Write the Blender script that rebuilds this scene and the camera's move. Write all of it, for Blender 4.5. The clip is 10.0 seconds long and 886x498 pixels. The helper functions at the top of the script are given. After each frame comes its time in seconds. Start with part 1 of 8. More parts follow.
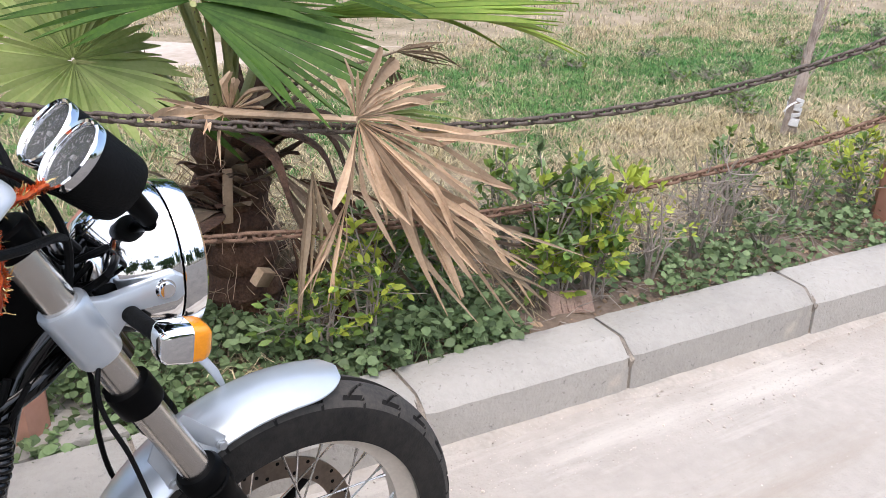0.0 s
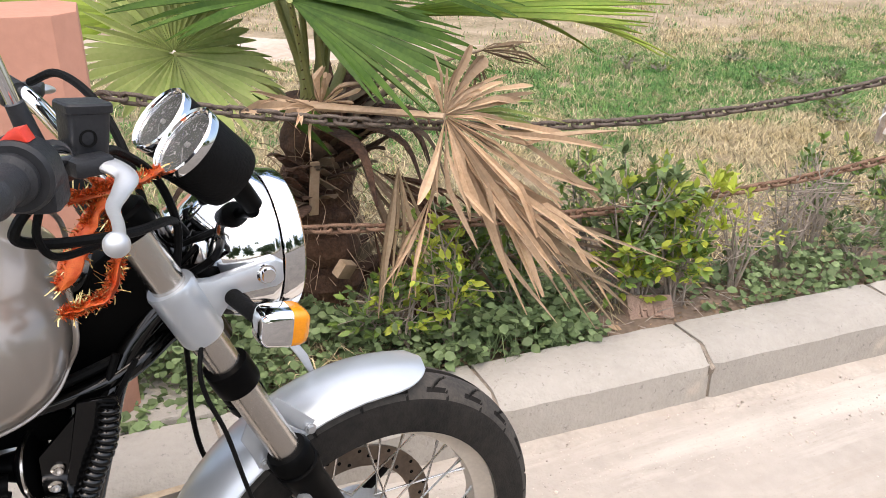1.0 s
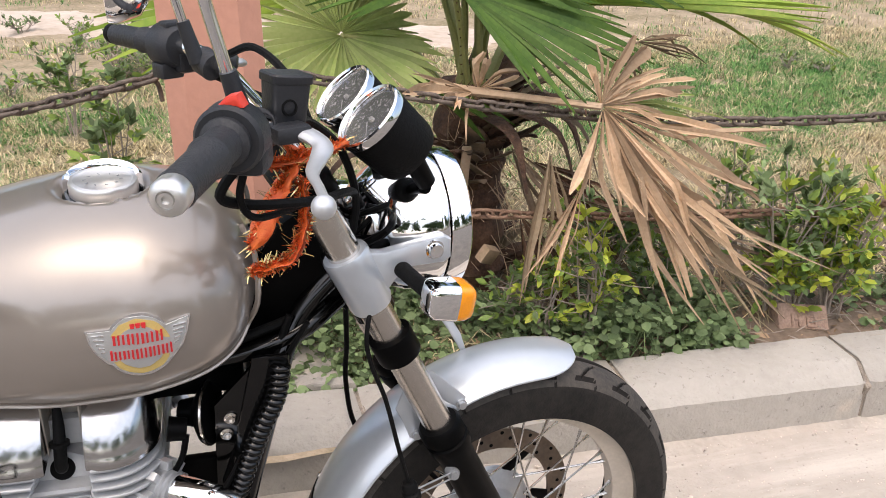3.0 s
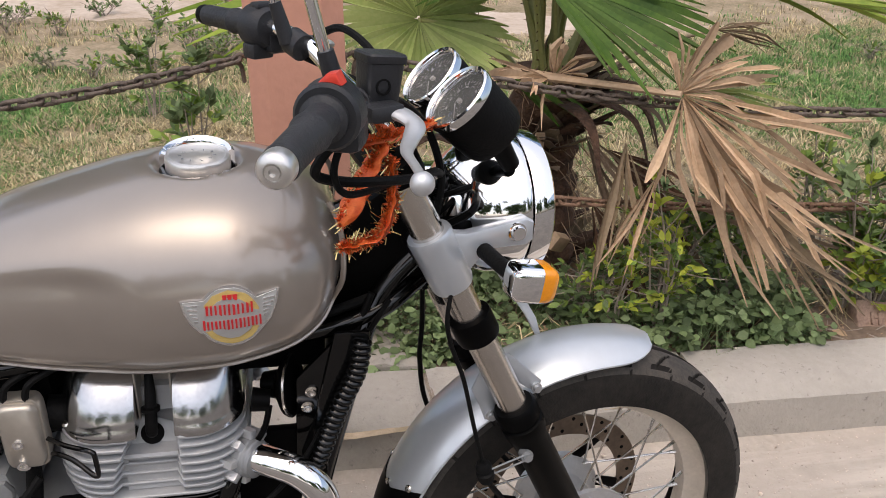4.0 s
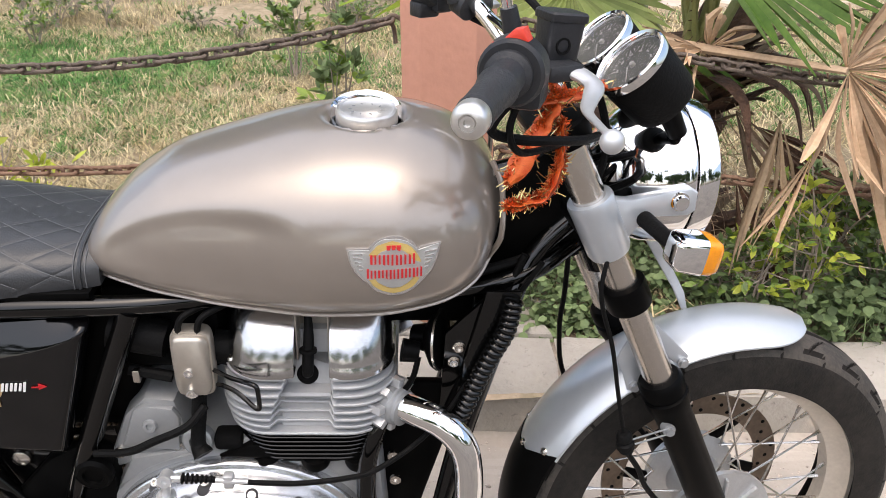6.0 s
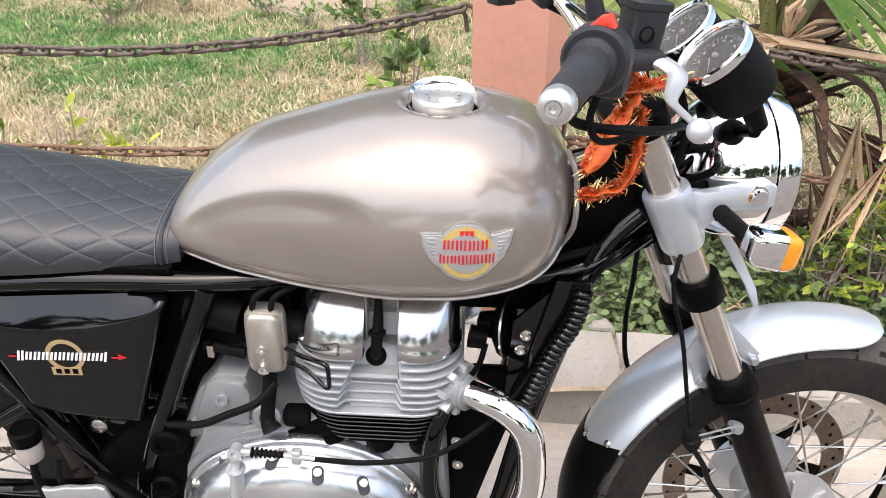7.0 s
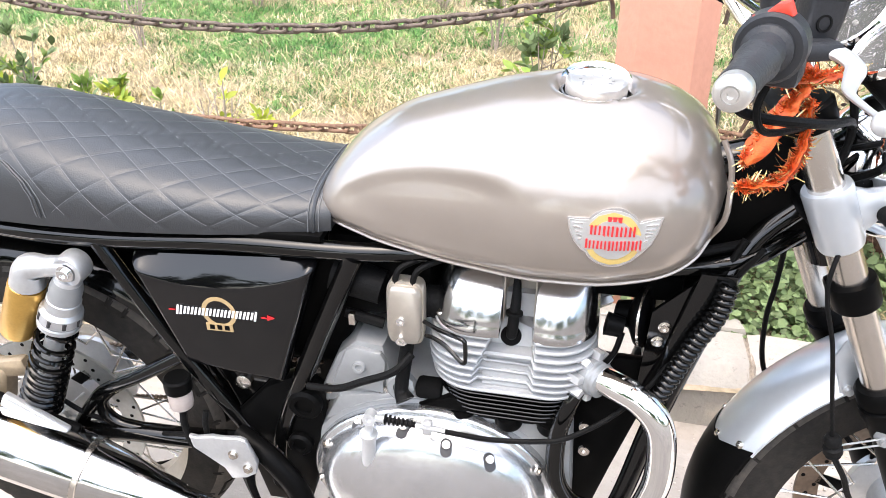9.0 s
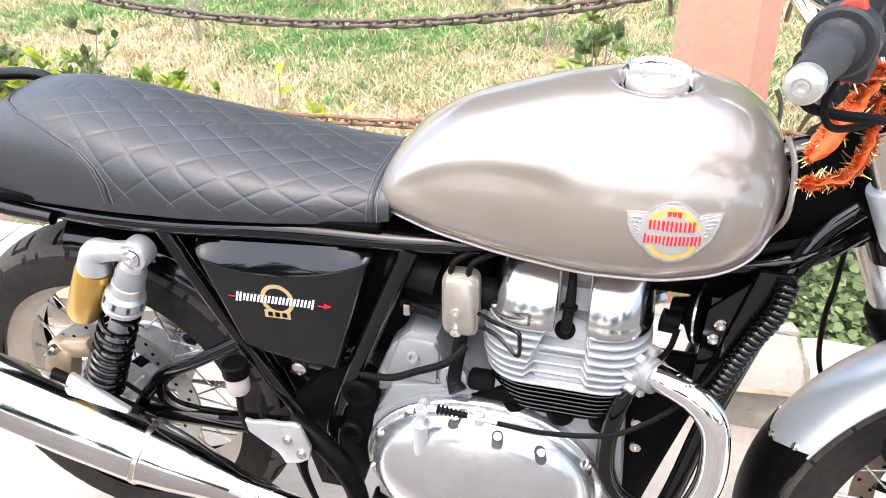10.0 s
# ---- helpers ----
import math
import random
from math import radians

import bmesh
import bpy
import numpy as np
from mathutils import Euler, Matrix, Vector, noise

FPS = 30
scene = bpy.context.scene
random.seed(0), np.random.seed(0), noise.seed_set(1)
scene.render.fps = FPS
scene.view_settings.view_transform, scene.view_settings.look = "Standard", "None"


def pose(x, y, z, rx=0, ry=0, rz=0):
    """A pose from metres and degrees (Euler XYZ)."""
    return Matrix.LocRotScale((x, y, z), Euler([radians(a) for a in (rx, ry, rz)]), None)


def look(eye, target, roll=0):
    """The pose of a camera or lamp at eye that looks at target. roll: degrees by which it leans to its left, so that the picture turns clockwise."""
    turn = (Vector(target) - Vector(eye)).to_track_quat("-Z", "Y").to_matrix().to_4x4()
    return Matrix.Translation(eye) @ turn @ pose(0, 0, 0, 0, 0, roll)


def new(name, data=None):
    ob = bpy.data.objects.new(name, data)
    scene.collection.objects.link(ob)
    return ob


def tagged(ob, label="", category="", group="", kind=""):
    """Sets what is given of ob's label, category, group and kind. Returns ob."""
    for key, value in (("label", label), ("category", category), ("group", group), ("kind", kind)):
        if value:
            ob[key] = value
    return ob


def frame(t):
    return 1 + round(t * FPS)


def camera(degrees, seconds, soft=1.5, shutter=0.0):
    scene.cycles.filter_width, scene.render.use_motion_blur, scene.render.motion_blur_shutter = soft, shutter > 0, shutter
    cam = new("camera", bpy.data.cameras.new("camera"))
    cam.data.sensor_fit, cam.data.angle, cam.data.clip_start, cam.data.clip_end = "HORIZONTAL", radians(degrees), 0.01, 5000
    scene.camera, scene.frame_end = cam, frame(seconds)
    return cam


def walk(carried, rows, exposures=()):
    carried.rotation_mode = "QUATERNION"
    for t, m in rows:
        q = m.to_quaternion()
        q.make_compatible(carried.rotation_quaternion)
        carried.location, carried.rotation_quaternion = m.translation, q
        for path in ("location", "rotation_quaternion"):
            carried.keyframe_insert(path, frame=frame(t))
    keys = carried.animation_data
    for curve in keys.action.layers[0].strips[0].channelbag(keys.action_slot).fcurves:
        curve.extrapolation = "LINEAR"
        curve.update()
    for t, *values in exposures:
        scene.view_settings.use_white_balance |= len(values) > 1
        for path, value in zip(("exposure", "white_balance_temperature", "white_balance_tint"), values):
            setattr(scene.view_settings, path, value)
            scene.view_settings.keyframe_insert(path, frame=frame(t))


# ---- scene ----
cam = camera(56.07, 10.0, soft=0.8)
PATH = [
    (0, pose(1.1123, -1.0039, 1.3414, 65.347, -0.918, -29.549)),
    (0.5, pose(1.0966, -1.0051, 1.3408, 65.270, -0.666, -26.793)),
    (1, pose(1.0817, -1.0016, 1.3399, 65.243, -0.846, -24.275)),
    (1.5, pose(1.0715, -0.9882, 1.3357, 65.159, -0.954, -21.578)),
    (2, pose(1.0566, -0.9925, 1.3362, 65.060, -1.019, -19.156)),
    (2.5, pose(1.0449, -0.9958, 1.3356, 64.828, -0.910, -16.934)),
    (4, pose(1.0037, -1.0018, 1.3295, 63.620, -0.367, -10.274)),
    (4.5, pose(0.9908, -1.0034, 1.3272, 63.155, -0.170, -8.171)),
    (5, pose(0.9761, -1.0063, 1.3216, 62.490, -0.088, -6.139)),
    (5.5, pose(0.9616, -1.0062, 1.3206, 62.011, -0.079, -3.912)),
    (7, pose(0.9304, -1.0154, 1.3178, 61.051, 0.237, 2.571)),
    (7.5, pose(0.9219, -1.0186, 1.3159, 60.787, 0.334, 4.643)),
    (8, pose(0.9134, -1.0196, 1.3151, 60.554, 0.509, 6.781)),
    (8.5, pose(0.9044, -1.0260, 1.3152, 60.448, 0.648, 9.040)),
    (9, pose(0.8960, -1.0341, 1.3162, 60.291, 0.888, 11.195)),
    (9.5, pose(0.8896, -1.0433, 1.3181, 60.250, 1.264, 12.939)),
    (10, pose(0.8830, -1.0498, 1.3140, 60.250, 1.378, 14.405)),
]
EXPOSURES = [(0.0, 0.84, 6000, 10), (0.6, 0.90, 6500, 10), (1.5, 0.93, 6650, 11), (2.1, 0.82, 6700, 11), (2.5, 0.90, 6650, 11), (4.5, 0.26, 6750, 12), (5.5, 0.68, 6700, 11), (7.0, 1.20, 6550, 10), (7.5, 1.46, 6500, 10), (8.5, 1.74, 6400, 9), (10.0, 1.90, 6450, 10)]
walk(cam, PATH, EXPOSURES)

# ---- world and light ----
world = bpy.data.worlds.new("sky")
scene.world = world
world.use_nodes = True
_n, _l = world.node_tree.nodes, world.node_tree.links
SUN_EL, SUN_AZ = radians(70), radians(200)
sky = _n.new("ShaderNodeTexSky")
sky.sky_type, sky.sun_disc, sky.sun_elevation, sky.sun_rotation = "NISHITA", False, SUN_EL, SUN_AZ
sky.air_density, sky.dust_density = 1.0, 4.0
_n["Background"].inputs["Strength"].default_value = 0.15
_l.new(sky.outputs[0], _n["Background"].inputs["Color"])
sun = new("sun", bpy.data.lights.new("sun", "SUN"))
sun.data.energy, sun.data.angle, sun.data.color = 1.35, radians(140), (1.0, 0.96, 0.9)
sun.matrix_world = look((0, 0, 20), Vector((0, 0, 20)) - Vector((math.sin(SUN_AZ) * math.cos(SUN_EL), math.cos(SUN_AZ) * math.cos(SUN_EL), math.sin(SUN_EL))))


# ---- materials ----
def material(name, color, rough=0.5, metal=0.0, vary=0.15, scale=20.0, bump=0.0, bump_scale=80.0, color2=None, coat=0.0, island=0.0, spec=0.5, obrand=0.0):
    """A principled surface with two scales of variation in colour and roughness and a fine relief."""
    m = bpy.data.materials.new(name)
    m.use_nodes = True
    t = m.node_tree
    N, L = t.nodes, t.links
    b = N["Principled BSDF"]
    co = N.new("ShaderNodeTexCoord")
    n1, n2 = N.new("ShaderNodeTexNoise"), N.new("ShaderNodeTexNoise")
    n1.inputs["Scale"].default_value, n2.inputs["Scale"].default_value = scale, scale * 9
    n1.inputs["Detail"].default_value = n2.inputs["Detail"].default_value = 6
    for k in (n1, n2):
        L.new(co.outputs["Object"], k.inputs["Vector"])
    mixn = N.new("ShaderNodeMix")
    mixn.inputs[0].default_value = 0.4
    L.new(n1.outputs[0], mixn.inputs[2])
    L.new(n2.outputs[0], mixn.inputs[3])
    ramp = N.new("ShaderNodeMapRange")
    ramp.inputs[1].default_value, ramp.inputs[2].default_value = 0.35, 0.65
    L.new(mixn.outputs[0], ramp.inputs[0])
    c = N.new("ShaderNodeMix")
    c.data_type = "RGBA"
    col2 = color2 or tuple(max(0.0, v * (1 - vary)) for v in color)
    col1 = color if color2 else tuple(min(1.0, v * (1 + vary * 0.5)) for v in color)
    c.inputs[6].default_value, c.inputs[7].default_value = (*col1, 1), (*col2, 1)
    L.new(ramp.outputs[0], c.inputs[0])
    out = c.outputs[2]
    for amount, node, sock in ((island, "ShaderNodeNewGeometry", "Random Per Island"), (obrand, "ShaderNodeObjectInfo", "Random")):
        if amount:
            g = N.new(node)
            mr = N.new("ShaderNodeMapRange")
            mr.inputs[3].default_value, mr.inputs[4].default_value = 1 - amount, 1 + amount * 0.6
            L.new(g.outputs[sock], mr.inputs[0])
            hs = N.new("ShaderNodeHueSaturation")
            L.new(mr.outputs[0], hs.inputs["Value"])
            L.new(out, hs.inputs["Color"])
            out = hs.outputs[0]
    L.new(out, b.inputs["Base Color"])
    rr = N.new("ShaderNodeMapRange")
    rr.inputs[3].default_value, rr.inputs[4].default_value = max(0.02, rough * 0.85), min(1.0, rough * 1.2)
    L.new(mixn.outputs[0], rr.inputs[0])
    L.new(rr.outputs[0], b.inputs["Roughness"])
    b.inputs["Metallic"].default_value = metal
    b.inputs["Coat Weight"].default_value = coat
    b.inputs["Coat Roughness"].default_value = 0.04
    b.inputs["Specular IOR Level"].default_value = spec
    if bump:
        nb = N.new("ShaderNodeTexNoise")
        nb.inputs["Scale"].default_value, nb.inputs["Detail"].default_value = bump_scale, 8
        L.new(co.outputs["Object"], nb.inputs["Vector"])
        bp = N.new("ShaderNodeBump")
        bp.inputs["Strength"].default_value, bp.inputs["Distance"].default_value = bump, 0.01
        L.new(nb.outputs[0], bp.inputs["Height"])
        L.new(bp.outputs[0], b.inputs["Normal"])
    return m


def leafy(name, color, color2, rough=0.5, through_light=0.25, scale=6.0, island=0.35):
    """A thin leaf: coloured clump by clump and leaf by leaf, with some light coming through."""
    m = material(name, color, rough, color2=color2, scale=scale, island=island, bump=0.15, bump_scale=60, spec=0.22)
    t = m.node_tree
    b = t.nodes["Principled BSDF"]
    tr, mx = t.nodes.new("ShaderNodeBsdfTranslucent"), t.nodes.new("ShaderNodeMixShader")
    mx.inputs[0].default_value = through_light
    t.links.new(b.inputs["Base Color"].links[0].from_socket, tr.inputs["Color"])
    t.links.new(b.outputs[0], mx.inputs[1])
    t.links.new(tr.outputs[0], mx.inputs[2])
    t.links.new(mx.outputs[0], t.nodes["Material Output"].inputs["Surface"])
    return m


M_ROAD = material("road_dust", (0.475, 0.42, 0.362), 0.95, color2=(0.39, 0.342, 0.292), scale=3.0, bump=0.35, bump_scale=110)
M_ASPHALT = material("asphalt", (0.18, 0.16, 0.14), 0.9, color2=(0.12, 0.108, 0.096), scale=2.0, bump=0.6, bump_scale=120)
M_PEBBLE = material("pebble", (0.62, 0.54, 0.46), 0.9, vary=0.25, island=0.35)
M_MORTAR = material("old_mortar", (0.30, 0.25, 0.20), 0.98, vary=0.4, scale=40, bump=0.8, bump_scale=120)
M_KERB = material("kerb_concrete", (0.42, 0.388, 0.342), 0.92, color2=(0.35, 0.322, 0.282), scale=5, bump=0.35, bump_scale=110, obrand=0.1)
def stain(m, color, scale, lo, hi, stretch=(1, 1, 1)):
    """Lay dark or pale weathering with a shape of its own over a material's colour."""
    t = m.node_tree
    N, L = t.nodes, t.links
    b = N["Principled BSDF"]
    src = b.inputs["Base Color"].links[0].from_socket
    co, mp, n, r, mx = (N.new("ShaderNode" + k) for k in ("TexCoord", "Mapping", "TexNoise", "MapRange", "Mix"))
    mp.inputs["Scale"].default_value = stretch
    n.inputs["Scale"].default_value, n.inputs["Detail"].default_value, n.inputs["Roughness"].default_value = scale, 10, 0.65
    r.inputs[1].default_value, r.inputs[2].default_value = lo, hi
    mx.data_type = "RGBA"
    L.new(co.outputs["Object"], mp.inputs[0])
    L.new(mp.outputs[0], n.inputs["Vector"])
    L.new(n.outputs[0], r.inputs[0])
    L.new(r.outputs[0], mx.inputs[0])
    L.new(src, mx.inputs[6])
    mx.inputs[7].default_value = (*color, 1)
    L.new(mx.outputs[2], b.inputs["Base Color"])
    return m


stain(M_KERB, (0.27, 0.245, 0.22), 3.6, 0.53, 0.66, (0.6, 1, 1))
stain(M_KERB, (0.22, 0.20, 0.18), 60, 0.60, 0.72)
stain(M_KERB, (0.56, 0.48, 0.39), 3, 0.54, 0.70)
stain(M_ROAD, (0.55, 0.495, 0.43), 2.2, 0.50, 0.64, (0.35, 2.4, 1))
stain(M_ROAD, (0.37, 0.31, 0.25), 2.0, 0.54, 0.70, (0.3, 2.0, 1))
stain(M_ROAD, (0.38, 0.33, 0.28), 26, 0.62, 0.78)
stain(M_ROAD, (0.30, 0.26, 0.22), 150, 0.62, 0.74)
M_APRON = stain(material("cement_apron", (0.47, 0.415, 0.355), 0.95, vary=0.2, scale=7, bump=0.5, bump_scale=50), (0.44, 0.38, 0.32), 6, 0.50, 0.62)
M_SOIL = material("soil", (0.30, 0.22, 0.16), 1.0, color2=(0.13, 0.095, 0.07), scale=6, bump=1.0, bump_scale=30)
M_LAWN = material("lawn_earth", (0.45, 0.35, 0.25), 1.0, color2=(0.20, 0.165, 0.09), scale=4.5, bump=1.0, bump_scale=35)
M_PATH = material("path_dust", (0.62, 0.53, 0.45), 1.0, color2=(0.44, 0.35, 0.27), scale=2.2, bump=0.5, bump_scale=30)
M_GRASS = leafy("green_grass", (0.065, 0.215, 0.05), (0.28, 0.44, 0.15), 0.6, 0.3, 9, 0.65)
M_DRYGRASS = leafy("dry_grass", (0.71, 0.62, 0.42), (0.46, 0.37, 0.19), 0.8, 0.25, 10, 0.65)
M_PILLAR = material("pillar_paint", (0.51, 0.25, 0.172), 0.75, vary=0.10, scale=5, bump=0.25, bump_scale=40)
stain(M_PILLAR, (0.60, 0.34, 0.25), 3, 0.52, 0.80, (1, 1, 0.4))
stain(M_PILLAR, (0.40, 0.20, 0.14), 16, 0.66, 0.80)
M_RUST = material("rusty_iron", (0.22, 0.175, 0.14), 0.62, metal=0.4, color2=(0.10, 0.075, 0.06), scale=40, bump=0.5, bump_scale=200)
M_RUSTRED = material("red_rust", (0.33, 0.205, 0.135), 0.8, metal=0.15, color2=(0.17, 0.095, 0.06), scale=40, bump=0.5, bump_scale=200)
M_FROND = leafy("palm_green", (0.046, 0.100, 0.016), (0.100, 0.172, 0.028), 0.48, 0.18, 9, 0.3)
M_FROND_MID = leafy("palm_mid_green", (0.19, 0.31, 0.04), (0.33, 0.40, 0.07), 0.42, 0.22, 5, 0.3)
M_DEADPALE = leafy("palm_dead_pale", (0.42, 0.32, 0.21), (0.28, 0.21, 0.14), 0.8, 0.08, 12, 0.4)
M_FROND_LIGHT = leafy("palm_pale_green", (0.28, 0.36, 0.10), (0.40, 0.44, 0.17), 0.5, 0.25, 9, 0.3)
M_DEAD = leafy("palm_dead", (0.62, 0.45, 0.30), (0.43, 0.30, 0.19), 0.75, 0.12, 12, 0.4)
M_DEADGREY = leafy("palm_dead_grey", (0.30, 0.22, 0.15), (0.17, 0.12, 0.085), 0.85, 0.05, 12, 0.4)
M_TRUNK = material("palm_trunk", (0.20, 0.105, 0.062), 0.95, color2=(0.055, 0.030, 0.021), scale=14, bump=1.0, bump_scale=60, island=0.3)
M_PETIOLE = material("palm_petiole", (0.33, 0.33, 0.12), 0.55, color2=(0.24, 0.25, 0.08), scale=15)
M_COVER = leafy("bed_leaf", (0.145, 0.215, 0.085), (0.25, 0.32, 0.155), 0.5, 0.2, 8, 0.55)
M_HEDGE = leafy("hedge_leaf", (0.13, 0.225, 0.06), (0.32, 0.42, 0.08), 0.35, 0.25, 5, 0.4)
M_YOUNG = leafy("young_leaf", (0.56, 0.60, 0.09), (0.38, 0.47, 0.075), 0.35, 0.3, 5, 0.3)
M_TWIG = material("grey_twig", (0.37, 0.31, 0.26), 0.9, vary=0.3, scale=30)
M_LITTER = leafy("dry_litter", (0.44, 0.31, 0.20), (0.27, 0.18, 0.11), 0.9, 0.05, 10, 0.5)
M_BRICK = material("old_brick", (0.40, 0.27, 0.205), 0.95, vary=0.35, scale=18, bump=0.8, bump_scale=60)


# ---- mesh helpers ----
def part(name, bm, mat, parent=None, label="", sharp=35.0, m=None):
    """Link a bmesh as one mesh object, under a thing or part where one is given."""
    if m is not None:
        bmesh.ops.transform(bm, matrix=m, verts=bm.verts)
    bmesh.ops.recalc_face_normals(bm, faces=bm.faces)
    me = bpy.data.meshes.new(name)
    bm.to_mesh(me)
    bm.free()
    me.shade_smooth()
    me.set_sharp_from_angle(angle=radians(sharp))
    me.materials.append(mat)
    ob = new(name, me)
    ob.parent = parent
    if label:
        tagged(ob, label)
    return ob


def from_arrays(name, verts, faces, mat, parent=None, smooth=False):
    me = bpy.data.meshes.new(name)
    me.from_pydata(verts, [], faces)
    me.materials.append(mat)
    if smooth:
        me.shade_smooth()
    ob = new(name, me)
    ob.parent = parent
    return ob


def empty(name, m=None, label="", category="", group="", kind=""):
    ob = new(name)
    if m is not None:
        ob.matrix_world = m
    ob.empty_display_size = 0.1
    return tagged(ob, label, category, group, kind)


def smooth_path(pts, sub=6):
    """A curve through the points, as more points."""
    p = [Vector(q) for q in pts]
    if len(p) < 3:
        return p
    p = [2 * p[0] - p[1]] + p + [2 * p[-1] - p[-2]]
    out = []
    for i in range(1, len(p) - 2):
        a, b, c, e = p[i - 1:i + 3]
        for k in range(sub):
            t = k / sub
            out.append(0.5 * ((2 * b) + (c - a) * t + (2 * a - 5 * b + 4 * c - e) * t * t + (3 * b - a - 3 * c + e) * t ** 3))
    return out + [p[-2]]


def ring_frame(d):
    d = d.normalized()
    up = Vector((0, 0, 1)) if abs(d.z) < 0.9 else Vector((1, 0, 0))
    s = d.cross(up).normalized()
    return s, s.cross(d).normalized()


def skin(bm, rings, caps=True, closed=False):
    """Bridge rings of points of one count into a skin."""
    vs = [[bm.verts.new(p) for p in r] for r in rings]
    n = len(vs[0])
    pairs = list(zip(vs[:-1], vs[1:])) + ([(vs[-1], vs[0])] if closed else [])
    for a, b in pairs:
        for i in range(n):
            j = (i + 1) % n
            bm.faces.new((a[i], a[j], b[j], b[i]))
    if caps and not closed:
        bm.faces.new(vs[0][::-1])
        bm.faces.new(vs[-1])
    return vs


def tube(bm, pts, r, seg=8, sub=6, caps=True, flat=1.0):
    """A round bar along a smooth path. r: a radius, or one a point of the path, spread along it."""
    p = smooth_path(pts, sub)
    rs = [float(v) for v in np.interp(np.linspace(0, 1, len(p)), np.linspace(0, 1, len(r)), r)] if hasattr(r, "__len__") else [r] * len(p)
    s0, u0 = ring_frame(p[1] - p[0])
    rings = []
    for i, q in enumerate(p):
        d = (p[min(i + 1, len(p) - 1)] - p[max(i - 1, 0)]).normalized()
        s0 = (s0 - d * s0.dot(d)).normalized()
        u = d.cross(s0)
        rings.append([q + rs[i] * (math.cos(a) * s0 + flat * math.sin(a) * u) for a in (2 * math.pi * k / seg for k in range(seg))])
    skin(bm, rings, caps)
    return bm


def rod(bm, a, b, r0, r1=None, seg=16):
    return tube(bm, [a, b], [r0, r0 if r1 is None else r1], seg, 1)


def lathe(bm, base, axis, profile, seg=32, closed=False, a0=0.0, a1=360.0):
    """Turn a profile of (radius, height) about an axis through base."""
    d = Vector(axis).normalized()
    s, u = ring_frame(d)
    base = Vector(base)
    rings = []
    for r, h in profile:
        rings.append([base + d * h + max(r, 1e-5) * (math.cos(a) * s + math.sin(a) * u) for a in (2 * math.pi * k / seg for k in range(seg))])
    skin(bm, rings, not closed, closed)
    bmesh.ops.remove_doubles(bm, verts=bm.verts, dist=1e-5)
    return bm


def box(bm, c, size, bevel=0.0, rot=(0, 0, 0), seg=2):
    m = pose(*c, *rot) @ Matrix.Diagonal((*size, 1))
    r = bmesh.ops.create_cube(bm, size=1.0, matrix=m)
    if bevel:
        es = {e for v in r["verts"] for e in v.link_edges}
        bmesh.ops.bevel(bm, geom=list(es), offset=bevel, segments=seg, affect="EDGES", profile=0.5)
    return bm


def prism(bm, outline, h0, h1, bevel=0.0, axes="xzy", seg=2):
    """Push a flat outline from h0 to h1. axes: the two axes of the outline, then that of the push."""
    ia, ib, ic = ("xyz".index(k) for k in axes)

    def at(a, b, c):
        v = [0, 0, 0]
        v[ia], v[ib], v[ic] = a, b, c
        return v
    lo = [bm.verts.new(at(a, b, h0)) for a, b in outline]
    hi = [bm.verts.new(at(a, b, h1)) for a, b in outline]
    n = len(lo)
    f = [bm.faces.new(lo[::-1]), bm.faces.new(hi)]
    for i in range(n):
        j = (i + 1) % n
        f.append(bm.faces.new((lo[i], lo[j], hi[j], hi[i])))
    bmesh.ops.recalc_face_normals(bm, faces=f)
    if bevel:
        es = {e for q in f[:2] for e in q.edges}
        bmesh.ops.bevel(bm, geom=list(es), offset=bevel, segments=seg, affect="EDGES", profile=0.5)
    return bm


def bm_new():
    return bmesh.new()


# ---- road, kerb and garden ground ----
def kerb_y(x):
    return 0.577 - 0.0505 * x


def sheet(name, xs, ys, zfun, mat):
    verts = [(x, y, zfun(x, y)) for y in ys for x in xs]
    w = len(xs)
    faces = [(j * w + i, j * w + i + 1, (j + 1) * w + i + 1, (j + 1) * w + i) for j in range(len(ys) - 1) for i in range(w - 1)]
    return from_arrays(name, verts, faces, mat, smooth=True)


def spread(near, step, far):
    out = list(np.arange(near[0], near[1] + step / 2, step))
    g = step
    while out[-1] < far:
        g *= 1.6
        out.append(out[-1] + g)
        out.insert(0, out[0] - g)
    return [float(v) for v in out]


def ground_z(x, y):
    return 0.006 * noise.noise((x * 1.3, y * 1.3, 0)) + 0.004 * noise.noise((x * 7, y * 7, 3)) - 0.003


verge = sheet("verge", spread((-2, 5), 0.06, 900), [-0.36 + 0.06 * k for k in range(16)] + [0.62], ground_z, M_ROAD)
for v in verge.data.vertices:
    if v.co.y < -0.27:
        x = v.co.x
        v.co.y += 0.10 * noise.noise((x * 0.9, 0, 6)) + 0.05 * noise.noise((x * 4.0, 0, 2)) + 0.02 * noise.noise((x * 15, 0, 3))
tagged(verge, "pale dusty road edge with loose grit", "road edge", kind="structure")
# out of view: lane assumed dark to dim reflections and bounce on the bike
road = sheet("road", spread((-2, 5), 0.25, 900), [v for v in spread((-3.0, -0.5), 0.25, 900) if v < -0.4] + [-0.20, -0.12], lambda x, y: ground_z(x, y) - 0.012, M_ASPHALT)
tagged(road, "unseen grey asphalt lane, assumed so that the bike reflects darker ground", "road", kind="structure")


def garden_z(x, y):
    edge = min(1.0, max(0.0, (y - 0.62) / 0.1))
    return 0.115 + 0.02 * edge * noise.noise((x * 1.7, y * 1.7, 5)) + 0.012 * noise.noise((x * 6, y * 6, 8))


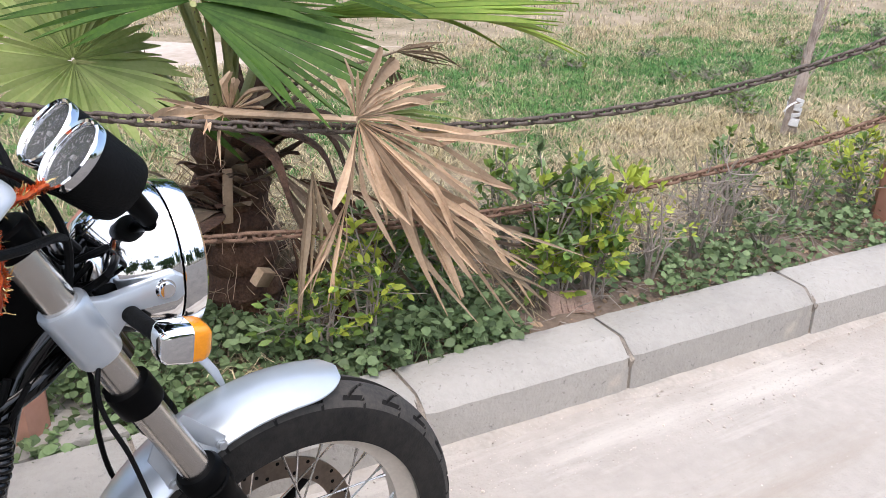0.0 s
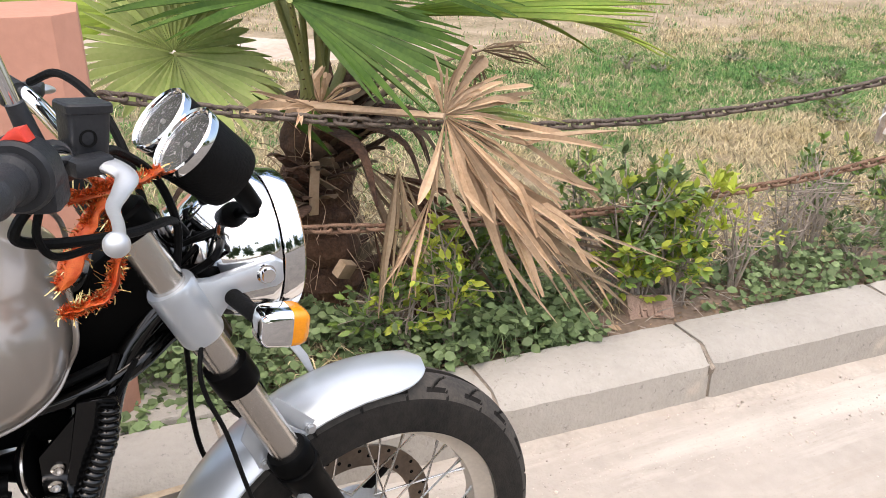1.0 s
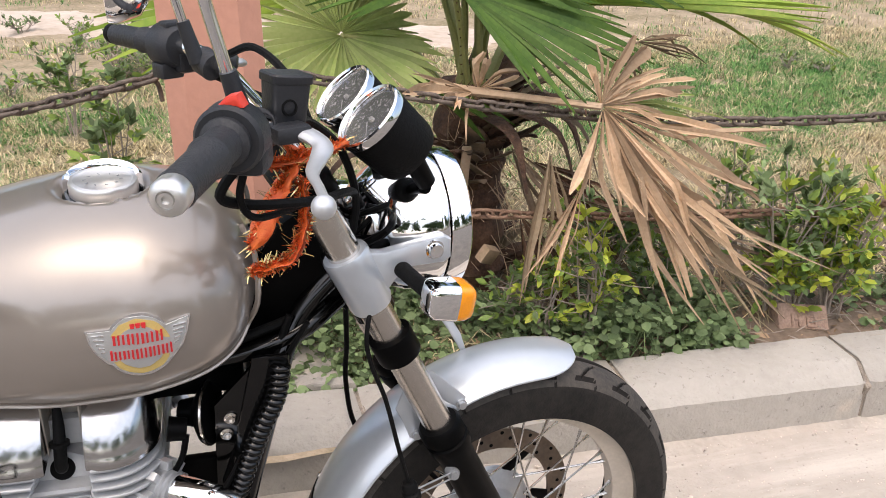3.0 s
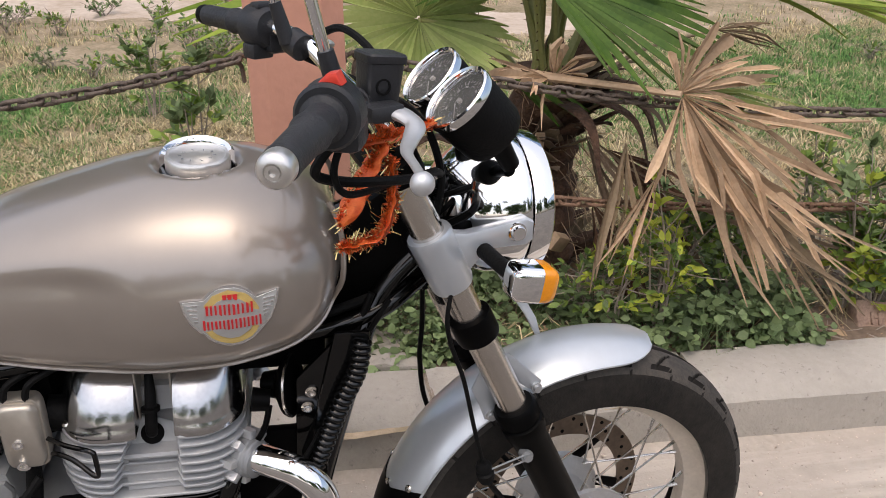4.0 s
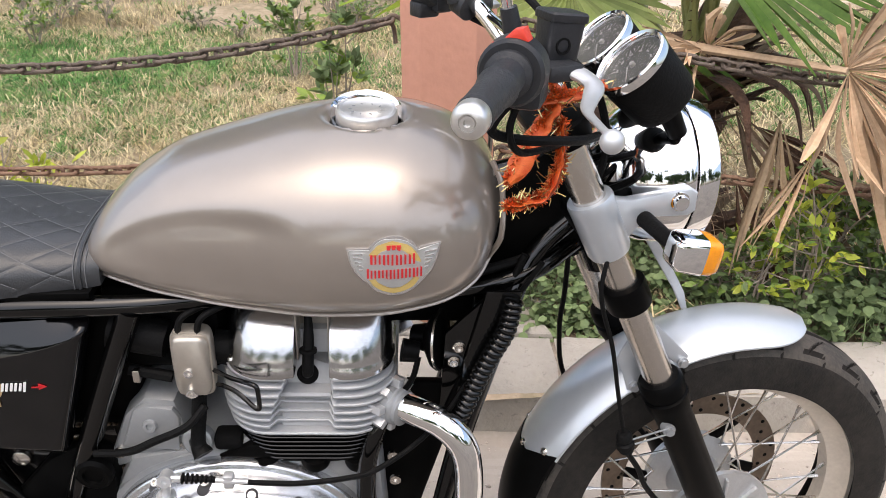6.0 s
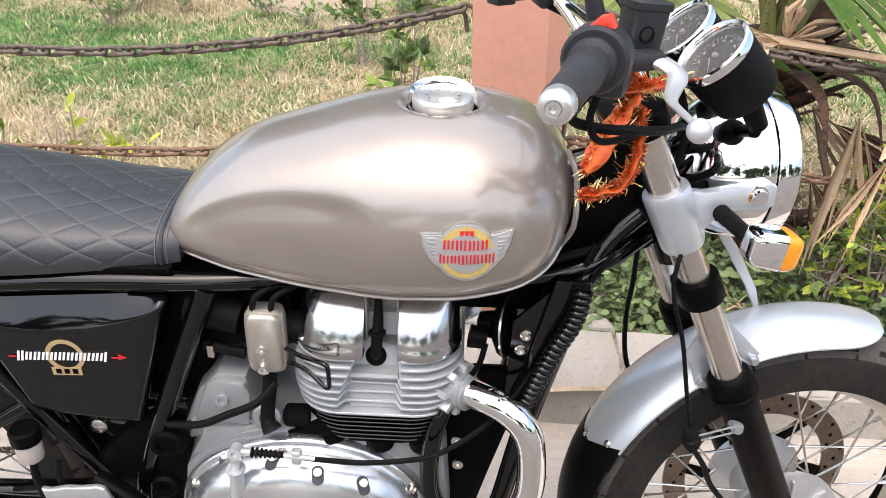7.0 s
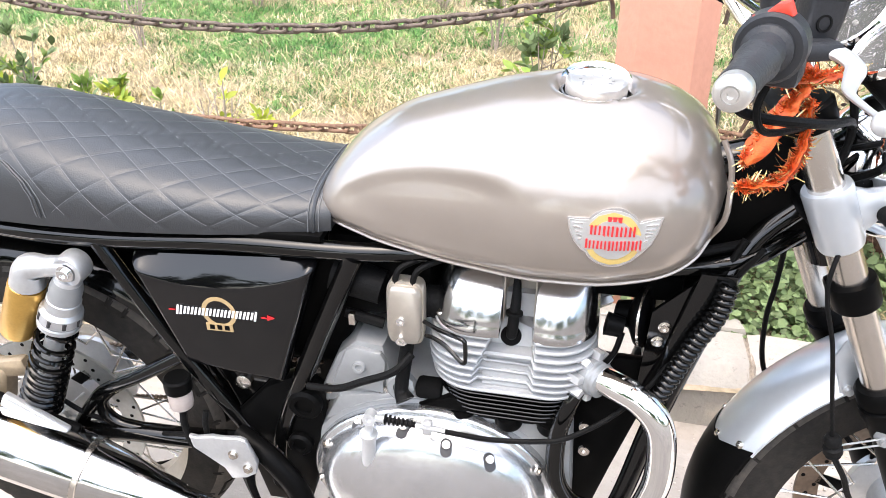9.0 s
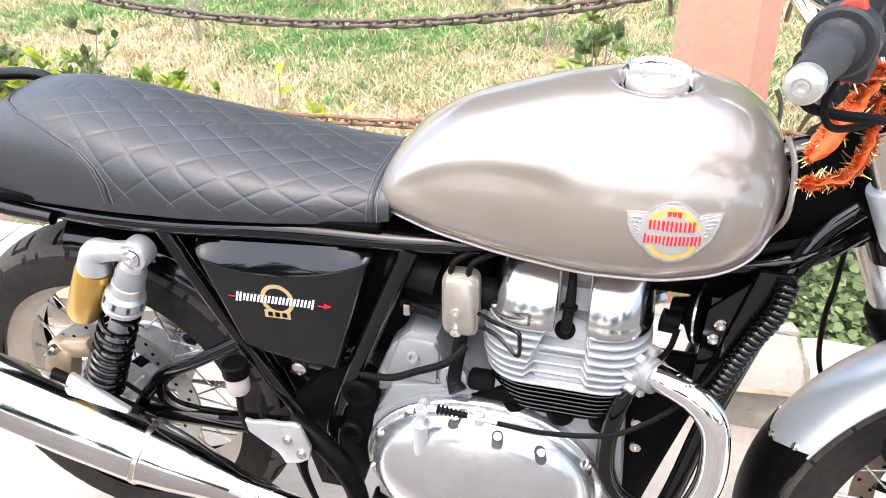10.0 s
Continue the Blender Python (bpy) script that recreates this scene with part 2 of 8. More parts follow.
apron = sheet("kerb_apron", [-3 + 0.06 * k for k in range(150)], [0.0, 0.03, 0.07, 0.10, 0.13], lambda x, y: 0, M_APRON)
for v in apron.data.vertices:
    x, q = v.co.x, v.co.y
    y = kerb_y(x) + 0.01 - q * (0.58 + 0.40 * noise.noise((x * 2.3, 0, 4)) + 0.15 * noise.noise((x * 11, 0, 9)))
    v.co = (x, y, 0.006 - 0.17 * q ** 1.2 + 0.003 * noise.noise((x * 12, y * 12, 2)))
tagged(apron, "crumbling pale cement along the kerb's foot", "cement strip", kind="structure")
garden = sheet("ground", spread((-3, 7), 0.08, 900), [v for v in [0.50, 0.55, 0.62] + [0.7 + 0.08 * k for k in range(80)]] + [8, 10, 14, 20, 40, 90, 200, 500, 900], garden_z, M_LAWN)
tagged(garden, "dry garden earth under thin grass", "ground", kind="structure")


# ---- a row of trees across the road, behind the camera, mirrored in the chrome ----
def far_tree(x, y, h, w, seed, mat, n=2600, lumps=26, loose=0.32, leaf=0.17, label="leafy green shade tree across the road"):
    """A shade tree: forking trunk, and a crown of many leaves in uneven clumps."""
    t = empty("tree", pose(x, y, 0), label, "tree", "shade trees")
    bm = bm_new()
    tube(bm, [(0, 0, -0.1), (0.05, 0, h * 0.25), (-0.05, 0.05, h * 0.5), (0, 0, h * 0.8)], [0.17, 0.13, 0.10, 0.04], 10)
    for k in range(7):
        a = k * 2.4
        tube(bm, [(0, 0, h * (0.28 + 0.06 * k)), (math.cos(a) * w * 0.3, math.sin(a) * w * 0.3, h * (0.4 + 0.06 * k)), (math.cos(a) * w * 0.65, math.sin(a) * w * 0.65, h * (0.47 + 0.06 * k))], [0.06, 0.04, 0.015], 6)
    part("trunk", bm, M_TWIG, t)
    g = np.random.default_rng(seed)
    lump = g.normal(0, 1, (lumps, 3)) * np.array([w * 0.42, w * 0.42, h * 0.17]) + np.array([0, 0, h * 0.66])
    c = lump[g.integers(0, lumps, n)] + g.normal(0, loose, (n, 3))
    a, b = g.normal(0, leaf, (n, 3)), g.normal(0, leaf, (n, 3))
    v = np.stack([c - a, c - b * 0.5, c + a, c + b * 0.5], 1).reshape(-1, 3)
    from_arrays("crown", [tuple(map(float, q)) for q in v], [(4 * k, 4 * k + 1, 4 * k + 2, 4 * k + 3) for k in range(n)], mat, t)
    return t


M_CROWN = leafy("tree_leaf", (0.05, 0.095, 0.03), (0.09, 0.14, 0.045), 0.55, 0.15, 2, 0.4)
for k in range(11):
    far_tree(-26 + 5.2 * k, -18 - 3 * (k % 2), 6.2 + 1.1 * ((k * 7) % 3), 3.0, 40 + k, M_CROWN, 4200, 34)
# tall trees at the far side of the garden, mirrored in the tank's top
for k, (x, y, h) in enumerate(((-6.5, 15.0, 11.0), (-1.5, 13.5, 12.5), (3.5, 15.5, 12.0), (8.5, 14.0, 11.0), (13.5, 16.0, 12.0))):
    far_tree(x, y, h, 3.6, 70 + k, M_CROWN, 3400, 34, 0.55, 0.22, "tall leafy tree at the far side of the garden")


# ---- fence: posts and chains ----
def octagon(cx, cy, half, chamfer):
    h, c = half, chamfer
    return [(cx + x, cy + y) for x, y in ((-h + c, -h), (h - c, -h), (h, -h + c), (h, h - c), (h - c, h), (-h + c, h), (-h, h - c), (-h, -h + c))]


def pillar(x, y):
    p = empty("fence_post", pose(x, y, 0.10, 0, 0, -3), "terracotta painted fence post with chamfered corners", "fence post", "chain fence posts")
    bm = bm_new()
    prism(bm, octagon(0, 0, 0.104, 0.044), -0.05, 0.974, 0.004, "xyz")
    part("shaft", bm, M_PILLAR, p)
    for z in (0.787, 0.479):
        for side in (-1, 1):
            bm = bm_new()
            lathe(bm, (side * 0.100, 0, z), (side, 0, 0), [(0.0, 0.0), (0.012, 0.0), (0.012, 0.008), (0.0, 0.009)], 12)
            tube(bm, [(side * 0.10, 0, z), (side * 0.125, 0, z + 0.012), (side * 0.14, 0, z), (side * 0.125, 0, z - 0.012), (side * 0.12, 0, z - 0.05)], 0.005, 8)
            part("chain_hook", bm, M_RUST, p)
    return p


POSTS = [(-1.21, 0.975), (1.018, 0.862), (4.16, 0.70)]
for px_, py_ in POSTS:
    pillar(px_, py_)

bm = bm_new()
oval = []
for k in range(24):
    a = 2 * math.pi * k / 24
    oval.append(Vector((0.0165 * (1 if math.cos(a) >= 0 else -1) + 0.0125 * math.cos(a), 0.0125 * math.sin(a), 0)))
rings = []
for k, p in enumerate(oval):
    d = (oval[(k + 1) % 24] - oval[k - 1]).normalized()
    n = Vector((d.y, -d.x, 0))
    rings.append([p + 0.0058 * (math.cos(b) * n + math.sin(b) * Vector((0, 0, 1))) for b in (2 * math.pi * q / 7 for q in range(7))])
skin(bm, rings, False, True)
bmesh.ops.recalc_face_normals(bm, faces=bm.faces)
link_mesh = bpy.data.meshes.new("link")
bm.to_mesh(link_mesh)
bm.free()
link_mesh.shade_smooth()
link_mesh.materials.append(M_RUST)
red_link_mesh = link_mesh.copy()
red_link_mesh.materials.clear()
red_link_mesh.materials.append(M_RUSTRED)


def chain(a, b, sag, mesh, label):
    """Links hung between two hooks, each turned a quarter against the last."""
    a, b = Vector(a), Vector(b)
    c = empty("chain", Matrix.Translation(a), label, "chain", "fence chains")
    n = int((b - a).length * (1 + 2.7 * (sag / (b - a).length) ** 2) / 0.0358)
    at = [a.lerp(b, k / n) - Vector((0, 0, 4 * sag * (k / n) * (1 - k / n))) for k in range(n + 1)]
    for k in range(n):
        p, d = (at[k] + at[k + 1]) / 2, (at[k + 1] - at[k]).normalized()
        s, u = ring_frame(d)
        m = Matrix((d, s, u)).transposed().to_4x4()
        o = new("link", mesh)
        o.parent = c
        o.matrix_parent_inverse = Matrix.Identity(4)
        o.matrix_local = Matrix.Translation(p - a) @ m @ Matrix.Rotation(radians((70 if k % 2 else -20) + 12 * math.sin(k * 2.1)), 4, "X") @ Matrix.Scale(0.865, 4)


for (xa, ya), (xb, yb), s_up, s_low in ((POSTS[0], POSTS[1], 0.119, 0.068), (POSTS[1], POSTS[2], 0.175, 0.124)):
    chain((xa + 0.13, ya, 0.890), (xb - 0.13, yb, 0.890), s_up, link_mesh, "dark rusty iron chain slung between fence posts")
    chain((xa + 0.13, ya, 0.584), (xb - 0.13, yb, 0.584), s_low, red_link_mesh, "red-brown rusted lower chain of the fence")

# ---- kerb ----
def kerb_profile(x):
    return [(0.0, -0.10), (0.0, 0.112), (0.010, 0.122), (0.045, 0.150), (0.058, 0.156), (0.165, 0.158), (0.175, 0.150), (0.18, -0.10)]


fine = [(0.0, -0.05), (0.0, 0.02), (0.0, 0.05), (0.0, 0.08), (0.0, 0.112), (0.010, 0.122), (0.03, 0.138), (0.045, 0.150), (0.058, 0.156), (0.09, 0.157), (0.125, 0.157), (0.165, 0.158), (0.175, 0.150), (0.18, -0.05)]
joints = [-3.15 - 0.73 * k for k in range(9, 0, -1)] + [-3.15, -2.42, -1.68, -0.94, -0.12, 0.60, 1.268, 1.925, 2.563, 3.287, 3.98, 4.70, 5.40, 6.1] + [6.1 + 0.72 * k for k in range(1, 10)]
for i, (x0, x1) in enumerate(zip(joints[:-1], joints[1:])):
    r = random.Random(i)
    bm = bm_new()
    rings = []
    n = 22
    for k in range(n + 1):
        t = k / n
        x = x0 + 0.005 + (x1 - x0 - 0.010) * t
        end = min(t, 1 - t) * n
        ring = []
        for j, (dy, z) in enumerate(kerb_profile(x)):
            chip = 0.0
            if 1 <= j <= 5:
                chip = 0.0045 * noise.noise((x * 9, j * 3.1, i)) + 0.0025 * noise.noise((x * 31, j * 5.7, i))
                if end < 0.5:
                    chip -= 0.006
            ring.append((x, kerb_y(x) + dy - (chip if j < 3 else 0), z + (chip if j >= 2 else 0)) if 0 < k < n else (x + 0.006 * noise.noise((j * 2.3, i * 1.7, k)), kerb_y(x) + dy - (chip if j < 3 else 0), z + (chip if j >= 2 else 0)))
        rings.append(ring)
    skin(bm, rings)
    bmesh.ops.recalc_face_normals(bm, faces=bm.faces)
    c = Vector(((x0 + x1) / 2, kerb_y((x0 + x1) / 2), 0))
    bmesh.ops.translate(bm, vec=-c, verts=bm.verts)
    k = part("kerb_stone", bm, M_KERB, None, sharp=28)
    k.location = c + Vector((0, r.uniform(-0.004, 0.004), r.uniform(-0.003, 0.003)))
    k.rotation_euler = (0, 0, radians(r.uniform(-0.25, 0.25)))
    tagged(k, "weathered grey concrete kerb stone with chipped edges", "kerb stone", "kerb stones")
    # crumbling mortar in the joint at the stone's far end
    bm = bm_new()
    rings = []
    for q in range(6):
        x = x1 - 0.008 + 0.0032 * q
        edge = abs(q - 2.5) / 2.5
        rings.append([(x + 0.005 * noise.noise((j * 2.7, i * 1.3, 1)), kerb_y(x) + dy + (0.010 - 0.003 * edge + 0.006 * noise.noise((j * 3.1 + 0.3 * q, i * 2.1, 4)) if j < 4 else -0.004), z - (0.012 - 0.003 * edge if 1 <= j <= 12 else 0.0) + 0.004 * noise.noise((j * 1.9, q * 0.8, i))) for j, (dy, z) in enumerate(fine)])
    skin(bm, rings)
    bmesh.ops.recalc_face_normals(bm, faces=bm.faces)
    bmesh.ops.translate(bm, vec=-c, verts=bm.verts)
    part("mortar", bm, M_MORTAR, k, "crumbled brown mortar", sharp=60)

# broken concrete pad round the fence post
bm = bm_new()
prism(bm, [(0.70, 0.72), (0.86, 0.715), (1.00, 0.705), (1.16, 0.71), (1.27, 0.695), (1.24, 0.78), (1.28, 0.86), (1.18, 0.92), (1.20, 1.02), (1.02, 1.08), (0.84, 1.04), (0.80, 0.9), (0.68, 0.84)], 0.05, 0.158, 0.008, "xyz")
bmesh.ops.triangulate(bm, faces=bm.faces)
bmesh.ops.subdivide_edges(bm, edges=bm.edges, cuts=5, use_grid_fill=True)
for v in bm.verts:
    v.co.z += 0.014 * noise.noise(v.co * 14) * (v.co.z > 0.13)
    v.co.x += 0.010 * noise.noise(v.co * 11 + Vector((5, 0, 0)))
pad = part("concrete_pad", bm, M_KERB, None, sharp=25)
tagged(pad, "rough broken concrete round the fence post's foot", "concrete pad", kind="structure")

# ---- small leaves and blades in bulk ----
rng = np.random.default_rng(7)


def bulk(name, verts, faces_tri, faces_quad, mat, label="", category="", parent=None, kind="stuff"):
    """One mesh out of arrays: verts (n, 3), triangles (m, 3), quads (k, 4)."""
    me = bpy.data.meshes.new(name)
    nt, nq = len(faces_tri), len(faces_quad)
    me.vertices.add(len(verts))
    me.vertices.foreach_set("co", np.asarray(verts, np.float32).ravel())
    me.loops.add(nt * 3 + nq * 4)
    me.loops.foreach_set("vertex_index", np.concatenate([np.asarray(faces_tri, np.int32).ravel(), np.asarray(faces_quad, np.int32).ravel()]))
    me.polygons.add(nt + nq)
    me.polygons.foreach_set("loop_start", np.concatenate([np.arange(nt) * 3, nt * 3 + np.arange(nq) * 4]).astype(np.int32))
    me.update(calc_edges=True)
    me.validate()
    me.materials.append(mat)
    ob = new(name, me)
    ob.parent = parent
    if label:
        tagged(ob, label, category, kind=kind)
    return ob


def unit(v):
    return v / np.maximum(np.linalg.norm(v, axis=-1, keepdims=True), 1e-9)


def leaves(name, base, along, normal, length, width, mat, label="", category="", parent=None, kind="stuff", curl=0.12):
    """Pointed oval leaves, folded at the midrib: arrays of base points, directions, normals, lengths and widths."""
    along = unit(along)
    side = unit(np.cross(along, normal))
    nrm = np.cross(side, along)
    L, W = length[:, None], width[:, None]

    def at(a, s, h):
        return base + along * L * a + side * W * s + nrm * L * h
    v = np.stack([at(0, 0, 0), at(0.28, -0.42, 0.05), at(0.30, 0, 0.02), at(0.28, 0.42, 0.05), at(0.66, -0.40, 0.03 - curl * 0.4), at(0.68, 0, -curl * 0.4), at(0.66, 0.40, 0.03 - curl * 0.4), at(1.0, 0, -curl)], 1).reshape(-1, 3)
    o = (np.arange(len(base)) * 8)[:, None]
    tri = np.concatenate([o + np.array([[0, 2, 1]]), o + np.array([[0, 3, 2]]), o + np.array([[4, 5, 7]]), o + np.array([[5, 6, 7]])])
    quad = np.concatenate([o + np.array([[1, 2, 5, 4]]), o + np.array([[2, 3, 6, 5]])])
    return bulk(name, v, tri, quad, mat, label, category, parent, kind)


def blades(name, base, lean, length, width, mat, label, category):
    """Grass: bent narrow blades."""
    n = len(base)
    az = rng.uniform(0, 2 * np.pi, n)
    d = np.stack([np.cos(az), np.sin(az), np.zeros(n)], 1)
    s = np.stack([-np.sin(az), np.cos(az), np.zeros(n)], 1) * width[:, None] * 0.5
    up = np.array([0, 0, 1.0])
    m = base + (d * (lean * 0.35)[:, None] + up * (1 - 0.25 * lean)[:, None] * 0.55) * length[:, None]
    t = base + (d * (lean * 1.0)[:, None] + up * np.maximum(0.05, 1 - 0.85 * lean)[:, None] * 0.95) * length[:, None]
    v = np.stack([base - s, base + s, m + s * 0.8, m - s * 0.8, t], 1).reshape(-1, 3)
    o = (np.arange(n) * 5)[:, None]
    return bulk(name, v, o + np.array([[3, 2, 4]]), o + np.array([[0, 1, 2, 3]]), mat, label, category)


def wave(x, y, s=1.0, p=0.0):
    """A cheap smooth field, between about -1 and 1."""
    return (np.sin(x * 1.7 * s + 1.3 * np.sin(y * 1.1 * s + p) + p) + np.sin(y * 2.3 * s + 1.7 * np.sin(x * 0.9 * s + 2 * p)) + np.sin((x + y) * 3.1 * s + p * 3) * 0.6) / 2.6


def ground_at(x, y):
    return np.array([garden_z(a, b) for a, b in zip(x, y)])


def path_mid(x):
    return 5.9 - 0.32 * x


def scatter(n, x0, x1, y0, y1, tuft=11, loose=0.022):
    """Places in tufts: each middle is drawn once, its blades lie about it."""
    m = n // tuft
    x, y = np.repeat(rng.uniform(x0, x1, m), tuft), np.repeat(rng.uniform(y0, y1, m), tuft)
    return x + rng.normal(0, loose, m * tuft), y + rng.normal(0, loose, m * tuft)


def bare(x, y):
    """Where the trodden path and bare patches leave no grass."""
    p = np.exp(-((y - path_mid(x)) / 0.62) ** 2) * np.clip((4.6 - x) / 1.6, 0.25, 1.0)
    q = np.exp(-(((x + 0.1) / 0.5) ** 2 + ((y - 4.4) / 0.35) ** 2))
    return np.maximum(p, q)


path = sheet("path", [-8 + 0.12 * k for k in range(108)], [-0.62, -0.54, -0.45, -0.32, -0.16, 0.0, 0.16, 0.32, 0.45, 0.54, 0.62], lambda x, y: 0, M_PATH)
for v in path.data.vertices:
    x, s = v.co.x, v.co.y
    fade = max(0.02, min(1.0, (3.9 - x) / 1.6))
    y = path_mid(x) + s * fade * (0.85 + 0.55 * noise.noise((x * 0.9, s * 3, 2)) + 0.35 * noise.noise((x * 4.5, s * 2, 5)))
    v.co = (x, y, garden_z(x, y) + 0.008 - 0.05 * max(0, abs(s) - 0.36) + 0.006 * noise.noise((x * 5, y * 5, 3)))
tagged(path, "pale trodden dust path across the garden", "path", kind="structure")

# patchy lawn: green turf, straw mounds, thin tufts far off
def blob(x, y, cx, cy, rx, ry):
    return np.exp(-(((x - cx) / rx) ** 2 + ((y - cy) / ry) ** 2))


def green_share(x, y):
    g = 0.10 + 0.35 * wave(x, y, 1.1, 0.4) + 0.35 * wave(x, y, 2.9, 2.0) + 0.22 * wave(x, y, 7.0, 0.7)
    g += 1.0 * blob(x, y, 5.9, 2.9, 2.3, 0.80) + 0.85 * blob(x, y, -0.55, 2.75, 0.75, 0.75) + 0.6 * blob(x, y, -1.0, 3.5, 2.2, 0.5) + 0.4 * blob(x, y, 3.0, 2.7, 0.9, 0.6)
    g -= 0.9 * blob(x, y, 4.1, 1.95, 0.45, 0.22) + 0.5 * blob(x, y, 0.45, 2.55, 0.5, 0.4) + 0.5 * blob(x, y, 0.0, 1.9, 0.9, 0.3) + 0.5 * blob(x, y, 3.2, 1.6, 0.6, 0.25)
    return g


x, y = scatter(270000, -3.6, 8.0, 0.80, 4.6)
g = green_share(x, y)
d = 0.42 - 0.45 * g + 0.35 * wave(x, y, 2.3, 1.0) + 1.3 * blob(x, y, 4.1, 1.95, 0.55, 0.28) + 0.5 * blob(x, y, 0.4, 2.5, 0.5, 0.4) + 0.5 * blob(x, y, -0.2, 1.9, 1.2, 0.35) - 0.25 * blob(x, y, 2.0, 0.95, 0.9, 0.35) + 0.5 * blob(x, y, 3.7, 1.1, 1.2, 0.35) + 0.3 * blob(x, y, -1.0, 2.4, 2.3, 1.0)
keep = (np.repeat(rng.uniform(0, 1, len(x) // 11), 11) < np.clip(d + 0.06, 0.10, 0.9)) & (bare(x, y) < 0.4)
x, y = x[keep], y[keep]
n = len(x)
blades("dry_grass", np.stack([x, y, ground_at(x, y)], 1), rng.uniform(0.7, 1.7, n), rng.uniform(0.035, 0.120, n), rng.uniform(0.0022, 0.0065, n), M_DRYGRASS, "straw-coloured dry grass lying over the earth", "grass")
x, y = scatter(420000, -4.0, 9.0, 1.3, 4.6)
keep = (np.repeat(rng.uniform(0, 1, len(x) // 11), 11) < np.clip(green_share(x, y), 0.0, 1.0)) & (bare(x, y) < 0.35)
x, y = x[keep], y[keep]
n = len(x)
blades("green_grass", np.stack([x, y, ground_at(x, y)], 1), rng.uniform(0.5, 1.5, n), rng.uniform(0.025, 0.080, n), rng.uniform(0.0026, 0.0062, n), M_GRASS, "patchy green lawn grass", "grass")
for mat, name, label, seed in ((M_DRYGRASS, "mixed_grass", "thin dry tufts on far garden ground", 3.0), (M_GRASS, "far_grass", "thin green patches on far garden ground", 5.0)):
    x, y = scatter(150000, -6, 14, 3.4, 9.5)
    keep = (rng.uniform(0, 1, len(x)) < np.clip(0.22 + 0.55 * wave(x, y, 0.8, seed) + 0.4 * wave(x, y, 2.4, seed), 0.03, 0.9)) & (bare(x, y) < 0.4)
    x, y = x[keep], y[keep]
    n = len(x)
    blades(name, np.stack([x, y, ground_at(x, y)], 1), rng.uniform(0.3, 1.1, n), rng.uniform(0.03, 0.09, n), rng.uniform(0.003, 0.007, n), mat, label, "grass")

# ---- bed of creeping leaves along the kerb ----
bed = sheet("planting_bed", [-3 + 0.1 * k for k in range(90)], [0.0, 0.05, 0.12, 0.2, 0.3, 0.42, 0.55, 0.66], lambda x, y: 0, M_SOIL)
for v in bed.data.vertices:
    x, s = v.co.x, v.co.y
    y = kerb_y(x) + 0.165 + s * (1 + 0.25 * noise.noise((x * 2, 0, 7)) * (s > 0.3))
    v.co = (x, y, garden_z(x, y) + 0.012 + 0.012 * noise.noise((x * 9, y * 9, 1)) - 0.05 * max(0, s - 0.55))
tagged(bed, "dark bare soil of the planting bed", "soil", kind="structure")
def bed_back(x):
    return 0.577 - 0.0505 * x + 0.185


for dens, x0, x1, depth, hgt, seed in ((6200, 1.05, 2.35, 0.52, 0.20, 0.0), (3600, 2.35, 4.6, 0.30, 0.18, 1.0), (900, -1.6, 1.05, 0.40, 0.14, 2.0)):
    x = rng.uniform(x0, x1, dens)
    y = bed_back(x) - 0.02 + depth * rng.uniform(0, 1, dens) ** 1.3
    f = wave(x * 4, y * 4, 1.0, seed)
    thr = {0.0: -0.35, 1.0: 0.05, 2.0: 0.1}[seed]
    keep = f + rng.uniform(-0.4, 0.4, dens) > thr
    x, y, f = x[keep], y[keep], f[keep]
    n = len(x)
    z = ground_at(x, y) + hgt * np.clip(0.35 + 0.6 * f, 0.08, 1) * rng.uniform(0.15, 1.0, n)
    az = rng.uniform(0, 2 * np.pi, n)
    al = np.stack([np.cos(az), np.sin(az), rng.uniform(-0.35, 0.35, n)], 1)
    nr = np.stack([rng.normal(0, 0.75, n), rng.normal(-0.35, 0.75, n), np.ones(n)], 1)
    ln = rng.uniform(0.012, 0.038, n)
    leaves("creeping_plants", np.stack([x, y, z], 1), al, nr, ln, ln * rng.uniform(0.75, 0.95, n), M_COVER, "low creeping plants with dull green oval leaves", "plants")
    # their stems
    k = n // 7
    b = np.stack([x[:k], y[:k], ground_at(x[:k], y[:k]) - 0.005], 1)
    t = np.stack([x[:k] + rng.normal(0, 0.035, k), y[:k] + rng.normal(0, 0.035, k), z[:k]], 1)
    w = np.array([0.0012, 0, 0])
    v = np.stack([b - w, b + w, t + w, t - w], 1).reshape(-1, 3)
    o = (np.arange(k) * 4)[:, None]
    bulk("plant_stems", v, np.zeros((0, 3), int), o + np.array([[0, 1, 2, 3]]), M_COVER, "thin green stems of creeping plants", "plants")
# dry leaf litter and soil crumbs
x = rng.uniform(0.9, 4.8, 5200)
y = bed_back(x) + rng.uniform(0, 0.95, 5200)
n = len(x)
az = rng.uniform(0, 2 * np.pi, n)
leaves("leaf_litter", np.stack([x, y, ground_at(x, y) + rng.uniform(0.002, 0.018, n)], 1), np.stack([np.cos(az), np.sin(az), rng.uniform(-0.3, 0.3, n)], 1), np.stack([rng.normal(0, 0.5, n), rng.normal(0, 0.5, n), np.ones(n)], 1), rng.uniform(0.015, 0.05, n), rng.uniform(0.006, 0.022, n), M_LITTER, "brown dry leaves fallen on the soil", "leaf litter")

